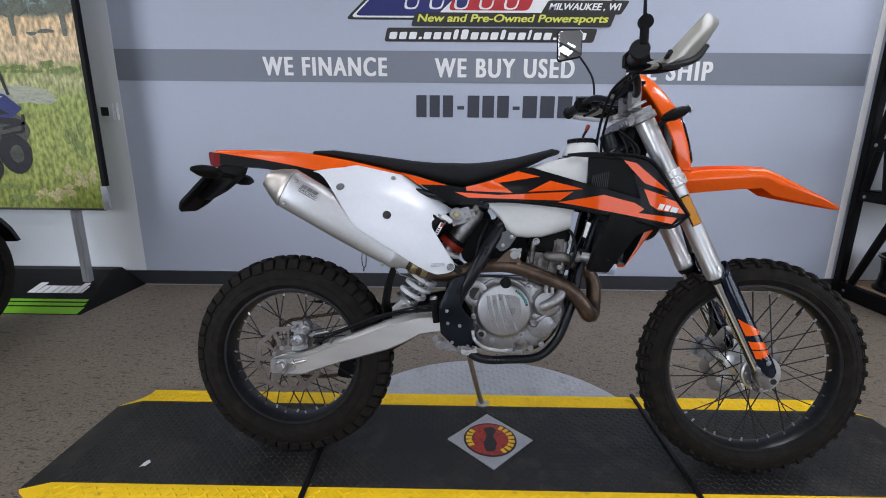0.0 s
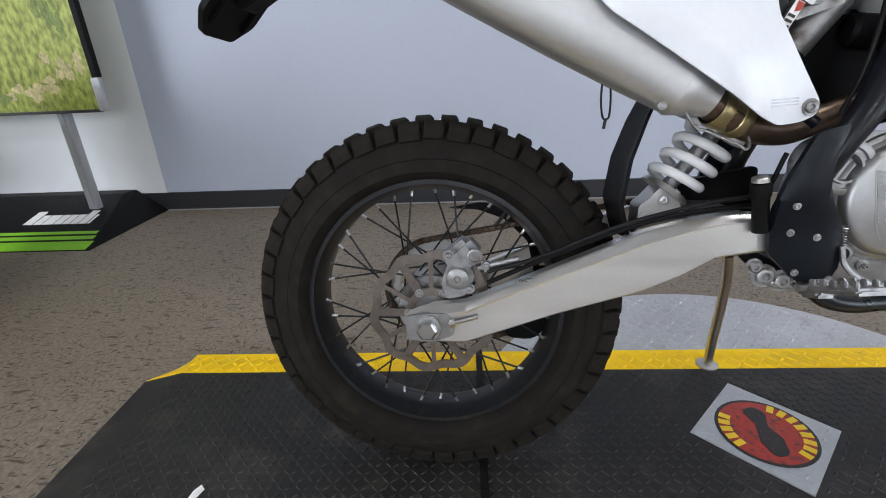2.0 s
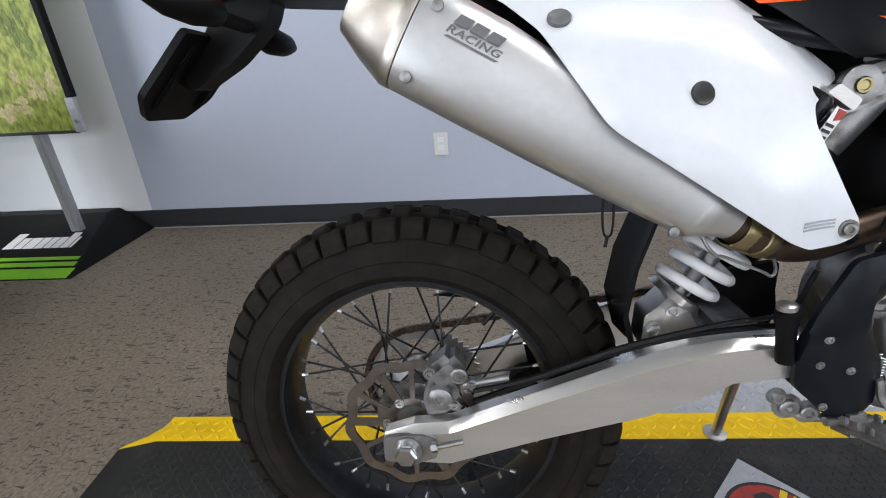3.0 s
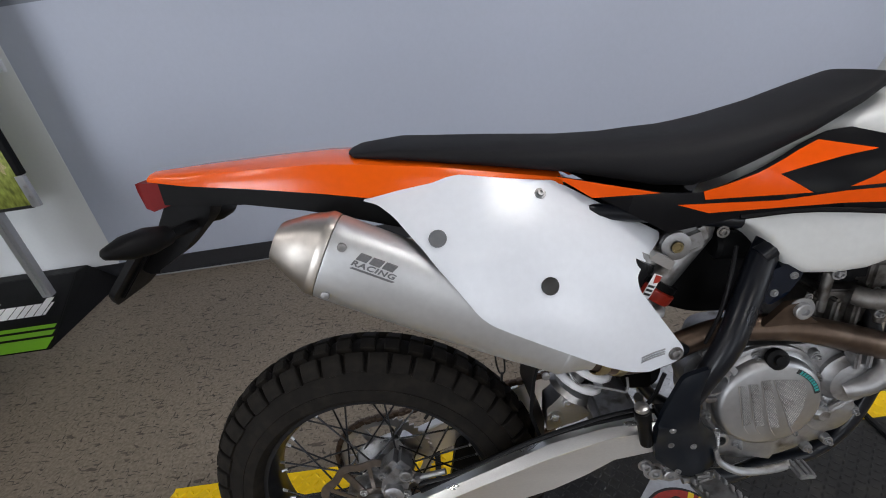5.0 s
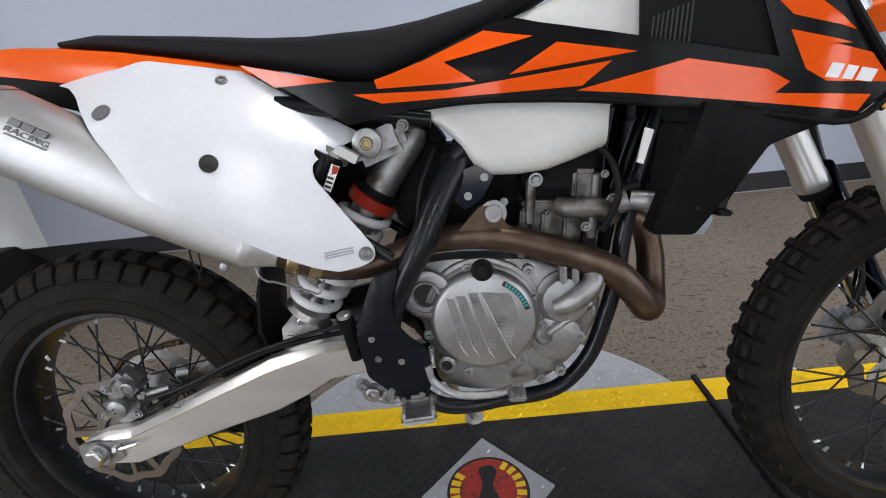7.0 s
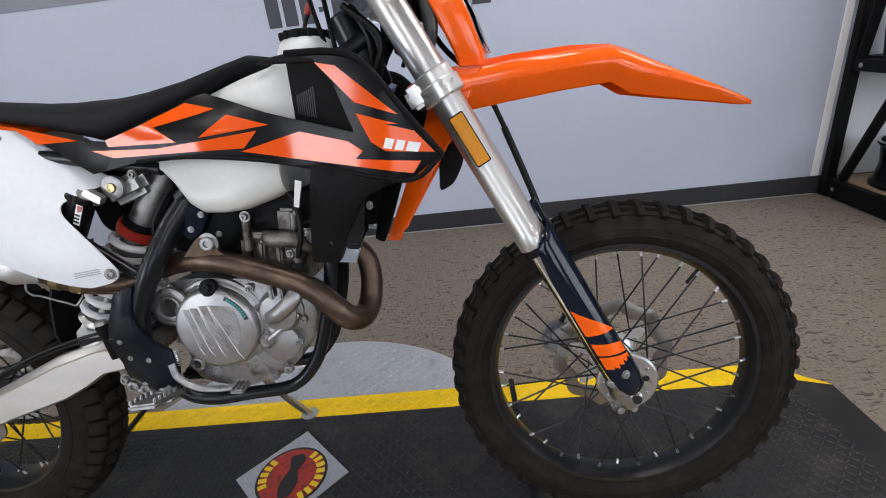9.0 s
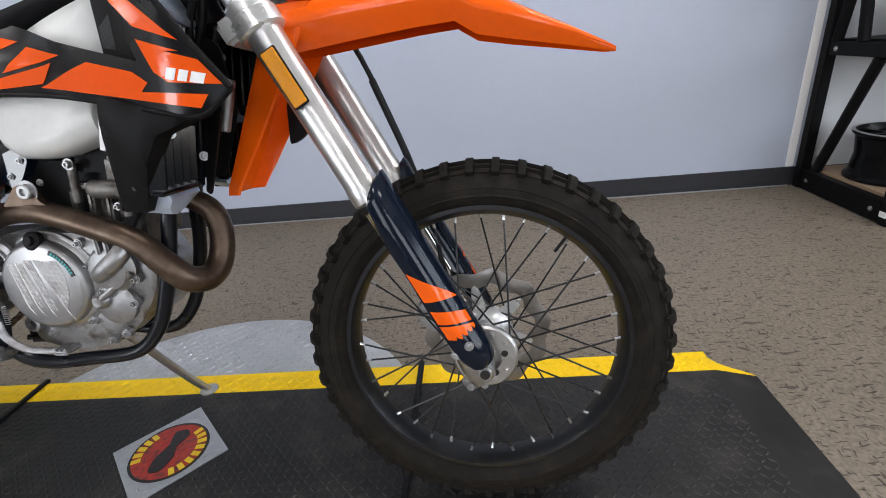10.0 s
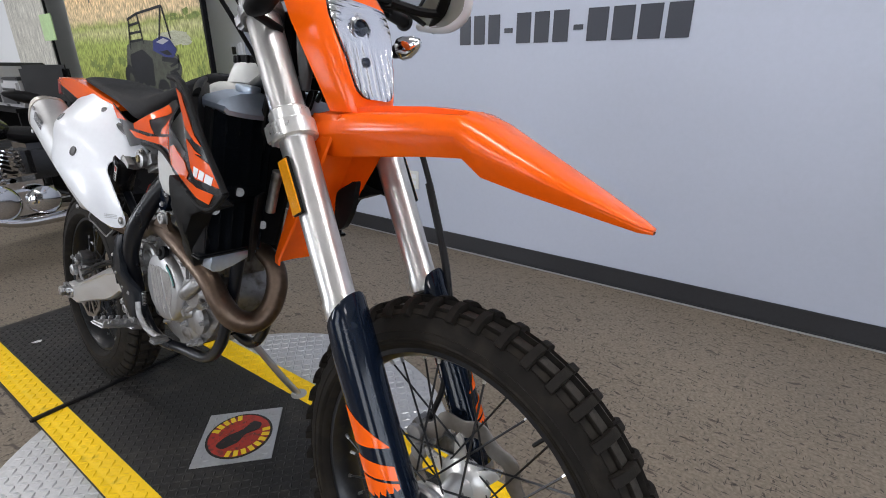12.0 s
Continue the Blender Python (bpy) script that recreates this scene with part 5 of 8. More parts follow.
add_lathe(boss, [(0, 0.016), (0.010, 0.0155), (0.012, 0.0125), (0.012, 0.0095), (0.002, 0.009), (0.002, 0)], (0.627, -0.078, 0.450), (0.627, -1, 0.450), 24)
part("small_boss", boss, CAST, eng)
# black disc paints the shade inside the open boss
part("hole_shade_disc", lathe([(0, 0), (0, 0.0085), (0.002, 0.0085), (0.002, 0)], (0.627, -0.0815, 0.450), (0.627, -1, 0.450), 20), DECALBLACK, eng)
coil_ = [(0.607 + 0.0042 * math.cos(k * 0.9), -0.112 + 0.0042 * math.sin(k * 0.9), 0.498 - 0.00055 * k) for k in range(64)]
part("return_spring", add_tube(bmesh.new(), coil_, 0.0009, 5, 1), STEEL, bike)
arc = [(CC.x + 0.0755 * math.cos(radians(q)), CC.z + 0.0755 * math.sin(radians(q))) for q in range(14, 63, 6)]
arc2 = [(CC.x + 0.0675 * math.cos(radians(q)), CC.z + 0.0675 * math.sin(radians(q))) for q in range(62, 13, -6)]
part("cover_badge", add_skin(bmesh.new(), arc + arc2, flat(CC.y - 0.1358), 0.0015, cell=9), DARKGREY, eng, "small curved dark badge with teal marks")
for k in range(9):
    q = radians(20 + k * 4.6)
    m = Matrix.Translation((CC.x + 0.0715 * math.cos(q), CC.y - 0.1364, CC.z + 0.0715 * math.sin(q))) @ Matrix.Rotation(-q, 4, "Y")
    part("badge_bar", box(-0.0030, 0.0030, -0.0004, 0.0004, -0.0017, 0.0017, m=m), GREENBADGE, eng)
part("filler_cap", lathe([(0, 0.017), (0.010, 0.017), (0.012, 0.0135), (0.012, 0.009), (0.018, 0.008), (0.018, 0)], (0.697, -0.092, 0.614), (0.694, -0.28, 0.660), 20), BLACK, eng, "black oil filler cap")
rng_ = bmesh.new()
add_lathe(rng_, [(0, 0.040), (0.008, 0.040), (0.010, 0.036), (0.010, 0.030), (0.006, 0.029), (0.006, 0.024), (0.011, 0.023), (0.011, 0.0195), (-0.010, 0.0185), (-0.010, 0)], (0.606, -0.086, 0.579), (0.606, -1, 0.579), 32)
part("kick_boss", rng_, CAST, eng)
# shade of the deep kick hole, painted as a black disc
part("hole_shade_disc", lathe([(0, 0), (0, 0.0180), (0.003, 0.0180), (0.003, 0)], (0.606, -0.0775, 0.579), (0.606, -1, 0.579), 24), DECALBLACK, eng)
pump = bmesh.new()
add_lathe(pump, [(0, 0.045), (0.008, 0.045), (0.012, 0.040), (0.022, 0.036), (0.026, 0.026), (0.026, 0)], (0.815, -0.094, 0.560), (0.815, -1, 0.560), 36)
add_tube(pump, [(0.800, -0.118, 0.552, 0.014), (0.825, -0.128, 0.566, 0.016), (0.852, -0.122, 0.588, 0.016), (0.858, -0.10, 0.612, 0.015)], 0.015, 12)
add_lathe(pump, [(0, 0.040), (0.010, 0.040), (0.014, 0.034), (0.014, 0.0)], (0.800, -0.090, 0.490), (0.800, -1, 0.490), 36)
add_tube(pump, [(0.778, -0.112, 0.500), (0.815, -0.112, 0.526), (0.855, -0.108, 0.552)], 0.006, 8)
add_lathe(pump, [(0, 0.016), (0.010, 0.015), (0.016, 0.009), (0.016, 0)], (0.778, -0.102, 0.500), (0.778, -1, 0.500), 20)
add_box(pump, 0.806, 0.816, -0.122, -0.095, 0.588, 0.622, bevel=0.003)
add_box(pump, 0.824, 0.834, -0.122, -0.095, 0.588, 0.622, bevel=0.003)
bmesh.ops.translate(pump, verts=pump.verts, vec=(0.008, 0.018, -0.006))
part("water_pump", pump, CAST, eng, "cast water pump housing")
eb = bmesh.new()
for p in ((0.596, 0.627), (0.674, 0.613), (0.768, 0.603), (0.821, 0.571), (0.775, 0.560), (0.862, 0.531), (0.789, 0.510), (0.846, 0.484), (0.752, 0.451), (0.662, 0.431), (0.603, 0.504), (0.571, 0.573), (0.813, 0.423), (0.781, 0.410)):
    add_lathe(eb, [(0, 0.0095), (0.010, 0.0085), (0.011, 0.0)], (p[0], -0.074, p[1]), (p[0], -1, p[1]), 14)
    add_bolt(eb, (p[0], -0.0845, p[1]), 0.0044, 0.008, n=6)
pieces("case_bolt", eb, BOLT, eng)
bar = tube([(0.600, -0.124, 0.472), (0.609, -0.126, 0.442), (0.645, -0.126, 0.418), (0.700, -0.122, 0.413), (0.730, -0.120, 0.420)], 0.0066, 10, flat=0.55)
part("brake_pedal", bar, CAST, bike, "bare aluminium brake pedal")
tipb = bmesh.new()
add_box(tipb, 0.722, 0.750, -0.152, -0.116, 0.415, 0.423, bevel=0.003)
for k in range(3):
    add_box(tipb, 0.725 + k * 0.009, 0.729 + k * 0.009, -0.150, -0.118, 0.422, 0.427, bevel=0.001)
part("pedal_tip", tipb, CAST, bike)

cyl = bmesh.new()
CT = Matrix.Translation((0.822, 0.012, 0.648)) @ Matrix.Rotation(radians(6), 4, "Y")
add_box(cyl, -0.055, 0.055, -0.062, 0.062, -0.06, 0.055, bevel=0.012, m=CT)
add_box(cyl, -0.062, 0.062, -0.075, 0.075, 0.045, 0.056, bevel=0.003, m=CT)
add_box(cyl, 0.012, 0.048, -0.080, 0.04, 0.058, 0.105, bevel=0.006, m=CT)
for k in range(4):
    add_box(cyl, -0.064 + k * 0.034, -0.052 + k * 0.034, -0.080, -0.060, -0.05, 0.10 if k == 3 else 0.044 - 0.004 * k, bevel=0.004, m=CT)
add_rod(cyl, CT @ Vector((-0.050, -0.076, 0.02)), CT @ Vector((-0.050, -0.076, 0.090)), 0.008, 12, 0.002)
add_rod(cyl, CT @ Vector((0.045, -0.078, 0.0)), CT @ Vector((0.045, -0.078, 0.100)), 0.008, 12, 0.002)
add_tube(cyl, [CT @ Vector((-0.006, -0.080, 0.050)), CT @ Vector((0.010, -0.096, 0.050)), CT @ Vector((0.045, -0.098, 0.052)), CT @ Vector((0.075, -0.080, 0.036))], 0.0155, 14)
pieces("cylinder_piece", cyl, CASTDARK, eng)
part("head_cover", box(-0.062, 0.060, -0.070, 0.072, 0.060, 0.150, bevel=0.016, m=CT), BLACK, eng, "black cylinder head cover")
# added black slab hides the wall through a gap that looks dark
part("gap_backing", add_skin(bmesh.new(), rounded([(0.560, 0.665), (0.540, 0.80), (0.66, 0.80), (0.80, 0.775), (0.80, 0.66), (0.72, 0.630), (0.62, 0.640)], 0.02, 3), flat(0.03), 0.05, cell=9), BLACK, bike, "black backing slab closing the dark gap behind the engine")
cb = bmesh.new()
for q in ((0.02, 0.06, 0.004), (0.055, 0.10, 0.004), (-0.045, 0.09, 0.007), (0.035, 0.02, 0.005), (0.07, 0.062, 0.006)):
    add_bolt(cb, CT @ Vector((q[0], -0.086, q[1])), q[2], 0.008)
pieces("cylinder_bolt", cb, BOLT, eng)
hoses = bmesh.new()
add_tube(hoses, [(0.858, -0.080, 0.612), (0.872, -0.050, 0.655), (0.905, -0.045, 0.700), (0.945, -0.05, 0.715)], 0.012, 10)
part("coolant_hose", hoses, HOSE, bike)
sp_ = bmesh.new()
add_tube(sp_, [(0.925, -0.075, 0.700), (0.950, -0.085, 0.697), (0.972, -0.085, 0.688)], 0.015, 12)
add_rod(sp_, (0.905, -0.070, 0.694), (0.922, -0.074, 0.700), 0.0165, 16)
part("hose_spigot", sp_, CAST, bike)
part("ignition_lead", tube([(0.80, -0.04, 0.80), (0.88, -0.08, 0.78), (0.90, -0.10, 0.72), (0.88, -0.09, 0.66)], 0.005, 8), HOSE, bike)
part("clutch_cable", tube([(0.64, -0.06, 0.80), (0.617, -0.088, 0.75), (0.606, -0.09, 0.70), (0.59, -0.085, 0.65)], 0.0032, 8), HOSE, bike)
part("airbox", add_skin(bmesh.new(), rounded([(0.40, 0.72), (0.36, 0.90), (0.60, 0.88), (0.66, 0.80), (0.60, 0.74), (0.50, 0.68)], 0.02, 3), flat(0.045), 0.05, cell=9), BLACK, bike)
part("throttle_body", rod((0.64, 0.01, 0.775), (0.73, 0.01, 0.765), 0.024, 20, 0.006), BLACK, bike)
part("skid_block", box(0.56, 0.78, -0.06, 0.06, 0.395, 0.42, bevel=0.01), BLACK, bike)

# footpegs and side stand
for s in (1, -1):
    pg = bmesh.new()
    m = Matrix.Translation((0.578, -0.122, 0.410)) @ Matrix.Rotation(radians(8), 4, "Z") @ Matrix.Rotation(radians(-16), 4, "X")
    add_box(pg, -0.026, 0.026, -0.095, -0.012, -0.006, 0.004, bevel=0.004, m=m)
    for k in range(5):
        for e in (-0.024, 0.019):
            add_box(pg, e, e + 0.005, -0.092 + k * 0.017, -0.082 + k * 0.017, 0.003, 0.013, bevel=0.0015, m=m)
    add_box(pg, -0.016, 0.016, -0.02, 0.02, -0.016, 0.012, bevel=0.005, m=m)
    add_rod(pg, m @ Vector((-0.03, 0, 0)), m @ Vector((0.03, 0, 0)), 0.006, 10)
    part("footpeg", pg if s == 1 else mirrored(pg), CAST, bike, "bare metal toothed footpeg")
lk = bmesh.new()
for p, r in (((0.505, 0.425), 0.012), ((0.530, 0.418), 0.011), ((0.490, 0.44), 0.008)):
    add_bolt(lk, (p[0], -0.116, p[1]), r, 0.009, n=16)
add_tube(lk, [(0.49, -0.11, 0.44), (0.515, -0.118, 0.415), (0.56, -0.112, 0.405)], 0.006, 8)
part("pedal_link", lk, CAST, bike)
ss = bmesh.new()
foot = (0.648, 0.318, 0.046)
add_tube(ss, [(0.560, 0.105, 0.395), (0.585, 0.150, 0.320), (0.625, 0.26, 0.135), foot], 0.0105, 12, 4)
add_lathe(ss, [(0, 0.026), (0.006, 0.026), (0.010, 0.014), (0.010, 0)], (foot[0], foot[1] + 0.003, foot[2] - 0.006), (foot[0], foot[1] - 0.12, 1.0), 20)
part("side_stand", ss, ALU, bike, "bare metal side stand, folded down")

# tank
TK = [(0.620, 0.848, 0.862, 0.060, 0.04), (0.650, 0.832, 0.915, 0.085, 0.04), (0.674, 0.808, 0.932, 0.098, 0.043), (0.698, 0.770, 0.944, 0.108, 0.048), (0.722, 0.754, 0.956, 0.114, 0.052), (0.760, 0.752, 0.968, 0.121, 0.062), (0.800, 0.755, 0.980, 0.124, 0.070), (0.840, 0.766, 0.990, 0.121, 0.078), (0.883, 0.780, 0.999, 0.114, 0.088), (0.889, 0.832, 1.001, 0.106, 0.090), (0.918, 0.848, 1.006, 0.100, 0.092), (0.927, 0.862, 1.005, 0.096, 0.090), (0.934, 0.872, 1.004, 0.078, 0.078), (0.984, 0.880, 1.003, 0.060, 0.060), (0.990, 0.90, 0.99, 0.050, 0.050)]
tk = bmesh.new()
rings = []
for x, z0, z1, wl, wt in TK:
    r = []
    for k in range(32):
        t = k * math.tau / 32
        ca, sa = math.cos(t), math.sin(t)
        h = (1 + math.copysign(abs(sa) ** 0.40, sa)) / 2
        r.append((x, math.copysign(abs(ca) ** 0.30, ca) * (wl + (wt - wl) * h), z0 + (z1 - z0) * h))
    rings.append(r)
add_loft(tk, rings)
tank = part("fuel_tank", tk, TANK, bike, "off-white translucent plastic fuel tank")
part("tank_neck", lathe([(0, 0.060), (0.022, 0.052), (0.034, 0.046), (0.040, 0.040), (0.040, 0)], (0.928, 0.01, 1.005), (0.928, 0.01, 2), 32), TANK, tank)
cp = bmesh.new()
add_lathe(cp, [(0, 0.041), (0.012, 0.043), (0.015, 0.038), (0.015, 0)], (0.928, 0.01, 1.043), (0.928, 0.01, 2), 24)
for k in range(12):
    a = k * math.tau / 12
    add_box(cp, 0.928 + 0.042 * math.cos(a) - 0.004, 0.928 + 0.042 * math.cos(a) + 0.004, 0.01 + 0.042 * math.sin(a) - 0.004, 0.01 + 0.042 * math.sin(a) + 0.004, 1.043, 1.057, bevel=0.0015)
part("tank_cap", cp, BLACK, tank, "black tank cap")
part("breather_hose", tube([(0.928, 0.01, 1.056), (0.932, 0.01, 1.070), (0.940, 0.01, 1.086)], 0.004, 8), HOSE, tank)
part("breather_valve", rod((0.939, 0.01, 1.085), (0.946, 0.01, 1.102), 0.006, 10, 0.001), RED, tank, "red breather valve")

# seat
SE = [(0.074, 1.003, 1.009, 0.030), (0.086, 0.998, 1.012, 0.055), (0.150, 0.989, 1.014, 0.073), (0.290, 0.962, 0.998, 0.084), (0.400, 0.939, 0.984, 0.089), (0.470, 0.919, 0.979, 0.096), (0.520, 0.905, 0.979, 0.104), (0.567, 0.899, 0.978, 0.108), (0.600, 0.906, 0.980, 0.108), (0.641, 0.921, 0.984, 0.106), (0.720, 0.951, 0.997, 0.098), (0.790, 0.984, 1.015, 0.086), (0.831, 1.004, 1.026, 0.070), (0.854, 1.011, 1.022, 0.045)]
st = bmesh.new()
rings = []
for x, z0, z1, w in SE:
    r = []
    for k in range(28):
        t = k * math.tau / 28
        ca, sa = math.cos(t), math.sin(t)
        top = math.copysign(abs(sa) ** 0.7, sa)
        r.append((x, math.copysign(abs(ca) ** 0.55, ca) * w * (1.0 if sa < 0 else 1 - 0.22 * sa ** 2), z0 + (z1 - z0) * (1 + top) / 2))
    rings.append(r)
add_loft(st, [[tuple(p) for p in ring] for ring in rings])
part("seat", lean(st), SEAT, bike, "long flat black vinyl seat")


# body panels
def side_y(x, z):
    """How far out the flank lies."""
    y = -float(np.interp(x, [0.30, 0.37, 0.52, 0.60, 0.75, 0.85, 0.92, 1.05, 1.10, 1.17], [0.064, 0.066, 0.088, 0.094, 0.108, 0.136, 0.165, 0.196, 0.206, 0.200]))
    return y + 0.03 * min(1.0, max(0.0, (z - 0.905) / 0.05)) * float(np.interp(x, [0.6, 0.7, 0.8, 0.9], [0, 1, 1, 0]))


PANEL_EDGE = np.polyfit([0.09, 0.20, 0.37, 0.53], [0.945, 0.965, 0.94, 0.835], 3)


def panel_y(x, z):
    """How far out the number panel bulges below its upper edge."""
    s = float(np.polyval(PANEL_EDGE, x)) - z
    y = (0.050 + 0.105 * ease((s + 0.03) / 0.14)) * (1 - 0.24 * ease((x - 0.22) / 0.38))
    return -y - 0.026 * ease((s - 0.10) / 0.10) * (1 - ease((x - 0.40) / 0.12))


FLANK = [(0.375, 0.944), (0.450, 0.895), (0.525, 0.846), (0.575, 0.853), (0.619, 0.860), (0.719, 0.862), (0.870, 0.846), (1.040, 0.814), (1.126, 0.799), (1.173, 0.832), (1.126, 0.897), (1.078, 0.968), (1.036, 0.989), (0.955, 0.999), (0.997, 0.986), (1.020, 0.960), (1.047, 0.876), (0.967, 0.899), (0.896, 0.920), (0.764, 0.964), (0.736, 0.961), (0.640, 0.924), (0.597, 0.909), (0.567, 0.901), (0.520, 0.906), (0.469, 0.918)]
PATCHES = [
    [(0.373, 0.944), (0.513, 0.907), (0.422, 0.908)],
    [(0.569, 0.903), (0.592, 0.908), (0.640, 0.921), (0.724, 0.952), (0.787, 0.936), (0.667, 0.916), (0.708, 0.887), (0.572, 0.891)],
    [(0.753, 0.891), (0.815, 0.924), (0.903, 0.900)],
    [(0.536, 0.887), (0.666, 0.880), (0.876, 0.893), (0.842, 0.867), (0.711, 0.869), (0.577, 0.871)],
    [(0.835, 0.862), (0.956, 0.885), (1.035, 0.864), (1.058, 0.848), (1.044, 0.837), (1.144, 0.826), (1.131, 0.809), (1.004, 0.833), (0.900, 0.852)],
    [(1.000, 0.980), (1.032, 0.972), (1.118, 0.895), (1.055, 0.918)],
    [(1.054, 0.903), (1.116, 0.882), (1.095, 0.884), (1.139, 0.870), (1.166, 0.837), (1.093, 0.845), (1.072, 0.860)],
]
for s in (1, -1):
    b = skin(FLANK, side_y, 0.004, 0.025, edge=0.001)
    flank = part("shroud", b if s == 1 else mirrored(b), GLOSSBLACK, bike, "black and orange graphic side shroud")
    for poly in PATCHES:
        b = skin(poly, side_y, 0.0008, 0.025, off=0.0012)
        part("graphic", b if s == 1 else mirrored(b), DECALORANGE, flank, "orange graphic")
    for k, (x0, x1) in enumerate(((1.090, 1.103), (1.107, 1.119), (1.123, 1.141))):
        b = skin([(x0, 0.8495 - 0.2 * (x0 - 1.09)), (x1, 0.8495 - 0.2 * (x1 - 1.09)), (x1 + 0.006, 0.864 - 0.24 * (x1 - 1.09)), (x0 + 0.006, 0.864 - 0.24 * (x0 - 1.09))], side_y, 0.0008, 0.025, off=0.0024)
        part("logo_bar", b if s == 1 else mirrored(b), WHITEINK, flank)
    lip = [(x, side_y(x, z) - 0.001, z) for x, z in ((0.955, 0.998), (1.030, 0.991), (1.076, 0.970), (1.128, 0.898), (1.176, 0.832))]
    b = tube(lip, 0.005, 8, 4)
    part("shroud_lip", b if s == 1 else mirrored(b), BLACK, flank)
    lip = [(x, side_y(x, z) + 0.001, z) for x, z in ((1.176, 0.832), (1.127, 0.799), (1.042, 0.814), (0.880, 0.845), (0.720, 0.861), (0.620, 0.860))]
    b = tube(lip, 0.004, 8, 4)
    part("shroud_lip", b if s == 1 else mirrored(b), BLACK, flank)
    # dark insert between shroud and tank
    b = skin([(0.926, 0.897), (1.066, 0.866), (1.040, 0.968), (0.975, 0.998), (0.926, 0.998)], lambda x, z: max(-0.184, -0.101 - 0.68 * (x - 0.926)), 0.01, 0.02)
    part("shroud_insert", b if s == 1 else mirrored(b), BLACK, bike, "matt black ribbed insert")
    for k in range(9):
        x = 0.936 + k * 0.0046
        z0, z1 = 0.912 - 0.0011 * k, 0.942 + 0.0012 * k
        rib = tube([(x, -0.101 - 0.68 * (x - 0.926), z0), (x + 0.003, -0.101 - 0.68 * (x - 0.923), z1)], 0.0012, 6, 2)
        part("insert_rib", rib if s == 1 else mirrored(rib), DARKGREY, bike)
    horn = add_tube(bmesh.new(), [(0.868, -0.080, 1.002, 0.004), (0.905, -0.092, 1.002, 0.009), (0.950, -0.116, 0.999, 0.011), (1.000, -0.146, 0.991, 0.011), (1.040, -0.170, 0.978, 0.008)], 0.01, 12, 5, 0.5)
    part("shroud_horn", horn if s == 1 else mirrored(horn), BLACK, flank)
    # radiator side guard
    b = skin(rounded([(0.972, 0.836), (1.119, 0.802), (1.082, 0.790), (1.047, 0.778), (1.026, 0.748), (1.002, 0.705), (0.981, 0.664), (0.929, 0.665), (0.945, 0.736)], 0.006, 3), lambda x, z: max(-0.195, -0.166 - 0.25 * (z - 0.67) - 0.27 * (x - 0.985)), 0.04, 0.02, edge=0.004)
    part("radiator_guard", b if s == 1 else mirrored(b), BLACK, bike, "black plastic radiator guard")
    # radiator, its face turned outwards and leaning with the frame
    face = Matrix.Translation((0.990, -0.052, 0.672)) @ Matrix.Rotation(radians(8), 4, "Z") @ Matrix.Rotation(radians(9), 4, "Y")
    rd = add_box(bmesh.new(), -0.040, -0.014, -0.118, 0.002, 0.02, 0.130, bevel=0.004, m=face)
    up = box(-0.040, -0.014, -0.094, 0.002, 0.131, 0.290, bevel=0.004, m=face)
    part("radiator_core", up if s == 1 else mirrored(up), FIN, bike)
    part("radiator_core", rd if s == 1 else mirrored(rd), FIN, bike)
    tankend = bmesh.new()
    add_loft(tankend, [[face @ Vector(q) for q in ((-0.046, y, zl), (0.016, y, zl), (0.018, y, zl + 0.008), (-0.004, y, zh), (-0.046, y, zh))] for y, zl, zh in ((-0.096, 0.284, 0.292), (-0.088, 0.278, 0.300), (-0.050, 0.274, 0.312), (-0.006, 0.272, 0.318), (0.004, 0.274, 0.312))])
    capb = bmesh.new()
    add_loft(capb, [[face @ Vector(q) for q in ((-0.040, y, zl), (0.004, y, zl), (0.008, y, 0.008), (0.004, y, 0.016), (-0.040, y, 0.016))] for y, zl in ((-0.092, -0.006), (-0.086, -0.016), (-0.070, -0.019), (-0.040, -0.012), (0.0, 0.002), (0.006, 0.008))])
    add_lathe(tankend, [(0, 0.020), (0.010, 0.022), (0.014, 0.020), (0.014, 0)], face @ Vector((-0.024, -0.02, 0.312)), face @ Vector((-0.024, -0.02, 1)), 20)
    for q in (tankend, capb):
        part("radiator_tank" if q is tankend else "radiator_foot", q if s == 1 else mirrored(q), RADTANK, bike, "bare aluminium radiator end tank")
    for k in range(5):
        y = -0.116 + k * 0.026
        for z0, z1 in ((0.022, 0.122), (0.150, 0.286))[:2 if k > 0 else 1]:
            lv = add_box(bmesh.new(), -0.012, 0.012, y, y + 0.005, z0, z1, bevel=0.0015, m=face @ Matrix.Translation((0, y, 0)) @ Matrix.Rotation(radians(25), 4, "Z") @ Matrix.Translation((0, -y, 0)))
            part("louvre", lv if s == 1 else mirrored(lv), LOUVRE, bike)
    lv = bmesh.new()
    for z0, z1, ye in ((0.018, 0.026, -0.124), (0.120, 0.130, -0.118), (0.130, 0.152, -0.092), (0.282, 0.290, -0.092)):
        add_box(lv, -0.010, 0.014, ye, 0.004, z0, z1, bevel=0.003, m=face)
    add_box(lv, -0.012, 0.016, 0.004, 0.012, 0.015, 0.29, bevel=0.003, m=face)
    part("louvre_frame", lv if s == 1 else mirrored(lv), LOUVRE, bike, "glossy black radiator louvre")
    for y, z in ((0.008, 0.069), (0.008, 0.237), (-0.052, 0.141), (-0.100, 0.112)):
        lb = bolt(face @ Vector((0.0165, y, z)), 0.0054, 0.005, d=(0.8, -0.6, 0), n=16)
        part("louvre_bolt", lb if s == 1 else mirrored(lb), BOLT, bike)
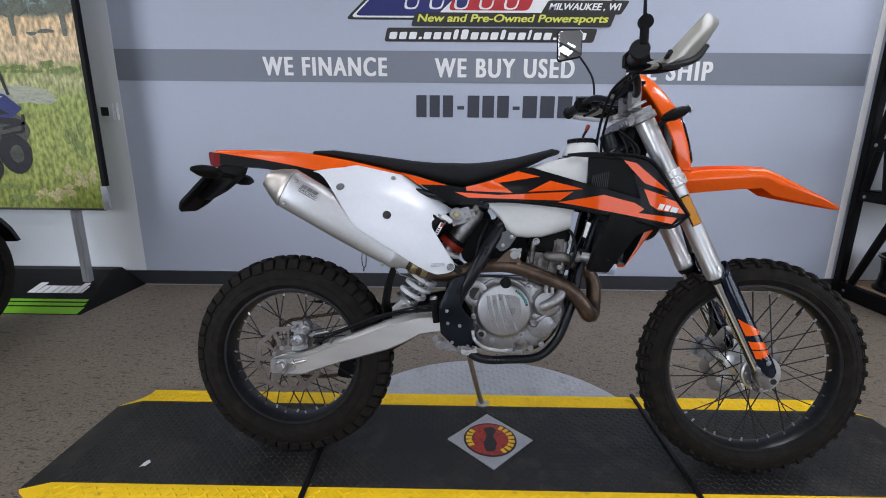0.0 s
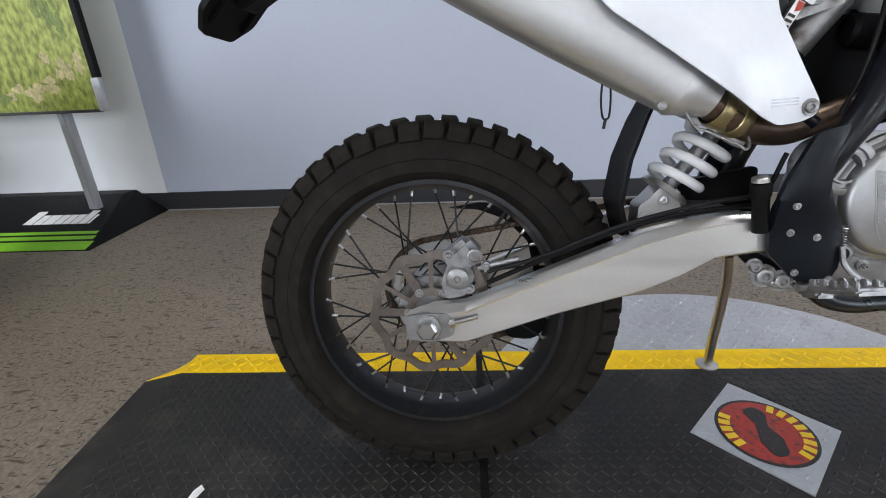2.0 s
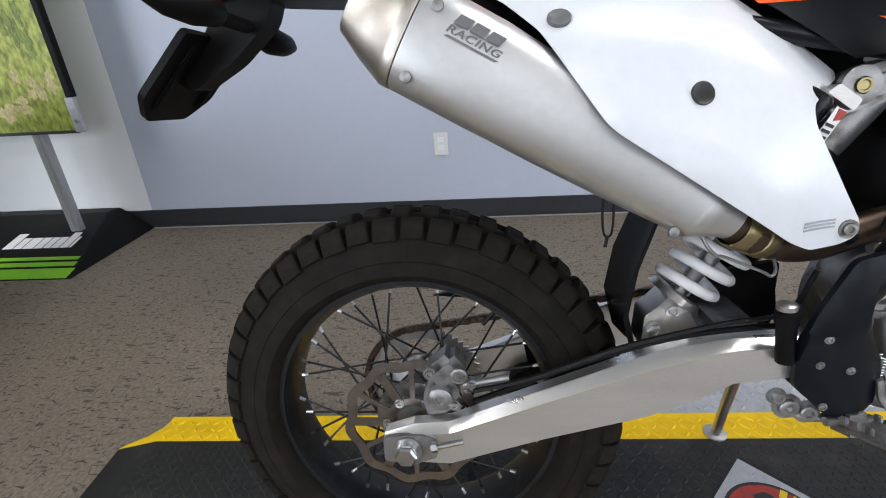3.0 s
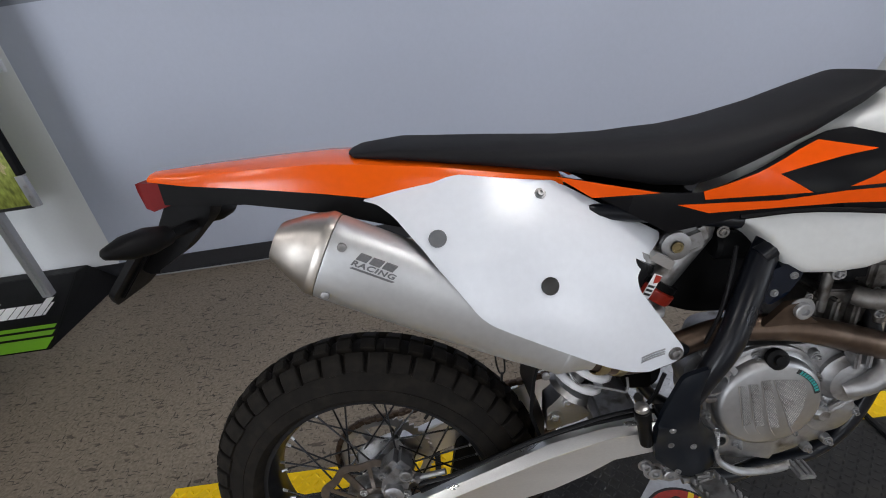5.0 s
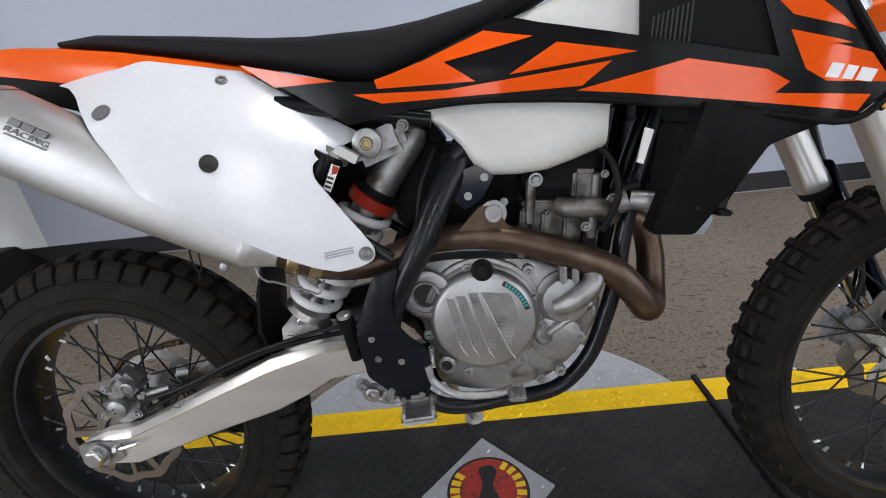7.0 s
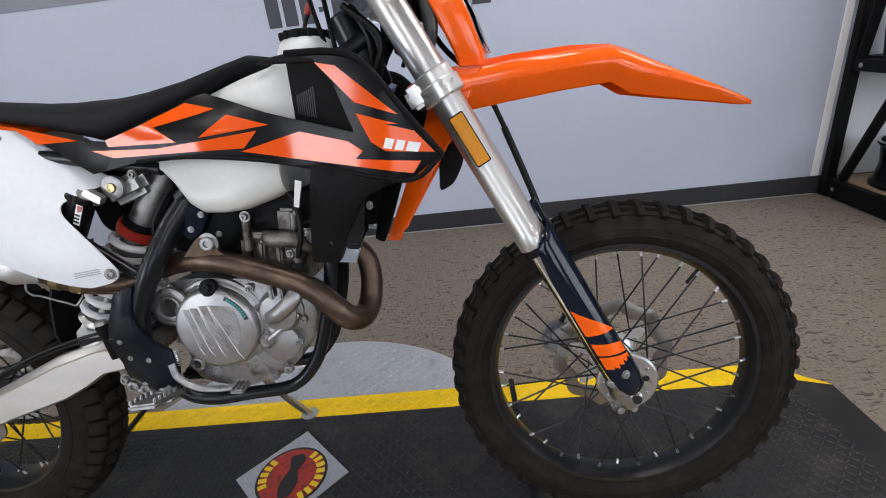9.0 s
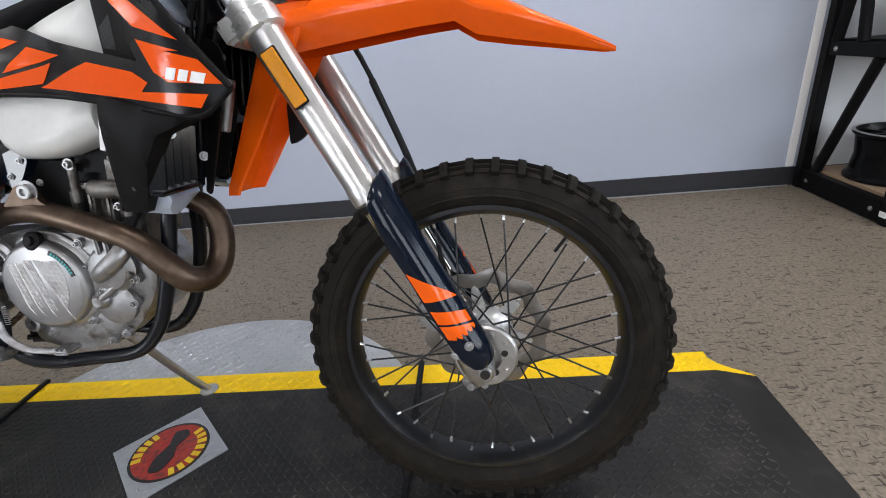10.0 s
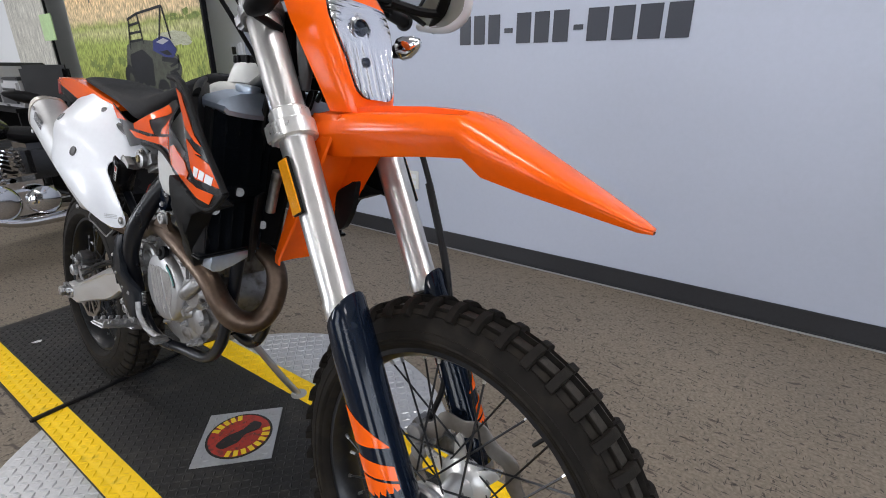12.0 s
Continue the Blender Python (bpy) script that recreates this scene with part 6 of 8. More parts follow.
part("radiator_shield", skin(rounded([(1.026, 0.680), (1.048, 0.677), (1.074, 0.732), (1.093, 0.779), (1.105, 0.812), (1.064, 0.812), (1.040, 0.740)], 0.004, 2), lambda x, z: -0.058 - (x - 1.012 - 0.3 * (z - 0.677)), 0.006, 0.02), BLACK, bike, "black radiator air shield")
part("coolant_pipe", rod((1.102, -0.063, 0.855), (1.076, -0.063, 0.776), 0.0095, 16, 0.002), CAST, bike, "bare aluminium pipe")
part("radiator_shield", add_skin(bmesh.new(), rounded([(0.985, 0.700), (1.046, 0.700), (1.090, 0.810), (1.078, 0.915), (1.020, 0.945), (0.985, 0.850)], 0.01, 3), flat(-0.036), 0.006, cell=9), BLACK, bike)
lab = skin([(0.911, 0.764), (0.919, 0.761), (0.932, 0.804), (0.921, 0.808)], flat(-0.140), 0.004, 9)
part("hose_label", lab, WHITEINK, bike)

PANEL = [(0.090, 0.944), (0.150, 0.953), (0.201, 0.958), (0.222, 0.967), (0.353, 0.940), (0.372, 0.937), (0.528, 0.834), (0.526, 0.826), (0.492, 0.812), (0.470, 0.800), (0.472, 0.780), (0.542, 0.670), (0.541, 0.654), (0.522, 0.644), (0.488, 0.640), (0.458, 0.653), (0.257, 0.780), (0.243, 0.793), (0.178, 0.885), (0.140, 0.922), (0.115, 0.938)]
for s in (1, -1):
    b = skin(rounded(PANEL, 0.008, 3), panel_y, 0.004, 0.02, edge=0.001)
    pn = part("side_panel", b if s == 1 else mirrored(b), WHITE, bike, "blank white plastic number panel")
    def out(x, z, q=0.0):
        """A point on the panel and its outward direction."""
        h = 0.012
        n = Vector(((panel_y(x + h, z) - panel_y(x - h, z)) / (2 * h), -1.0, (panel_y(x, z + h) - panel_y(x, z - h)) / (2 * h))).normalized()
        return Vector((x, panel_y(x, z), z)) + n * q, n

    # the forward hole is a black disc standing for its shaded inside
    for x, z, r in ((0.199, 0.896, 0.0125), (0.342, 0.816, 0.0125)):
        p, n = out(x, z, -0.002)
        hole = lathe([(0, 0), (0, r), (0.0042, r), (0.0046, r * 0.9), (0.0040, r * 0.8), (0.0036, 0)], p, p + n, 24)
        part("grommet", hole if s == 1 else mirrored(hole), GROMMET if x < 0.3 else DECALBLACK, pn)
    for x, z, r in ((0.529, 0.663, 0.0075), (0.348, 0.925, 0.0055)):
        p, n = out(x, z, 0.0)
        pb = bolt(p, r, 0.005, d=n, n=16)
        part("panel_bolt", pb if s == 1 else mirrored(pb), CAST, pn)
    for k in range(3):
        b = skin([(0.472, 0.664 + 0.004 * k), (0.512, 0.666 + 0.004 * k), (0.512, 0.668 + 0.004 * k), (0.472, 0.666 + 0.004 * k)], panel_y, 0.0008, 0.015, off=0.0016)
        part("print_bar", b if s == 1 else mirrored(b), GREYMETAL, pn)

# tail
tl = bmesh.new()
TS = [(-0.250, 1.003, 1.011, 0.030), (-0.18, 0.993, 1.011, 0.052), (-0.07, 0.978, 1.009, 0.068), (0.03, 0.961, 1.006, 0.078), (0.10, 0.947, 0.998, 0.084), (0.20, 0.940, 0.982, 0.088), (0.30, 0.930, 0.961, 0.088), (0.385, 0.922, 0.941, 0.080)]
add_loft(tl, [[(x, -w, z0), (x, -w * 0.99, z0 + (z1 - z0) * 0.45), (x, -w * 0.93, z1 - 0.003), (x, -w * 0.6, z1 + 0.001), (x, 0, z1 + 0.003), (x, w * 0.6, z1 + 0.001), (x, w * 0.93, z1 - 0.003), (x, w * 0.99, z0 + (z1 - z0) * 0.45), (x, w, z0), (x, w * 0.85, z0 + 0.004), (x, 0, z1 - 0.006), (x, -w * 0.85, z0 + 0.004)] for x, z0, z1, w in TS])
part("rear_fender", lean(tl), ORANGE, bike, "glossy orange rear fender", smooth=50)
un = bmesh.new()
US = [(-0.245, 0.965, 1.001, 0.030), (-0.16, 0.958, 0.992, 0.048), (-0.09, 0.955, 0.981, 0.062), (0.0, 0.938, 0.966, 0.074), (0.06, 0.922, 0.953, 0.078), (0.12, 0.900, 0.946, 0.074), (0.22, 0.860, 0.935, 0.055)]
add_loft(un, [[(x, -w, z0), (x, -w, z1), (x, w, z1), (x, w, z0)] for x, z0, z1, w in US])
part("under_tail", lean(un), BLACK, bike, "black under-tail tray")
tlamp = bmesh.new()
add_loft(tlamp, [[(x, -w, z0), (x, -w, z1), (x, w, z1), (x, w, z0)] for x, z0, z1, w in ((-0.272, 0.990, 1.002, 0.028), (-0.264, 0.962, 1.004, 0.032), (-0.252, 0.956, 1.002, 0.034), (-0.225, 0.962, 1.000, 0.032))])
part("tail_lamp", lean(tlamp), REDLENS, bike, "red tail lamp", smooth=0)
ph = bmesh.new()
add_skin(ph, rounded([(-0.160, 0.970), (-0.175, 0.930), (-0.235, 0.880), (-0.300, 0.845), (-0.320, 0.860), (-0.275, 0.910), (-0.235, 0.970)], 0.012, 3), flat(-0.022), 0.044, cell=9)
part("plate_bracket", lean(ph), BLACK, bike)
pl = bmesh.new()
pm = Matrix.Translation((-0.314, 0, 0.864)) @ Matrix.Rotation(radians(44), 4, "Y")
add_loft(pl, [[pm @ Vector((q, a, b)) for a, b in rounded([(-0.078, 0.076), (0.078, 0.076), (0.080, -0.035), (0.045, -0.074), (-0.045, -0.074), (-0.080, -0.035)], 0.008, 2)] for q in (-0.006, 0.004)])
for yy in (-0.05, 0.05):
    add_box(pl, 0.003, 0.010, yy - 0.004, yy + 0.004, -0.05, 0.06, bevel=0.002, m=pm)
part("plate_holder", lean(pl), BLACK, bike, "empty black licence plate holder")
for s in (-1, 1):
    ind = lathe([(0, 0.008), (0.010, 0.019), (0.040, 0.025), (0.075, 0.022), (0.105, 0.010), (0.112, 0.0)], (-0.204, -0.064, 0.931) if s < 0 else (-0.220, 0.062, 0.922), (-0.238, -0.174, 0.942) if s < 0 else (-0.212, 0.175, 0.916), 18, squash=0.8)
    ino = part("rear_indicator", ind, BLACK, bike, "black rear turn indicator")
    part("stalk", rod((-0.20, 0.010 * s, 0.926), (-0.209, 0.080 * s, 0.930), 0.009, 10), BLACK, ino)
mud = bmesh.new()
add_loft(mud, [[(x, -w, z), (x + 0.006, -w, z + 0.002), (x + 0.018, 0, z + 0.004), (x + 0.006, w, z + 0.002), (x, w, z), (x + 0.012, 0, z)] for x, z, w in ((0.36, 0.70, 0.045), (0.338, 0.65, 0.055), (0.318, 0.59, 0.06), (0.308, 0.52, 0.062), (0.325, 0.455, 0.06))])
part("inner_mudguard", mud, BLACK, bike, "black rubber inner mudguard")

# fork
def fx(z):
    """Where the fork leg's axis stands at a height."""
    return 1.312 + (0.66 - z) * 0.515


FU = Vector((fx(1) - fx(0), 0, 1.0)).normalized()
FN = Vector((FU.z, 0, -FU.x))          # ahead of the leg


def leg(z, y):
    return Vector((fx(z), y + 0.0215 * z, z))


for s in (1, -1):
    y = -0.102 * s
    o = bmesh.new()
    add_lathe(o, [(0, 0.024), (0.004, 0.0285), (0.03, 0.0290), (0.034, 0.0270), (0.27, 0.0275), (0.30, 0.0280), (0.54, 0.0280), (0.545, 0.026), (0.545, 0)], leg(0.648, y), leg(1.2, y), 28)
    part("fork_tube", o, FORK, bike, "satin aluminium fork tube")
    part("fork_seal", lathe([(0, 0.0225), (0, 0.026), (0.008, 0.0275), (0.012, 0.0275), (0.012, 0.0225)], leg(0.637, y), leg(1.2, y), 24), HOSE, bike)
    part("fork_slider", rod(leg(0.36, y), leg(0.66, y), 0.0215, 24), CHROME, bike, "chromed fork slider")
    # axle foot
    ft = bmesh.new()
    add_lathe(ft, [(0, 0.0), (0, 0.022), (0.02, 0.027), (0.06, 0.025), (0.07, 0.0)], leg(0.325, y), leg(0.60, y), 20)
    hub_at = Vector((FA[0] - 0.010, y + 0.0215 * FA[2], FA[2] - 0.004))
    add_lathe(ft, [(0, 0.012), (0, 0.021), (0.003, 0.025), (0.036, 0.027), (0.040, 0.022), (0.040, 0.012)], hub_at + Vector((0, -0.018, 0)), hub_at + Vector((0, 1, 0)), 32)
    add_box(ft, -0.038, 0.004, -0.014, 0.014, -0.030, 0.000, bevel=0.008, m=Matrix.Translation(hub_at) @ Matrix.Rotation(radians(-23), 4, "Y"))
    part("fork_foot", ft, CAST, bike, "cast fork foot")
    fb = bmesh.new()
    for dx, dz in ((-0.012, -0.026), (0.012, -0.022)):
        add_bolt(fb, (FA[0] - 0.014 + dx, y + 0.0075 - 0.017 * s, FA[2] - 0.004 + dz), 0.0045, 0.005, d=(0, -s, 0), n=16)
    pieces("foot_bolt", fb, BOLT, bike)
    # guard that wraps the front of the slider
    g = bmesh.new()
    rings = []
    for z, r, up in ((0.668, 0.031, 0.80), (0.662, 0.034, 0.88), (0.648, 0.036, 0.95), (0.60, 0.037, 1.05), (0.52, 0.036, 1.1), (0.44, 0.036, 1.15), (0.405, 0.038, 1.1), (0.378, 0.038, 1.0), (0.360, 0.035, 0.85), (0.352, 0.029, 0.65)):
        c = leg(z, y) + FN * (0.006 + 0.25 * max(0, z - 0.645))
        ring = []
        n = 12
        for k in range(n + 1):
            a = (-1 + 2 * k / n) * up * 1.55 - (0.35 * s)
            ring.append(c + (FN * math.cos(a) + Vector((0, 1, 0)) * math.sin(a)) * r + FU * (0.9 * max(0, z - 0.645) * (math.cos(a) - 0.35)))
        for k in range(n, -1, -1):
            a = (-1 + 2 * k / n) * up * 1.55 - (0.35 * s)
            ring.append(c + (FN * math.cos(a) + Vector((0, 1, 0)) * math.sin(a)) * (r - 0.003) + FU * (0.9 * max(0, z - 0.645) * (math.cos(a) - 0.35)))
        rings.append(ring)
    add_loft(g, rings)
    gd = part("fork_guard", g, GUARD, bike, "black plastic fork guard tinted sky blue, with orange marks")

    def wrap(z, a, r):
        return leg(z, y) + FN * 0.006 + (FN * math.cos(a) + Vector((0, 1, 0)) * math.sin(a)) * r

    for quad in (((0.536, 0.488), (0.468, 0.482)), ((0.471, 0.448), (0.464, 0.445)), ((0.444, 0.420), (0.441, 0.417))):
        b = bmesh.new()
        rings = []
        n = 10
        for k in range(n + 1):
            f = k / n
            a = -s * (1.95 - (1.55 if s == 1 else 2.2) * f)
            zt, zb = quad[0][0] + (quad[1][0] - quad[0][0]) * f - (0.02 * f), quad[0][1] + (quad[1][1] - quad[0][1]) * f - 0.02 * f
            if quad[0][0] > 0.5:
                zt, zb = 0.537 - 0.066 * f, 0.487 - 0.018 * f
            rings.append([wrap(zt, a, 0.0372), wrap(zb, a, 0.0372), wrap(zb, a, 0.0362), wrap(zt, a, 0.0362)])
        add_loft(b, rings)
        part("graphic", b, ORANGE, gd)
    gbm = bmesh.new()
    add_bolt(gbm, wrap(0.398, -s * 1.25, 0.038), 0.0055, 0.004, d=(0.3, -s, 0), n=16)
    add_bolt(gbm, wrap(0.392, -s * 2.1, 0.036), 0.0055, 0.004, d=(-0.3, -s, 0), n=16)
    pieces("guard_bolt", gbm, BOLT, gd)
    rf_ = bmesh.new()
    m = Matrix.Translation(leg(0.845, y - 0.0325 * s)) @ Matrix.Rotation(math.atan(-0.515), 4, "Y")
    add_box(rf_, -0.0132, 0.0132, -0.003, 0.003, -0.0465, 0.0465, bevel=0.0015, m=m)
    rl = part("reflector", rf_, BLACK, bike, "amber side reflector on the fork")
    part("reflector_lens", box(-0.0115, 0.0115, -0.002 - 0.003 * s, 0.002 - 0.003 * s, -0.044, 0.044, bevel=0.001, m=m), AMBER, rl, "amber lens")

ca = bmesh.new()
add_rod(ca, (FA[0], -0.122, FA[2]), (FA[0], 0.122, FA[2]), 0.012, 20, 0.002)
part("front_axle", ca, STEEL, bike)
# black disc for the shade in the hollow axle
part("bore_shade_disc", lathe([(0, 0), (0, 0.0085), (0.002, 0.0085), (0.002, 0)], (FA[0], -0.1225, FA[2]), (FA[0], -1, FA[2]), 20), DECALBLACK, bike)
fc = bmesh.new()
add_box(fc, -0.030, 0.030, 0.050, 0.100, -0.035, 0.035, bevel=0.012, m=Matrix.Translation((1.375, 0, 0.385)) @ Matrix.Rotation(radians(30), 4, "Y"))
add_lathe(fc, [(0, 0.016), (0.008, 0.016), (0.010, 0.0)], (1.372, 0.050, 0.400), (1.372, -1, 0.400), 20)
add_lathe(fc, [(0, 0.016), (0.008, 0.016), (0.010, 0.0)], (1.385, 0.050, 0.365), (1.385, -1, 0.365), 20)
add_box(fc, 1.38, 1.46, 0.085, 0.100, 0.355, 0.400, bevel=0.006)
part("front_caliper", fc, CAST, bike, "cast front brake caliper")
part("brake_line", tube([(1.12, 0.06, 1.12), (1.17, 0.085, 1.02), (1.255, 0.135, 0.92), (1.335, 0.140, 0.715), (1.375, 0.120, 0.60), (1.40, 0.085, 0.50), (1.390, 0.075, 0.44), (1.375, 0.08, 0.41)], 0.0055, 8), HOSE, bike, "black front brake hose")
part("line_guard", tube([(1.285, 0.140, 0.85), (1.335, 0.142, 0.715), (1.360, 0.135, 0.64)], 0.0075, 8), HOSE, bike)

# triple clamps
for z, r0, ln, nm in ((0.938, 0.0375, 0.050, "lower_clamp"), (1.118, 0.0365, 0.036, "upper_clamp")):
    tc_ = bmesh.new()
    for y in (-0.102, 0.102):
        add_lathe(tc_, [(0, 0.028), (0, r0 - 0.003), (0.003, r0), (ln * 0.55, r0), (ln * 0.6, r0 - 0.004), (ln - 0.003, r0 - 0.004), (ln, r0 - 0.007), (ln, 0.028)], leg(z - ln / 2, y), leg(z + 1, y), 28)
        add_box(tc_, -0.055, -0.020, -0.020, 0.020, -ln * 0.38, ln * 0.38, bevel=0.006, m=Matrix.Translation(leg(z, y)) @ Matrix.Rotation(math.atan(-0.515), 4, "Y"))
    add_box(tc_, -0.060, 0.004, -0.095, 0.095, -ln * 0.35, ln * 0.35, bevel=0.008, m=Matrix.Translation(leg(z, 0)) @ Matrix.Rotation(math.atan(-0.515), 4, "Y"))
    part(nm, tc_, CAST if nm == "upper_clamp" else CARRIER, bike, "bare aluminium triple clamp")
tops = bmesh.new()
for y in (-0.102, 0.102):
    add_lathe(tops, [(0, 0.026), (0.006, 0.026), (0.008, 0.020), (0.008, 0.010), (0.012, 0.009), (0.012, 0)], leg(1.143, y), leg(2, y), 24)
pieces("fork_cap", tops, ALU, bike)

# front fender
ff = bmesh.new()
FS = [(1.110, 0.925, 0.945, 0.050), (1.150, 0.898, 0.964, 0.064), (1.210, 0.894, 0.973, 0.070), (1.300, 0.904, 0.981, 0.072), (1.400, 0.914, 0.984, 0.070), (1.466, 0.918, 0.980, 0.068), (1.500, 0.896, 0.968, 0.066), (1.560, 0.884, 0.938, 0.060), (1.650, 0.868, 0.895, 0.042), (1.706, 0.857, 0.868, 0.020), (1.722, 0.856, 0.860, 0.007)]
rings = []
for x, z0, z1, w in FS:
    h = z1 - z0
    sp = 0.24 * ease((x - 1.14) / 0.08) * (1 - ease((x - 1.40) / 0.09))          # step up to the raised spine
    ck = 0.12 * ease((x - 1.50) / 0.12)
    out = [(-0.66, 0.0), (-0.83, 0.22), (-0.985, 0.40 + ck), (-1.0, 0.43 + ck), (-0.995, 0.52 + ck), (-0.975, 0.66 + 0.6 * ck), (-0.90, 0.78 + 0.3 * ck), (-0.78, 0.87 - 0.2 * sp), (-0.62 + 0.33 * sp, 0.925 - sp), (-0.54 + 0.16 * sp, 0.945 - 0.9 * sp), (-0.46 - 0.42 * sp, 0.965), (-0.3, 0.985), (0, 1.0)]
    ring = [(x, w * a, z0 + h * b) for a, b in out] + [(x, -w * a, z0 + h * b) for a, b in out[-2::-1]]
    ring += [(x, -w * a * 0.93, z0 + h * b - 0.0035) for a, b in out] + [(x, w * a * 0.93, z0 + h * b - 0.0035) for a, b in out[-2::-1]]
    rings.append(ring)
add_loft(ff, [[(p[0], p[1] + 0.0215 * p[2] + 0.012 * max(0, p[0] - 1.2), p[2]) for p in r] for r in rings])
fend = part("front_fender", ff, ORANGE, bike, "glossy orange high front fender", smooth=35)
fr = bmesh.new()
BS = [(1.165, 0.960, 0.066), (1.138, 0.880, 0.066), (1.098, 0.790, 0.062), (1.062, 0.712, 0.058), (1.046, 0.680, 0.055), (1.040, 0.664, 0.050)]
rings = []
for x, z, w in BS:
    pts = [(x + 0.075 * (z - 0.55) / 0.4, -w * 1.02), (x + 0.02, -w * 0.99), (x, -w * 0.86), (x - 0.004, 0), (x, w * 0.86), (x + 0.02, w * 0.99), (x + 0.075 * (z - 0.55) / 0.4, w * 1.02)]
    inner = [(px + 0.004, py * 0.95) for px, py in pts[::-1]]
    rings.append([(px, py, z) for px, py in pts + inner])
add_loft(fr, rings)
part("fender_tail", lean(fr), ORANGE, fend, "orange fender rear flap", smooth=35)
flap = add_skin(bmesh.new(), rounded([(1.15, 0.82), (1.205, 0.85), (1.195, 0.79), (1.175, 0.755), (1.145, 0.74)], 0.01, 2), flat(0.03), 0.012, cell=9)
part("hose_shield", flap, BLACK, bike)

# headlight mask
mk = bmesh.new()
MS = [(0.965, 1.258, 0.052, 0.038), (0.988, 1.256, 0.062, 0.042), (1.045, 1.238, 0.080, 0.048), (1.100, 1.216, 0.090, 0.056), (1.150, 1.192, 0.090, 0.062), (1.190, 1.164, 0.078, 0.058), (1.228, 1.134, 0.056, 0.046), (1.248, 1.114, 0.036, 0.03)]


def mask_ring(z, x, w, d, back=0.0):
    pts = []
    for k in range(17):
        t = -1 + 2 * k / 16
        pts.append((x - back - d * abs(t) ** 9 - 0.01 * abs(t), (w + 0.007) * t, z))
    return pts


rings = []
for z, x, w, d in MS:
    front = mask_ring(z, x, w, d)
    rings.append(front + [(px - 0.004, py * 0.96, pz) for px, py, pz in front[::-1]])
add_loft(mk, rings)
mask = part("headlight_mask", lean(mk), ORANGE, bike, "orange headlight mask", smooth=35)


def mask_x(y, z):
    zs = [q[0] for q in MS]
    x, w, d = (float(np.interp(z, zs, [q[j] for q in MS])) for j in (1, 2, 3))
    t = min(1.0, abs(y) / (w + 0.007))
    return x - d * t ** 9 - 0.01 * t


def face_plate(poly, off, thick, cell=0.02):
    """A plate on the mask's front, outlined in y and z."""
    b = skin(poly, lambda a, z: -mask_x(a, z), thick, cell, off=off)
    for v in b.verts:
        v.co = (-v.co.y, v.co.x, v.co.z)
    return lean(b)


LP = rounded([(-0.062, 1.142), (0.062, 1.142), (0.066, 1.110), (0.040, 1.000), (0.026, 0.988), (-0.026, 0.988), (-0.040, 1.000), (-0.066, 1.110)], 0.010, 3)
lamp = part("headlight", face_plate(LP, 0.0012, 0.004), LAMPCHROME, bike, "clear headlight in the orange mask")


def bowl(a, z):
    """A shallow bowl with upright flutes below and level ribs above."""
    w = float(np.interp(z, [0.988, 1.0, 1.11, 1.142], [0.030, 0.042, 0.066, 0.062]))
    dip = 0.0060 * min(1.0, (a / w) ** 2 + ((z - 1.062) / 0.085) ** 2)
    wave = 0.0009 * math.sin(a * math.tau / 0.014) * (1 - ease((z - 1.06) / 0.03)) + 0.0010 * math.sin(z * math.tau / 0.011) * ease((z - 1.085) / 0.02)
    return 0.0016 + dip + wave


dish = skin(LP, lambda a, z: -mask_x(a, z) - bowl(a, z), 0.001, 0.0035)
for v in dish.verts:
    v.co = (-v.co.y, v.co.x, v.co.z)
part("reflector_bowl", lean(dish), LAMPCHROME, lamp, "fluted chrome reflector", smooth=60)
part("bulb_ring", lean(lathe([(0, 0.017), (0, 0.023), (0.004, 0.021), (0.005, 0.017)], (mask_x(0, 1.096) + 0.001, -0.012, 1.096), (3, -0.012, 1.096), 28)), CHROME, lamp)
for zc, r in ((1.096, 0.017), (1.045, 0.009)):
    part("lamp_bulb", lean(lathe([(0, r), (0.004, r), (0.008, r * 0.6), (0.008, 0)], (mask_x(0, zc) - 0.003, -0.012, zc), (3, -0.012, zc), 24)), GUARD, lamp)
# red patches paint the orange mask's reflection onto the chrome
for poly in ([(-0.050, 1.128), (-0.020, 1.128), (-0.012, 1.112), (-0.046, 1.112)], [(0.012, 1.128), (0.048, 1.128), (0.044, 1.115), (0.018, 1.112)]):
    part("reflection_patch", face_plate(poly, 0.003, 0.001), REDLENS, lamp)
lens = part("lens", face_plate(LP, 0.0085, 0.001), LENS, lamp, "clear lens")
lens.visible_shadow = False
part("lens_rim", face_plate([(-0.070, 1.148), (0.070, 1.148), (0.072, 1.142), (-0.072, 1.142)], 0.003, 0.005), ORANGE, lamp)
bk = bmesh.new()
add_box(bk, 1.075, 1.135, -0.045, 0.075, 1.00, 1.14, bevel=0.02)
part("headlight_back", bk, BLACK, bike)
lb2 = bmesh.new()
add_tube(lb2, [(1.150, -0.050, 1.105, 0.008), (1.160, -0.054, 1.07, 0.012), (1.165, -0.054, 1.03, 0.012), (1.160, -0.050, 0.995, 0.008)], 0.014, 10)
part("lamp_socket", lb2, DARKGREY, bike)
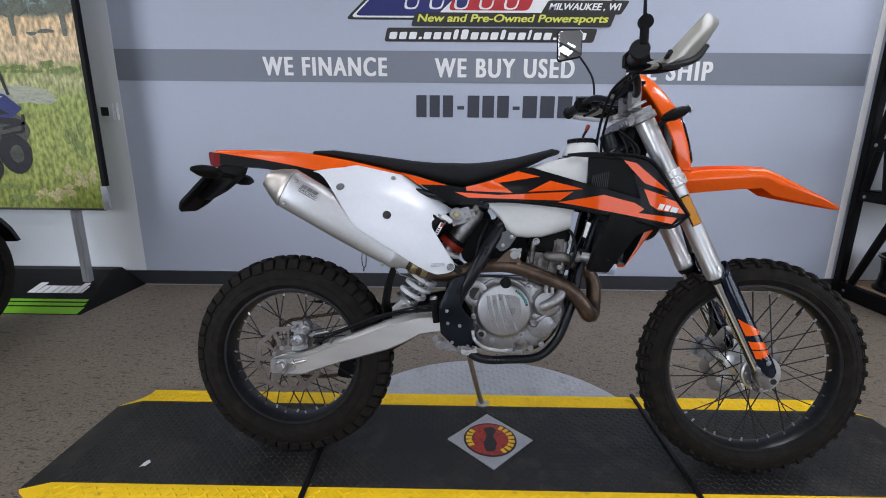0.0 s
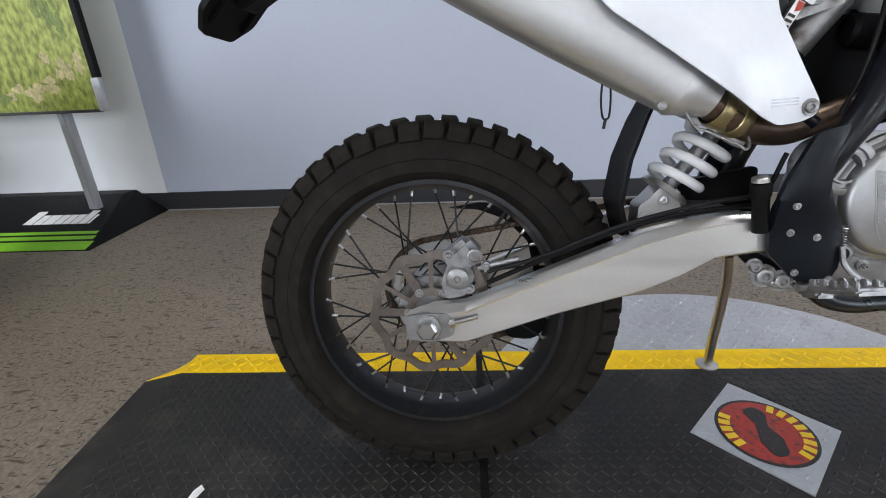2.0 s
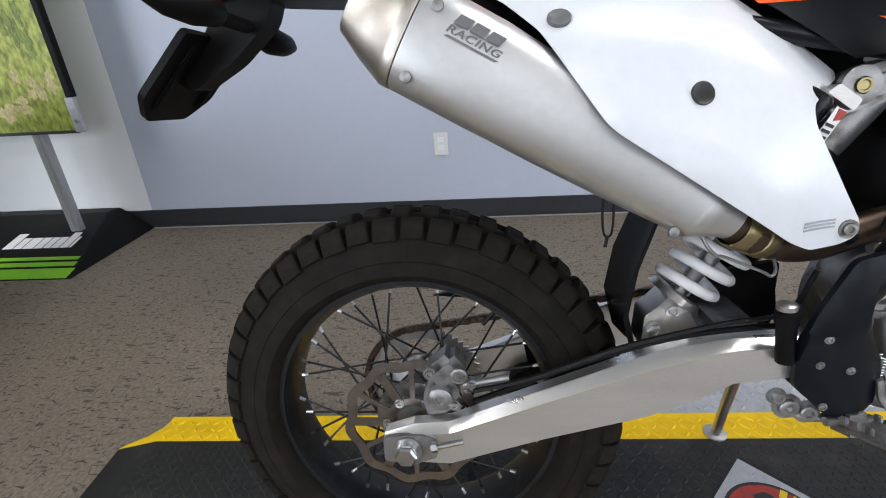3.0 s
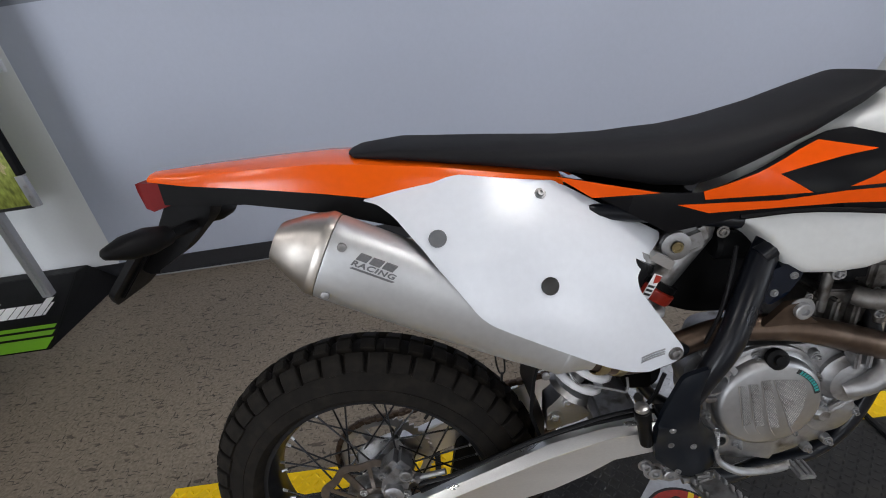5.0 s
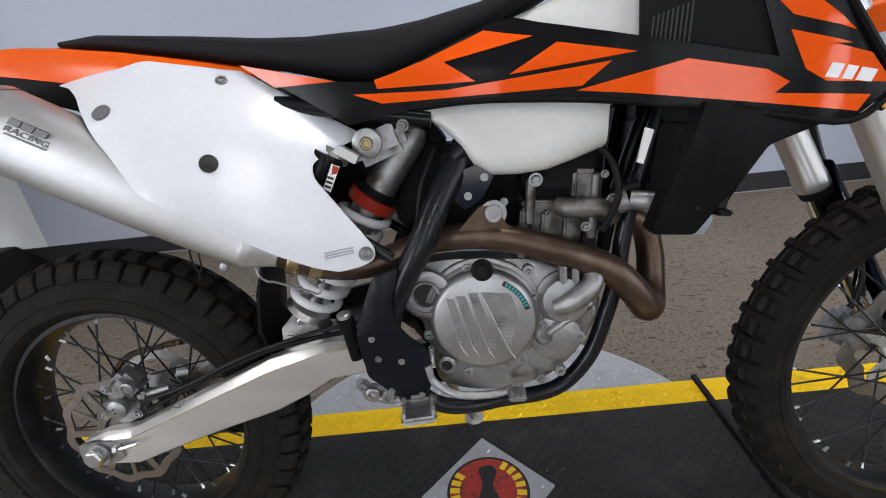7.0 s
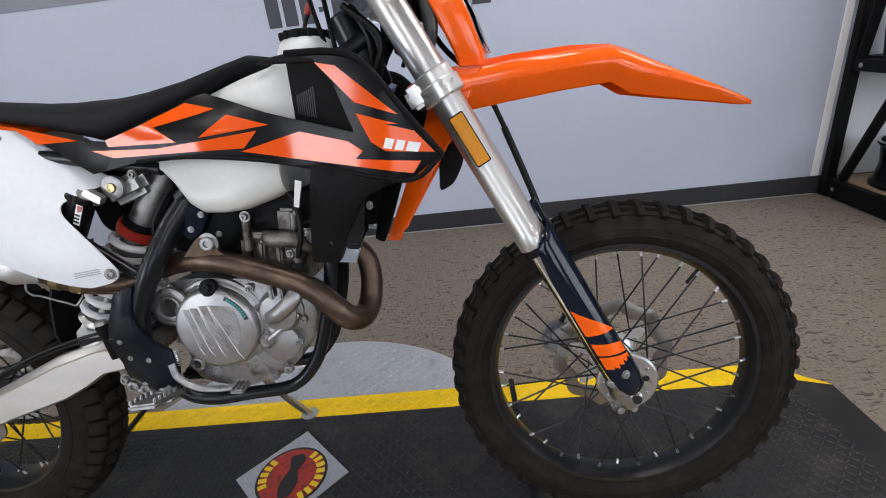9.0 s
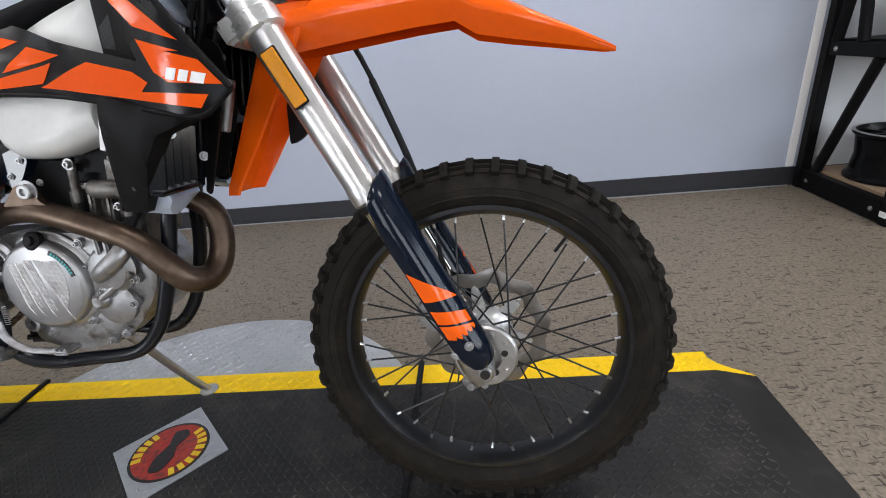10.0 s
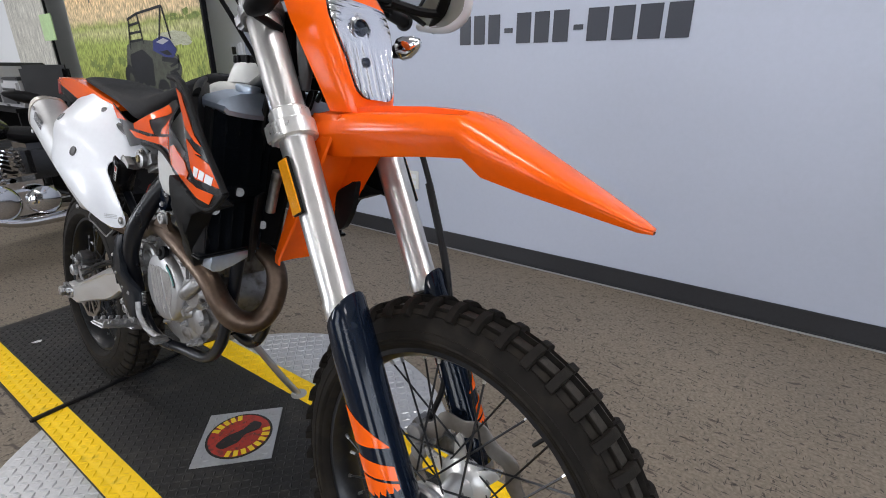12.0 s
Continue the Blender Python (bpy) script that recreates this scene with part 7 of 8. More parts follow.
for s in (1, -1):
    ind = bmesh.new()
    add_lathe(ind, [(0, 0.005), (0.010, 0.014), (0.035, 0.021), (0.060, 0.018), (0.080, 0.008), (0.084, 0)], (1.116, -0.124, 1.099) if s == 1 else (1.105, 0.200, 1.092), (1.194, -0.124, 1.131) if s == 1 else (1.19, 0.205, 1.116), 18, squash=0.8)
    io = part("front_indicator", ind, BLACK, bike, "black front turn indicator")
    part("stalk", rod((1.120, 0.020 - 0.09 * s, 1.085), (1.130, -0.120 if s == 1 else 0.195, 1.098), 0.007, 10), BLACK, io)
    part("indicator_lens", lathe([(0, 0.012), (0.008, 0.009), (0.012, 0.0)], (1.188, -0.124, 1.1285), (1.25, -0.124, 1.155), 14) if s == 1 else lathe([(0, 0.0225), (0.018, 0.0225), (0.034, 0.017), (0.048, 0.008), (0.052, 0.0)], (1.136, 0.202, 1.101), (1.19, 0.205, 1.116), 9), GREYMETAL if s == 1 else LAMPCHROME, io, "clear faceted lens" if s == -1 else "")

# handlebar
bar_l = [(0.955, -0.405, 1.205), (0.975, -0.30, 1.213), (1.005, -0.20, 1.222), (1.045, -0.12, 1.195), (1.062, -0.06, 1.182), (1.062, 0.0, 1.182), (1.062, 0.06, 1.182), (1.045, 0.12, 1.195), (1.005, 0.20, 1.222), (0.975, 0.30, 1.213), (0.955, 0.405, 1.205)]
part("handlebar", tube(bar_l, 0.0115, 14, 6), FRAME, bike, "black tapered handlebar")
pad = box(1.02, 1.085, -0.085, 0.085, 1.19, 1.235, bevel=0.018)
part("bar_pad", pad, BLACK, bike)
bc = bmesh.new()
for y in (-0.045, 0.045):
    add_box(bc, 1.045, 1.08, y - 0.014, y + 0.014, 1.135, 1.200, bevel=0.006)
pieces("bar_clamp", bc, CAST, bike)
for s in (1, -1):
    g = bmesh.new()
    add_lathe(g, [(0, 0), (0, 0.020), (0.004, 0.0225), (0.010, 0.0225), (0.012, 0.0165), (0.115, 0.0165), (0.118, 0.026), (0.126, 0.026), (0.128, 0.012)], (0.954, -0.408 * s, 1.205), (0.976, -0.295 * s, 1.213), 20)
    part("grip", g, HOSE, bike, "black rubber grip")
    hs = bmesh.new()
    add_box(hs, 0.955, 1.015, -0.285 * s - 0.02, -0.285 * s + 0.02, 1.188, 1.238, bevel=0.010)
    add_box(hs, 1.00, 1.035, -0.24 * s - 0.03, -0.24 * s + 0.03, 1.20, 1.232, bevel=0.008)
    part("switch_block", hs, BLACK, bike)
    lev = tube([(1.012, -0.255 * s, 1.208), (1.040, -0.30 * s, 1.205), (1.030, -0.36 * s, 1.200), (1.015, -0.42 * s, 1.195)], 0.006, 8)
    part("lever", lev, HOSE, bike)
    # handguard: a smoke white shield on a dark bracket
    low = [(0.968, -0.405, 1.160), (1.010, -0.385, 1.170), (1.098, -0.310, 1.205), (1.165, -0.245, 1.262), (1.204, -0.200, 1.315)]
    upp = [(0.975, -0.400, 1.178), (1.037, -0.345, 1.212), (1.129, -0.262, 1.304), (1.176, -0.222, 1.348), (1.200, -0.198, 1.352)]
    if s == -1:
        low = [(0.975, -0.425, 1.200), (1.060, -0.385, 1.183), (1.160, -0.322, 1.170), (1.225, -0.285, 1.188), (1.245, -0.262, 1.235)]
        upp = [(0.980, -0.420, 1.222), (1.060, -0.375, 1.252), (1.160, -0.315, 1.282), (1.218, -0.282, 1.290), (1.238, -0.262, 1.275)]
    lo_, up_ = smooth_path(low, 4), smooth_path(upp, 4)
    sh2 = bmesh.new()
    rings = []
    for a, b in zip(lo_, up_):
        a, b = Vector(a), Vector(b)
        bow = Vector((0.012, -0.006, 0))
        rings.append([a, a.lerp(b, 0.33) + bow, a.lerp(b, 0.67) + bow, b, b + Vector((-0.003, 0.002, 0)), a.lerp(b, 0.67) + bow * 0.75, a.lerp(b, 0.33) + bow * 0.75, a + Vector((-0.003, 0.002, 0))])
    add_loft(sh2, rings)
    if s == -1:
        mirrored(sh2)
    guard = part("handguard", sh2, SHIELD, bike, "smoke white handguard shield")
    br = bmesh.new()
    add_tube(br, [(1.000, -0.395, 1.172, 0.012), (1.050, -0.352, 1.186, 0.013), (1.120, -0.292, 1.216, 0.012), (1.170, -0.245, 1.262, 0.007)], 0.012, 8, 5, 0.6)
    add_tube(br, [(1.000, -0.250, 1.200), (1.040, -0.300, 1.190), (1.070, -0.335, 1.190)], 0.010, 8)
    if s == -1:
        mirrored(br)
        bmesh.ops.translate(br, verts=br.verts, vec=(0.045, 0.01, 0.010))
    part("guard_bracket", br, BLACK, guard)
    # far guard only: white strip stands for its window-lit lower edge
    if s == -1:
        part("lit_guard_rim", mirrored(tube([(p[0] + 0.004, p[1] - 0.003, p[2] - 0.004) for p in low], 0.010, 10, 5, 0.5)), WHITE, guard, "white lower lip of the handguard, its window-lit edge painted in")
    # mirror on its stem
    if s == 1:
        stem = tube([(0.975, -0.36, 1.215), (0.972, -0.372, 1.26), (0.968, -0.378, 1.34), (0.950, -0.40, 1.45)], 0.0042, 8)
        head_at = Vector((0.935, -0.43, 1.52))
    else:
        stem = tube([(1.040, 0.36, 1.225), (1.045, 0.375, 1.26), (1.040, 0.385, 1.326), (1.018, 0.395, 1.375), (0.990, 0.40, 1.415)], 0.0042, 8)
        head_at = Vector((0.948, 0.40, 1.462))
    mir = part("mirror_stem", stem, FRAME, bike, "black mirror stem")
    mm = Matrix.Translation(head_at) @ Matrix.Rotation(radians(2 if s == -1 else -75), 4, "Z") @ Matrix.Rotation(radians(4), 4, "X") @ Matrix.Rotation(radians(-8), 4, "Y")
    ring = rounded([(-0.052, -0.056), (0.040, -0.050), (0.052, 0.046), (-0.040, 0.056)], 0.014, 3)
    hd = bmesh.new()
    add_loft(hd, [[(a * f, q, b * f) for a, b in ring] for q, f in ((-0.004, 1.0), (0.002, 1.05), (0.010, 0.95), (0.018, 0.6))])
    bmesh.ops.transform(hd, matrix=mm, verts=hd.verts)
    part("mirror_head", hd, BLACK, mir, "black mirror head")
    gl = bmesh.new()
    add_loft(gl, [[(a * f, q, b * f) for a, b in ring] for q, f in ((-0.0055, 0.95), (-0.0045, 0.97))])
    bmesh.ops.transform(gl, matrix=mm, verts=gl.verts)
    part("mirror_glass", gl, MIRROR, mir, "mirror glass")
tag = bmesh.new()
add_lathe(tag, [(0, 0), (0, 0.016), (0.012, 0.016), (0.012, 0)], (0.962, -0.415, 1.262), (0.962, -0.38, 1.262), 20)
add_rod(tag, (0.962, -0.405, 1.215), (0.962, -0.405, 1.255), 0.010, 12)
part("mirror_mount", tag, BLACK, bike)
for pts in ([(1.02, -0.20, 1.20), (0.995, -0.10, 1.17), (0.985, -0.03, 1.09), (0.985, 0.0, 1.02), (1.00, 0.02, 0.93)],
            [(1.00, -0.22, 1.205), (0.972, -0.12, 1.17), (0.966, -0.04, 1.08), (0.972, 0.0, 1.01), (0.995, 0.03, 0.90)],
            [(1.05, 0.12, 1.19), (1.10, 0.08, 1.12), (1.10, 0.04, 1.05), (1.03, 0.05, 0.95)],
            [(1.02, 0.20, 1.20), (1.11, 0.10, 1.16), (1.14, 0.05, 1.08), (1.10, 0.02, 0.98)]):
    part("control_cable", tube(pts, 0.0042, 8), HOSE, bike)
wires = bmesh.new()
for k in range(7):
    a = k * 0.9
    add_tube(wires, [(1.02 + 0.01 * math.sin(a), -0.05 + 0.012 * k, 1.08), (1.06 + 0.02 * math.cos(a), -0.06 + 0.015 * k, 1.02), (1.05 + 0.012 * math.sin(2 * a), -0.055 + 0.015 * k, 0.95), (1.02, -0.04 + 0.01 * k, 0.88)], 0.006, 7, 5)
pieces("wire", wires, HOSE, bike)


# ---- things round the bike ----
# picture board on a grey post
BX0, BX1, BY, BZ0, BZ1 = -3.93, -1.655, 1.455, 0.62, 2.45


def picture_material():
    """A printed landscape: sky, far trees, dry field and green grass."""
    m = bpy.data.materials.new("printed_meadow_picture")
    m.use_nodes = True
    n, l = m.node_tree.nodes, m.node_tree.links
    b = n["Principled BSDF"]
    tc = n.new("ShaderNodeTexCoord")
    sep = n.new("ShaderNodeSeparateXYZ")
    l.new(tc.outputs["Generated"], sep.inputs[0])

    def noise_tex(scale, vec, detail=5.0):
        mp = n.new("ShaderNodeMapping")
        mp.inputs["Scale"].default_value = vec
        l.new(tc.outputs["Object"], mp.inputs["Vector"])
        t = n.new("ShaderNodeTexNoise")
        t.inputs["Scale"].default_value, t.inputs["Detail"].default_value = scale, detail
        l.new(mp.outputs[0], t.inputs["Vector"])
        return t.outputs["Fac"]

    wob = n.new("ShaderNodeMath")
    wob.operation = "MULTIPLY_ADD"
    wob.inputs[1].default_value = 0.07
    l.new(noise_tex(5, (1, 1, 2.0)), wob.inputs[0])
    l.new(sep.outputs["Z"], wob.inputs[2])
    rp = n.new("ShaderNodeValToRGB")
    e = rp.color_ramp.elements
    e[0].position, e[0].color = 0.08, (0.24, 0.28, 0.06, 1)
    e[1].position, e[1].color = 1.0, (0.62, 0.76, 0.92, 1)
    for p, c in ((0.22, (0.34, 0.38, 0.10)), (0.40, (0.30, 0.36, 0.09)), (0.45, (0.46, 0.46, 0.22)), (0.48, (0.30, 0.34, 0.10)), (0.515, (0.64, 0.50, 0.30)), (0.635, (0.72, 0.52, 0.29)), (0.652, (0.12, 0.15, 0.11)), (0.70, (0.22, 0.27, 0.26)), (0.725, (0.58, 0.72, 0.88))):
        q = e.new(p)
        q.color = (*c, 1)
    l.new(wob.outputs[0], rp.inputs[0])
    grass = noise_tex(46, (1.0, 1.0, 0.45), 8.0)
    mr = n.new("ShaderNodeMapRange")
    mr.inputs["From Min"].default_value, mr.inputs["From Max"].default_value = 0.35, 0.68
    mr.inputs["To Min"].default_value, mr.inputs["To Max"].default_value = 0.5, 1.5
    l.new(grass, mr.inputs["Value"])
    sc = n.new("ShaderNodeVectorMath")
    sc.operation = "SCALE"
    l.new(rp.outputs[0], sc.inputs[0]), l.new(mr.outputs[0], sc.inputs["Scale"])
    l.new(sc.outputs[0], b.inputs["Base Color"])
    b.inputs["Roughness"].default_value = 0.45
    b.inputs["Specular IOR Level"].default_value = 0.25
    return m


board_thing = empty("picture_board", pose(0, 0, 0), "large printed meadow picture board with a black edge", "display board")
part("picture", box(BX0, BX1, BY, BY + 0.012, BZ0, BZ1), picture_material(), board_thing, "glossy printed picture of a meadow with a utility vehicle")
part("board_edge", box(BX1 + 0.0005, BX1 + 0.030, BY - 0.004, BY + 0.03, BZ0 + 0.14, BZ1, bevel=0.003), BLACK, board_thing, "black edge strip")
part("edge_bracket", box(BX1 - 0.008, BX1 + 0.032, BY - 0.006, BY + 0.016, BZ0 - 0.01, BZ0 + 0.138, bevel=0.002), GREYMETAL, board_thing)
part("board_rail", box(BX0, BX1, BY - 0.004, BY + 0.016, BZ0 - 0.014, BZ0 - 0.0005, bevel=0.002), DARKGREY, board_thing)
pst = bmesh.new()
add_box(pst, -1.905, -1.855, BY + 0.02, BY + 0.06, 0.12, BZ1 - 0.2, bevel=0.003)
add_box(pst, -1.890, -1.870, BY + 0.012, BY + 0.020, 0.14, BZ1 - 0.2, bevel=0.002)
part("post", pst, GREYMETAL, board_thing, "grey slotted post")
sb = bmesh.new()
for z in (0.55, 0.60, 0.66, 0.71):
    add_bolt(sb, (-1.64 if z > 0.62 else -1.88, BY - 0.008 if z > 0.62 else BY + 0.011, z), 0.005, 0.004, n=16)
pieces("bracket_bolt", sb, STEEL, board_thing)
# the printed vehicle: flat shapes in the picture's plane


def printed(poly, off, mat, r=0.02):
    return part("printed_shape", skin(rounded(poly, r, 3), flat(BY - 0.0008 - off), 0.0006, cell=9), mat, board_thing)


PUDDLE = material("printed_pale_water", (0.40, 0.41, 0.31), 0.4, vary=0.35, scale=14, fine=60, stretch=(1, 1, 5), spec=0.25)
TREES = material("printed_dark_trees", (0.09, 0.10, 0.065), 0.4, vary=0.6, scale=30, fine=120)
rnd = random.Random(8)


def blot(cx, cz, rx, rz, off, mat, n=18, rough=0.25, r=0.006):
    """A printed patch with a ragged outline."""
    printed([(cx + rx * rnd.uniform(1 - rough, 1 + rough) * math.cos(k * math.tau / n), cz + rz * rnd.uniform(1 - rough, 1 + rough) * math.sin(k * math.tau / n)) for k in range(n)], off, mat, r)


blot(-2.10, 1.305, 0.26, 0.050, 0.0004, PUDDLE, 26, 0.12, 0.01)
blot(-1.92, 1.275, 0.08, 0.026, 0.0005, PUDDLE, 18, 0.15, 0.008)
DRYGRASS = material("printed_dry_grass", (0.46, 0.40, 0.20), 0.4, vary=0.5, scale=20, fine=160, stretch=(1, 1, 0.4), spec=0.25)
DARKGRASS = material("printed_dark_grass", (0.17, 0.22, 0.06), 0.4, vary=0.6, scale=24, fine=160, stretch=(1, 1, 0.4), spec=0.25)
for cx_, cz_, rx, rz, mat in ((-1.80, 1.46, 0.16, 0.03, DARKGRASS), (-2.05, 1.45, 0.13, 0.02, DARKGRASS), (-1.78, 0.82, 0.10, 0.05, DRYGRASS), (-1.95, 0.72, 0.14, 0.04, DRYGRASS), (-1.76, 1.05, 0.07, 0.09, DARKGRASS), (-2.30, 0.72, 0.20, 0.04, DARKGRASS), (-2.8, 0.80, 0.25, 0.05, DRYGRASS), (-3.3, 1.10, 0.30, 0.07, DARKGRASS), (-3.5, 0.85, 0.25, 0.06, DRYGRASS)):
    for k in range(7):
        blot(cx_ + rnd.uniform(-rx, rx), cz_ + rnd.uniform(-rz, rz), rx * 0.22, rz * 0.55, 0.0006 + 0.0001 * k, mat, 14, 0.5, 0.004)
# trees along the top of the field, each a trunk under ragged clumps
for cx_, wide in ((-1.72, 0.15), (-2.02, 0.10), (-2.45, 0.16), (-2.9, 0.12), (-3.4, 0.18)):
    printed([(cx_ - 0.012, 1.630), (cx_ + 0.012, 1.630), (cx_ + 0.018, 1.76), (cx_ - 0.020, 1.76)], 0.0012, TREES, 0.003)
    for k in range(9):
        x_ = min(-1.70, cx_ + rnd.uniform(-wide, wide))
        blot(x_, 1.785 + rnd.uniform(-0.045, 0.06), wide * 0.26, 0.030, 0.0013 + 0.0001 * k, TREES, 16, 0.45, 0.003)
for k in range(5):
    blot(-1.84 + rnd.uniform(-0.08, 0.08), 1.652 + rnd.uniform(-0.012, 0.012), 0.032, 0.010, 0.0012 + 0.0001 * k, TREES, 14, 0.4, 0.003)
INKBLACK = material("printed_black", (0.020, 0.021, 0.024), 0.4, vary=0.4, scale=20, spec=0.25)
INKGREY = material("printed_dark_olive", (0.07, 0.075, 0.06), 0.4, vary=0.5, scale=16, spec=0.25)
INKBLUE = material("printed_blue_hood", (0.035, 0.045, 0.16), 0.4, vary=0.3, scale=12, spec=0.25)
printed([(-3.00, 0.96), (-2.40, 0.90), (-2.12, 0.95), (-2.03, 1.10), (-2.08, 1.18), (-2.30, 1.29), (-2.62, 1.31), (-2.86, 1.28)], 0.0024, INKGREY, 0.03)
printed([(-2.86, 1.00), (-2.50, 0.95), (-2.46, 1.16), (-2.60, 1.24), (-2.84, 1.20)], 0.0027, INKBLACK, 0.03)
printed([(-2.43, 1.225), (-2.40, 1.300), (-2.26, 1.325), (-2.15, 1.305), (-2.06, 1.225), (-2.13, 1.170), (-2.22, 1.165), (-2.34, 1.200)], 0.0029, INKBLUE, 0.012)
printed([(-2.36, 1.285), (-2.24, 1.310), (-2.16, 1.290), (-2.26, 1.265)], 0.0031, GREYMETAL, 0.01)
printed([(-2.33, 1.215), (-2.22, 1.185), (-2.14, 1.190), (-2.20, 1.225)], 0.0032, INKBLACK, 0.008)
printed([(-2.32, 1.145), (-2.10, 1.125), (-2.06, 1.150), (-2.10, 1.165), (-2.30, 1.180)], 0.0032, INKBLACK, 0.008)
for cx_, cz_, r_ in ((-2.155, 0.955, 0.108), (-2.36, 0.885, 0.112), (-2.90, 1.00, 0.11), (-2.70, 0.93, 0.10)):
    blot(cx_, cz_, r_ * 0.95, r_ * 1.12, 0.0034, INKBLACK, 22, 0.05, 0.004)
    blot(cx_ + 0.012, cz_, r_ * 0.40, r_ * 0.50, 0.0038, INKGREY, 14, 0.08, 0.004)
bars = (((-2.80, 1.24), (-2.74, 1.465)), ((-2.56, 1.28), (-2.58, 1.498)), ((-2.30, 1.30), (-2.20, 1.52)), ((-2.76, 1.465), (-2.58, 1.50)), ((-2.58, 1.50), (-2.18, 1.53)), ((-2.125, 1.30), (-2.18, 1.53)),
        ((-2.78, 1.30), (-2.57, 1.31)), ((-2.77, 1.36), (-2.57, 1.37)), ((-2.76, 1.42), (-2.58, 1.435)), ((-2.20, 1.105), (-2.06, 1.140)), ((-2.06, 1.190), (-2.08, 1.085)), ((-2.08, 1.090), (-2.22, 1.060)))
for a, b in bars:
    dx, dz = b[0] - a[0], b[1] - a[1]
    q = math.hypot(dx, dz)
    nx, nz = -dz / q * 0.009, dx / q * 0.009
    printed([(a[0] + nx, a[1] + nz), (b[0] + nx, b[1] + nz), (b[0] - nx, b[1] - nz), (a[0] - nx, a[1] - nz)], 0.0042, INKBLACK, 0.003)

# black display plinth with green stripes
pln = bmesh.new()
lo = [(-2.75, 1.145, FZ), (-1.690, 1.145, FZ), (-1.660, 1.745, FZ), (-2.75, 1.745, FZ)]
hi = [(-2.75, 1.665, 0.150), (-1.835, 1.665, 0.150), (-1.815, 1.740, 0.150), (-2.75, 1.740, 0.150)]
add_loft(pln, [lo, hi])
bmesh.ops.bevel(pln, geom=pln.edges[:], offset=0.004, segments=2, affect="EDGES")
plinth = part("display_plinth", pln, BLACK, None, smooth=0)
tagged(plinth, "black sloping display plinth with lime green stripes and white mark", "plinth")


def on_slope(x0, x1, f0, f1, off, thick=0.001, shear=0.0):
    """A strip on the plinth's sloping front between two fractions of its height."""
    b = bmesh.new()
    q = []
    nrm = Vector((0, -0.128, 0.52)).normalized()
    for x, f in ((x0, f0), (x1, f0), (x1 + shear, f1), (x0 + shear, f1)):
        q.append(Vector((x, 1.145 + 0.52 * f, FZ + (0.150 - FZ) * f)))
    add_loft(b, [[p + nrm * off for p in q], [p + nrm * (off + thick) for p in q]])
    return b


for f0, f1 in ((0.02, 0.15), (0.18, 0.235), (0.265, 0.31)):
    e = 0.145 * (f0 + f1) / 2
    part("stripe", on_slope(-2.72, -1.705 - e, f0, f1, 0.0005), LIME, plinth, "lime green stripe")
x = -2.20
for k, w in enumerate((0.05, 0.04, 0.055, 0.04, 0.035, 0.04, 0.04, 0.014)):
    part("mark_bar", on_slope(x, x + w, 0.44, 0.67 if k in (0, 6) else 0.60, 0.0005, shear=0.003), WHITEINK, plinth)
    x += w + 0.006

# small paper scrap on the deck
scrap = part("paper_scrap", skin([(0, 0), (0.016, 0.004), (0.022, 0.026), (0.013, 0.034), (0.004, 0.020)], lambda x, z: -0.002 * math.sin(x * 180), 0.0006, cell=0.006), WHITEINK)
for v in scrap.data.vertices:
    v.co = (-0.474 + v.co.x, -0.186 + v.co.z, PZ + 0.0055 - v.co.y)
tagged(scrap, "torn white scrap of paper lying on the black deck", "paper scrap")

# black steel rack with boards and loose wheel rims
rack = empty("wheel_rack", pose(0, 0, 0), "black steel storage rack with wooden shelves", "rack")
RX0, RX1, RY0, RY1 = 3.222, 4.65, 1.10, 1.735
LEVELS = ((FZ + 0.004, 0.098), (0.690, 0.058), (1.010, 0.078), (1.430, 0.062), (2.10, 0.062))
for x in (RX0, RX1 - 0.05):
    for y in (RY0, RY1 - 0.05):
        part("upright", box(x, x + 0.05, y, y + 0.05, FZ, 2.6, bevel=0.004), BLACK, rack)
    for z, h in LEVELS:
        part("end_beam", box(x + 0.004, x + 0.046, RY0 + 0.052, RY1 - 0.052, z, z + h, bevel=0.003), BLACK, rack)
    for (ya, za), (yb, zb) in (((1.610, 0.138), (1.385, 0.690)), ((1.668, 0.750), (1.630, 1.010)), ((1.505, 0.750), (1.555, 1.010)), ((1.650, 1.090), (1.580, 1.430))):
        part("brace", tube([(x + 0.025, ya, za), (x + 0.025, yb, zb)], 0.024, 8), BLACK, rack)
for z, h in LEVELS:
    for y in (RY0, RY1 - 0.05):
        part("long_beam", box(RX0 + 0.052, RX1 - 0.052, y + 0.004, y + 0.046, z, z + h, bevel=0.003), BLACK, rack)
    if h < 0.07 or z < 0.1:
        part("shelf_board", box(RX0 + 0.052, RX1 - 0.052, RY0 + 0.052, RY1 - 0.052, z + h - 0.006, z + h + 0.010), WOOD if z < 0.1 else BLACK, rack, "raw wooden shelf board" if z < 0.1 else "black shelf board")
    bt = bmesh.new()
    for y in (RY0 + 0.10, RY1 - 0.10):
        add_bolt(bt, (RX0 + 0.0035, y, z + h * 0.5), 0.008, 0.007, d=(-1, 0, 0))
    pieces("rack_bolt", bt, STEEL, rack)
part("rack_tag", box(RX0 - 0.003, RX0 - 0.0005, RY0 + 0.006, RY0 + 0.044, 0.060, 0.085, bevel=0.001), WHITEINK, rack, "small white paper tag")


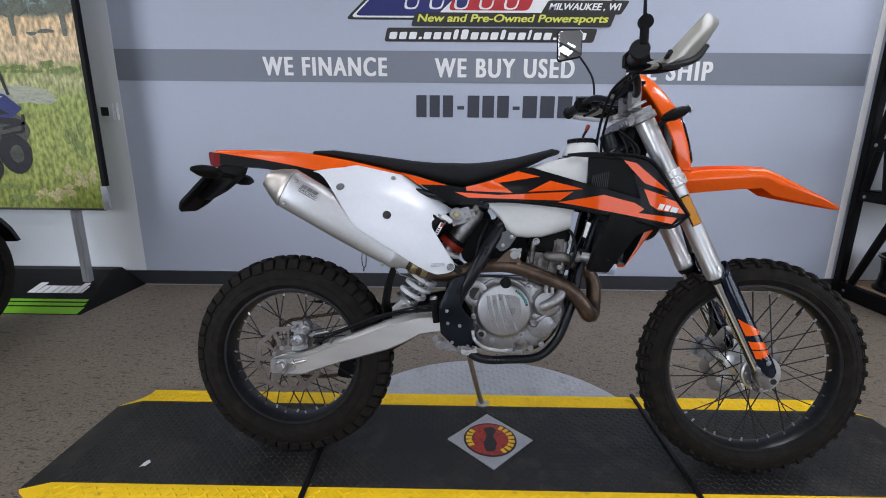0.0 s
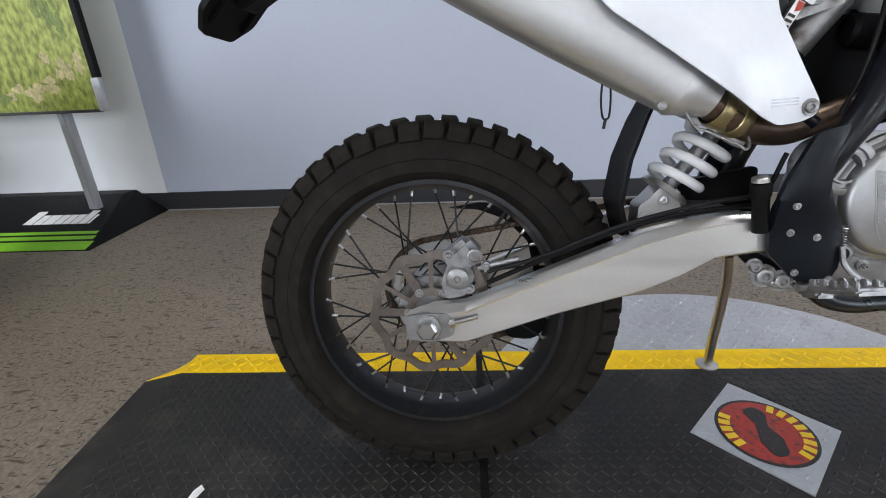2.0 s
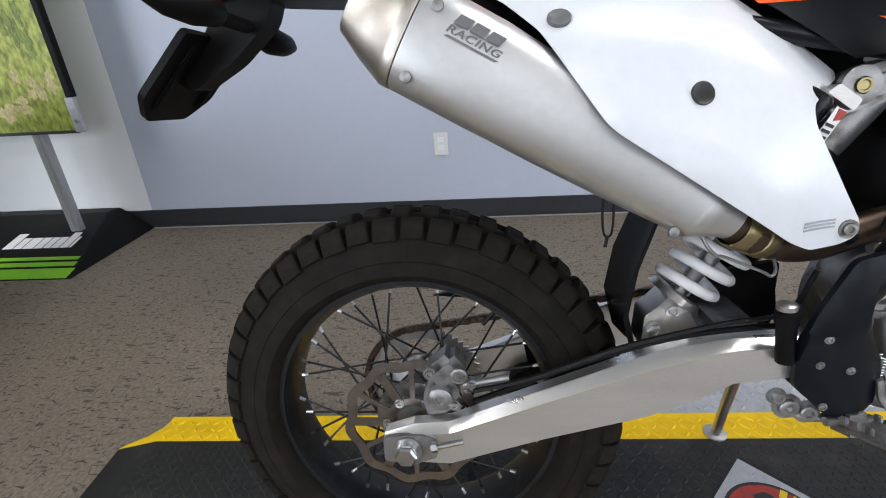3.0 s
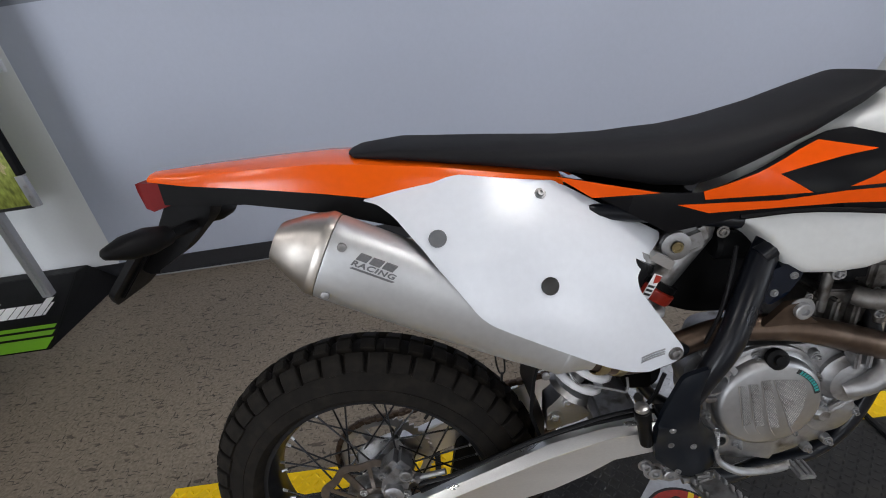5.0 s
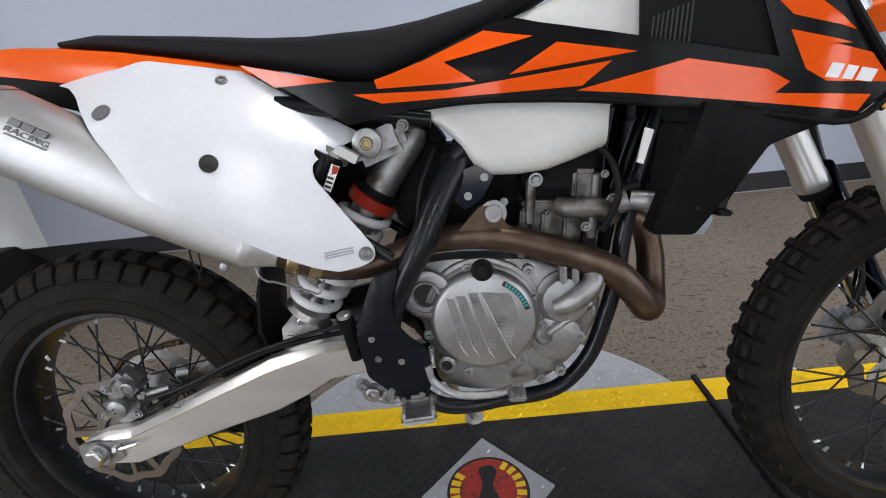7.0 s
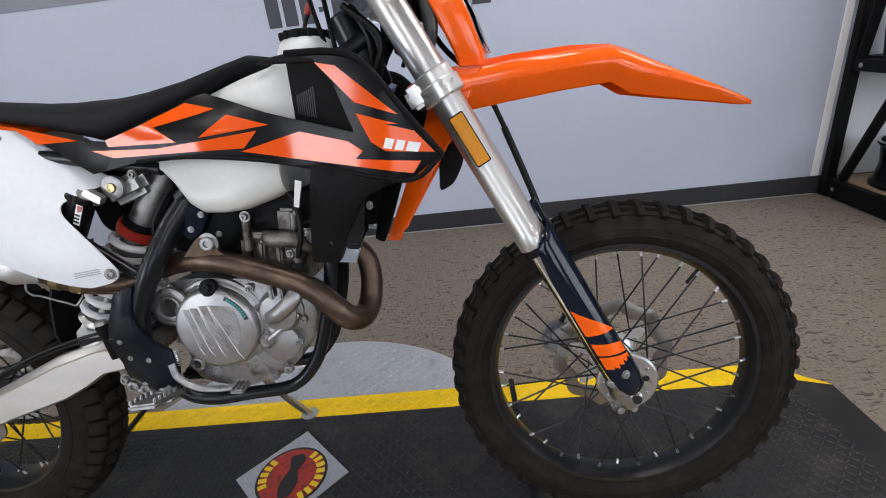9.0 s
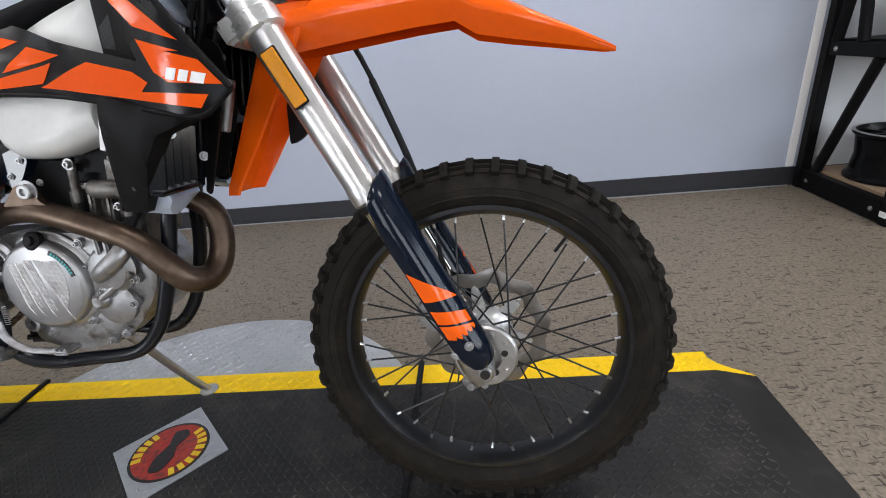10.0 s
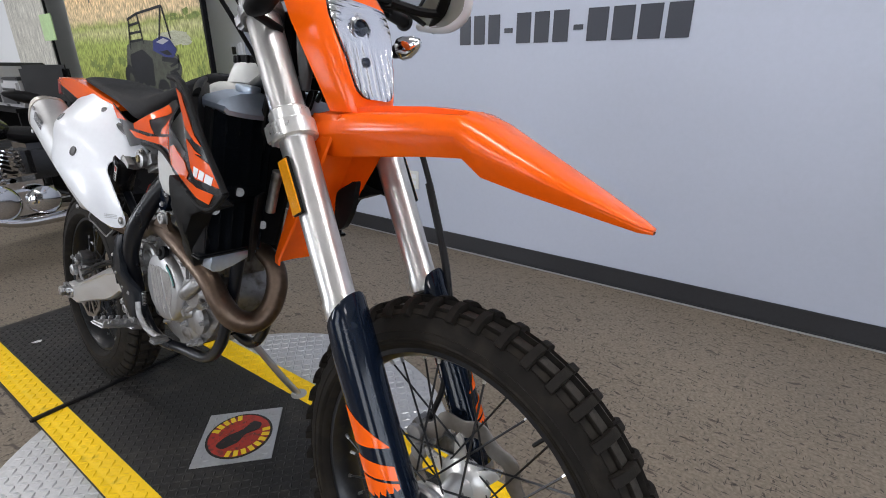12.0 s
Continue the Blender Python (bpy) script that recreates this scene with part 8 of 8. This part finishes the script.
def loose_rim(x, y, z, r, h, mat):
    bm = bmesh.new()
    add_lathe(bm, [(0, r * 0.93), (0, r), (h * 0.06, r), (h * 0.12, r * 0.92), (h * 0.5, r * 0.86), (h * 0.88, r * 0.92), (h * 0.94, r), (h, r), (h, r * 0.93), (h * 0.86, r * 0.86), (h * 0.5, r * 0.80), (h * 0.12, r * 0.86), (0, r * 0.93)], (0, 0, 0), (0, 0, 1), 40)
    ob = part("alloy_wheel", bm, mat)
    ob.matrix_world = pose(x, y, z)
    tagged(ob, "loose black alloy wheel rim lying flat on the rack shelf", "alloy wheel", "wheels on the rack")
    sp2 = bmesh.new()
    for k in range(10):
        add_box(sp2, r * 0.16, r * 0.90, -0.009, 0.009, h * 0.80, h * 0.90, bevel=0.003, m=Matrix.Rotation(k * math.tau / 10, 4, "Z"))
    add_lathe(sp2, [(h * 0.76, 0), (h * 0.76, r * 0.2), (h * 0.92, r * 0.2), (h * 0.92, 0)], (0, 0, 0), (0, 0, 1), 24)
    pieces("rim_spoke", sp2, mat, ob)
    part("rim_lip", lathe([(h * 0.985, r * 0.935), (h * 0.985, r * 1.003), (h * 1.003, r * 1.003), (h * 1.003, r * 0.935)], (0, 0, 0), (0, 0, 1), 40), ALU, ob)
    return ob


loose_rim(3.475, 1.430, FZ + 0.1125, 0.190, 0.225, GLOSSBLACK)
loose_rim(3.92, 1.44, FZ + 0.1125, 0.195, 0.225, GLOSSBLACK)
loose_rim(3.66, 1.43, 0.7585, 0.20, 0.19, GLOSSBLACK)

# black cruiser parked beyond the tail of the bike
cr = empty("cruiser_motorcycle", pose(-2.00, 0.20, FZ, 0, 0, -84), "black cruiser motorcycle with a chromed engine parked on the floor", "motorcycle")
CRP = material("deep_black_paint", (0.006, 0.006, 0.007), 0.15, vary=0.1, coat=0.8)
for x in (-0.66, 0.72):
    w = bmesh.new()
    add_lathe(w, [(-0.065, 0.23), (-0.07, 0.27), (-0.06, 0.305), (-0.025, 0.325), (0.025, 0.325), (0.06, 0.305), (0.07, 0.27), (0.065, 0.23), (-0.065, 0.23)], (x, 0, 0.327), (x, 1, 0.327), 48)
    wo = part("wheel", w, RUBBER, cr, "black road tyre")
    h = bmesh.new()
    add_lathe(h, [(-0.05, 0.23), (-0.03, 0.19), (-0.035, 0.06), (-0.06, 0.05), (-0.06, 0), (0.06, 0), (0.06, 0.05), (0.035, 0.06), (0.03, 0.19), (0.05, 0.23)], (x, 0, 0.327), (x, 1, 0.327), 40)
    part("rim", h, GLOSSBLACK, wo)
    fd = bmesh.new()
    rings = []
    for k in range(11):
        a = radians(20 + k * 14)
        c = Vector((x + 0.36 * math.cos(a), 0, 0.327 + 0.36 * math.sin(a)))
        n_ = Vector((math.cos(a), 0, math.sin(a)))
        rings.append([tuple(c + n_ * (0.012 * (1 - (j / 4) ** 2)) + Vector((0, 0.10 * j / 4, 0))) for j in range(-4, 5)] + [tuple(c - n_ * 0.02 + Vector((0, 0.095 * j / 4, 0))) for j in range(4, -5, -1)])
    add_loft(fd, rings)
    part("fender", fd, CRP, cr, "glossy black fender")
tnk = bmesh.new()
add_loft(tnk, [[(x, w * math.cos(k * math.tau / 20), z + h * math.sin(k * math.tau / 20)) for k in range(20)] for x, w, z, h in ((-0.10, 0.06, 0.72, 0.05), (0.0, 0.13, 0.75, 0.10), (0.18, 0.16, 0.79, 0.13), (0.34, 0.13, 0.81, 0.11), (0.42, 0.05, 0.82, 0.05))])
part("fuel_tank", tnk, CRP, cr, "glossy black fuel tank")
sts = bmesh.new()
add_loft(sts, [[(x, w * math.cos(k * math.tau / 16), z + h * math.sin(k * math.tau / 16)) for k in range(16)] for x, w, z, h in ((-0.80, 0.08, 0.76, 0.03), (-0.7, 0.12, 0.76, 0.05), (-0.52, 0.14, 0.73, 0.05), (-0.35, 0.17, 0.66, 0.05), (-0.15, 0.12, 0.69, 0.05), (-0.06, 0.06, 0.71, 0.03))])
part("seat", sts, SEAT, cr, "black stepped seat")
en = bmesh.new()
add_box(en, -0.22, 0.26, -0.15, 0.15, 0.18, 0.42, bevel=0.05)
for s_ in (-1, 1):
    add_lathe(en, [(0, 0.11), (0.02, 0.115), (0.04, 0.10), (0.05, 0.06), (0.05, 0)], (0.10, 0.15 * s_, 0.32), (0.10, s_, 0.32), 32)
    add_lathe(en, [(0, 0.085), (0.02, 0.088), (0.035, 0.07), (0.04, 0)], (-0.13, 0.15 * s_, 0.30), (-0.13, s_, 0.30), 32)
for t in (-24, 24):
    for k in range(8):
        add_lathe(en, [(0, 0.05), (0, 0.085), (0.008, 0.085), (0.008, 0.05)], Vector((0.03, 0, 0.40)) + Vector((math.sin(radians(t)), 0, math.cos(radians(t)))) * (0.03 + k * 0.026), Vector((0.03, 0, 0.40)) + Vector((math.sin(radians(t)), 0, math.cos(radians(t)))) * 2, 20)
pieces("engine_piece", en, CHROME, cr, "chromed engine")
for s_ in (-1, 1):
    part("exhaust", tube([(0.16, 0.13 * s_, 0.44, 0.022), (0.22, 0.17 * s_, 0.30, 0.022), (0.05, 0.19 * s_, 0.20, 0.025), (-0.25, 0.19 * s_, 0.19, 0.035), (-0.50, 0.17 * s_, 0.20, 0.038)], 0.03, 14), CHROME, cr, "chromed exhaust pipe")
    part("fork", tube([(0.72, 0.10 * s_, 0.33), (0.52, 0.10 * s_, 0.80), (0.45, 0.10 * s_, 0.96)], 0.026, 14), CHROME, cr)
part("handlebar", tube([(0.15, -0.40, 1.02), (0.25, -0.34, 1.04), (0.42, -0.12, 0.98), (0.45, 0, 0.97), (0.42, 0.12, 0.98), (0.25, 0.34, 1.04), (0.15, 0.40, 1.02)], 0.013, 12), CHROME, cr)
part("headlamp", lathe([(0, 0.03), (0.04, 0.085), (0.13, 0.095), (0.14, 0.085), (0.142, 0)], (0.50, 0, 0.86), (2, 0, 0.86), 28), CHROME, cr)
part("side_cover", box(-0.30, -0.10, -0.135, 0.135, 0.42, 0.64, bevel=0.04), CRP, cr)

# office corner beyond the picture board
BARK = material("printed_bark_pattern", (0.48, 0.47, 0.42), 0.4, vary=0.8, scale=9, fine=30, stretch=(4, 4, 0.5))
GREYBOX = material("grey_machine_plastic", (0.36, 0.36, 0.37), 0.4, vary=0.08)
stand_b = empty("bark_print_banner", pose(0, 0, 0), "upright banner printed with grey tree bark", "banner")
part("banner_sheet", box(-5.75, -4.65, 1.50, 1.512, 0.62, 2.5), BARK, stand_b)
for x in (-5.72, -4.70):
    part("banner_leg", box(x, x + 0.03, 1.515, 1.545, FZ, 2.5, bevel=0.003), BLACK, stand_b)
tag_g = part("green_sign", box(-4.55, -4.25, 1.42, 1.43, 1.36, 1.60, bevel=0.003), material("pale_green_card", (0.42, 0.58, 0.30), 0.5, vary=0.2, scale=14))
tagged(tag_g, "pale green card sign on a thin black foot", "sign")
part("sign_foot", box(-4.41, -4.39, 1.431, 1.451, FZ, 1.5, bevel=0.002), BLACK, tag_g)
desk = empty("office_desk", pose(0, 0, 0), "dark office desk carrying grey machines", "desk")
part("desktop", box(-5.0, -3.5, 0.75, 1.30, 0.74, 0.775, bevel=0.004), BLACK, desk)
for x in (-4.97, -3.56):
    part("desk_side", box(x, x + 0.03, 0.77, 1.28, FZ, 0.738, bevel=0.003), BLACK, desk)
for x0, z0, w, h, lab in ((-4.55, 0.776, 0.52, 0.34, "grey office printer with paper trays"), (-3.98, 0.776, 0.42, 0.22, "low dark grey office scanner")):
    pr = part("office_printer", box(x0, x0 + w, 0.82, 1.22, z0, z0 + h, bevel=0.02), GREYBOX)
    tagged(pr, lab, "printer")
    part("paper_tray", box(x0 + 0.03, x0 + w - 0.03, 0.80, 0.818, z0 + 0.03, z0 + h * 0.4, bevel=0.005), DARKGREY, pr)
    part("paper_slot", box(x0 + 0.05, x0 + w - 0.05, 0.812, 0.8185, z0 + h * 0.62, z0 + h * 0.72, bevel=0.002), DECALBLACK, pr)
    part("printer_lid", box(x0 + 0.01, x0 + w - 0.01, 0.83, 1.21, z0 + h + 0.001, z0 + h + 0.03, bevel=0.01), DARKGREY, pr)
chair = empty("office_chair", pose(-3.2, 0.75, FZ, 0, 0, 25), "black office chair beside the desk", "chair")
part("backrest", box(-0.24, 0.24, 0.20, 0.27, 0.58, 1.10, bevel=0.03), BLACK, chair)
part("seat", box(-0.25, 0.25, -0.24, 0.22, 0.44, 0.53, bevel=0.03), BLACK, chair)
part("back_post", box(-0.03, 0.03, 0.272, 0.30, 0.42, 0.80, bevel=0.005), BLACK, chair)
part("gas_column", rod((0, 0, 0.08), (0, 0, 0.44), 0.025, 16), BLACK, chair)
for k in range(5):
    a = k * math.tau / 5
    part("foot", tube([(0.02 * math.cos(a), 0.02 * math.sin(a), 0.10, 0.022), (0.29 * math.cos(a), 0.29 * math.sin(a), 0.062, 0.016)], 0.02, 8, 3), BLACK, chair)
    part("castor", rod((0.29 * math.cos(a) - 0.012, 0.29 * math.sin(a), 0.028), (0.29 * math.cos(a) + 0.012, 0.29 * math.sin(a), 0.028), 0.028, 16, 0.004), HOSE, chair)
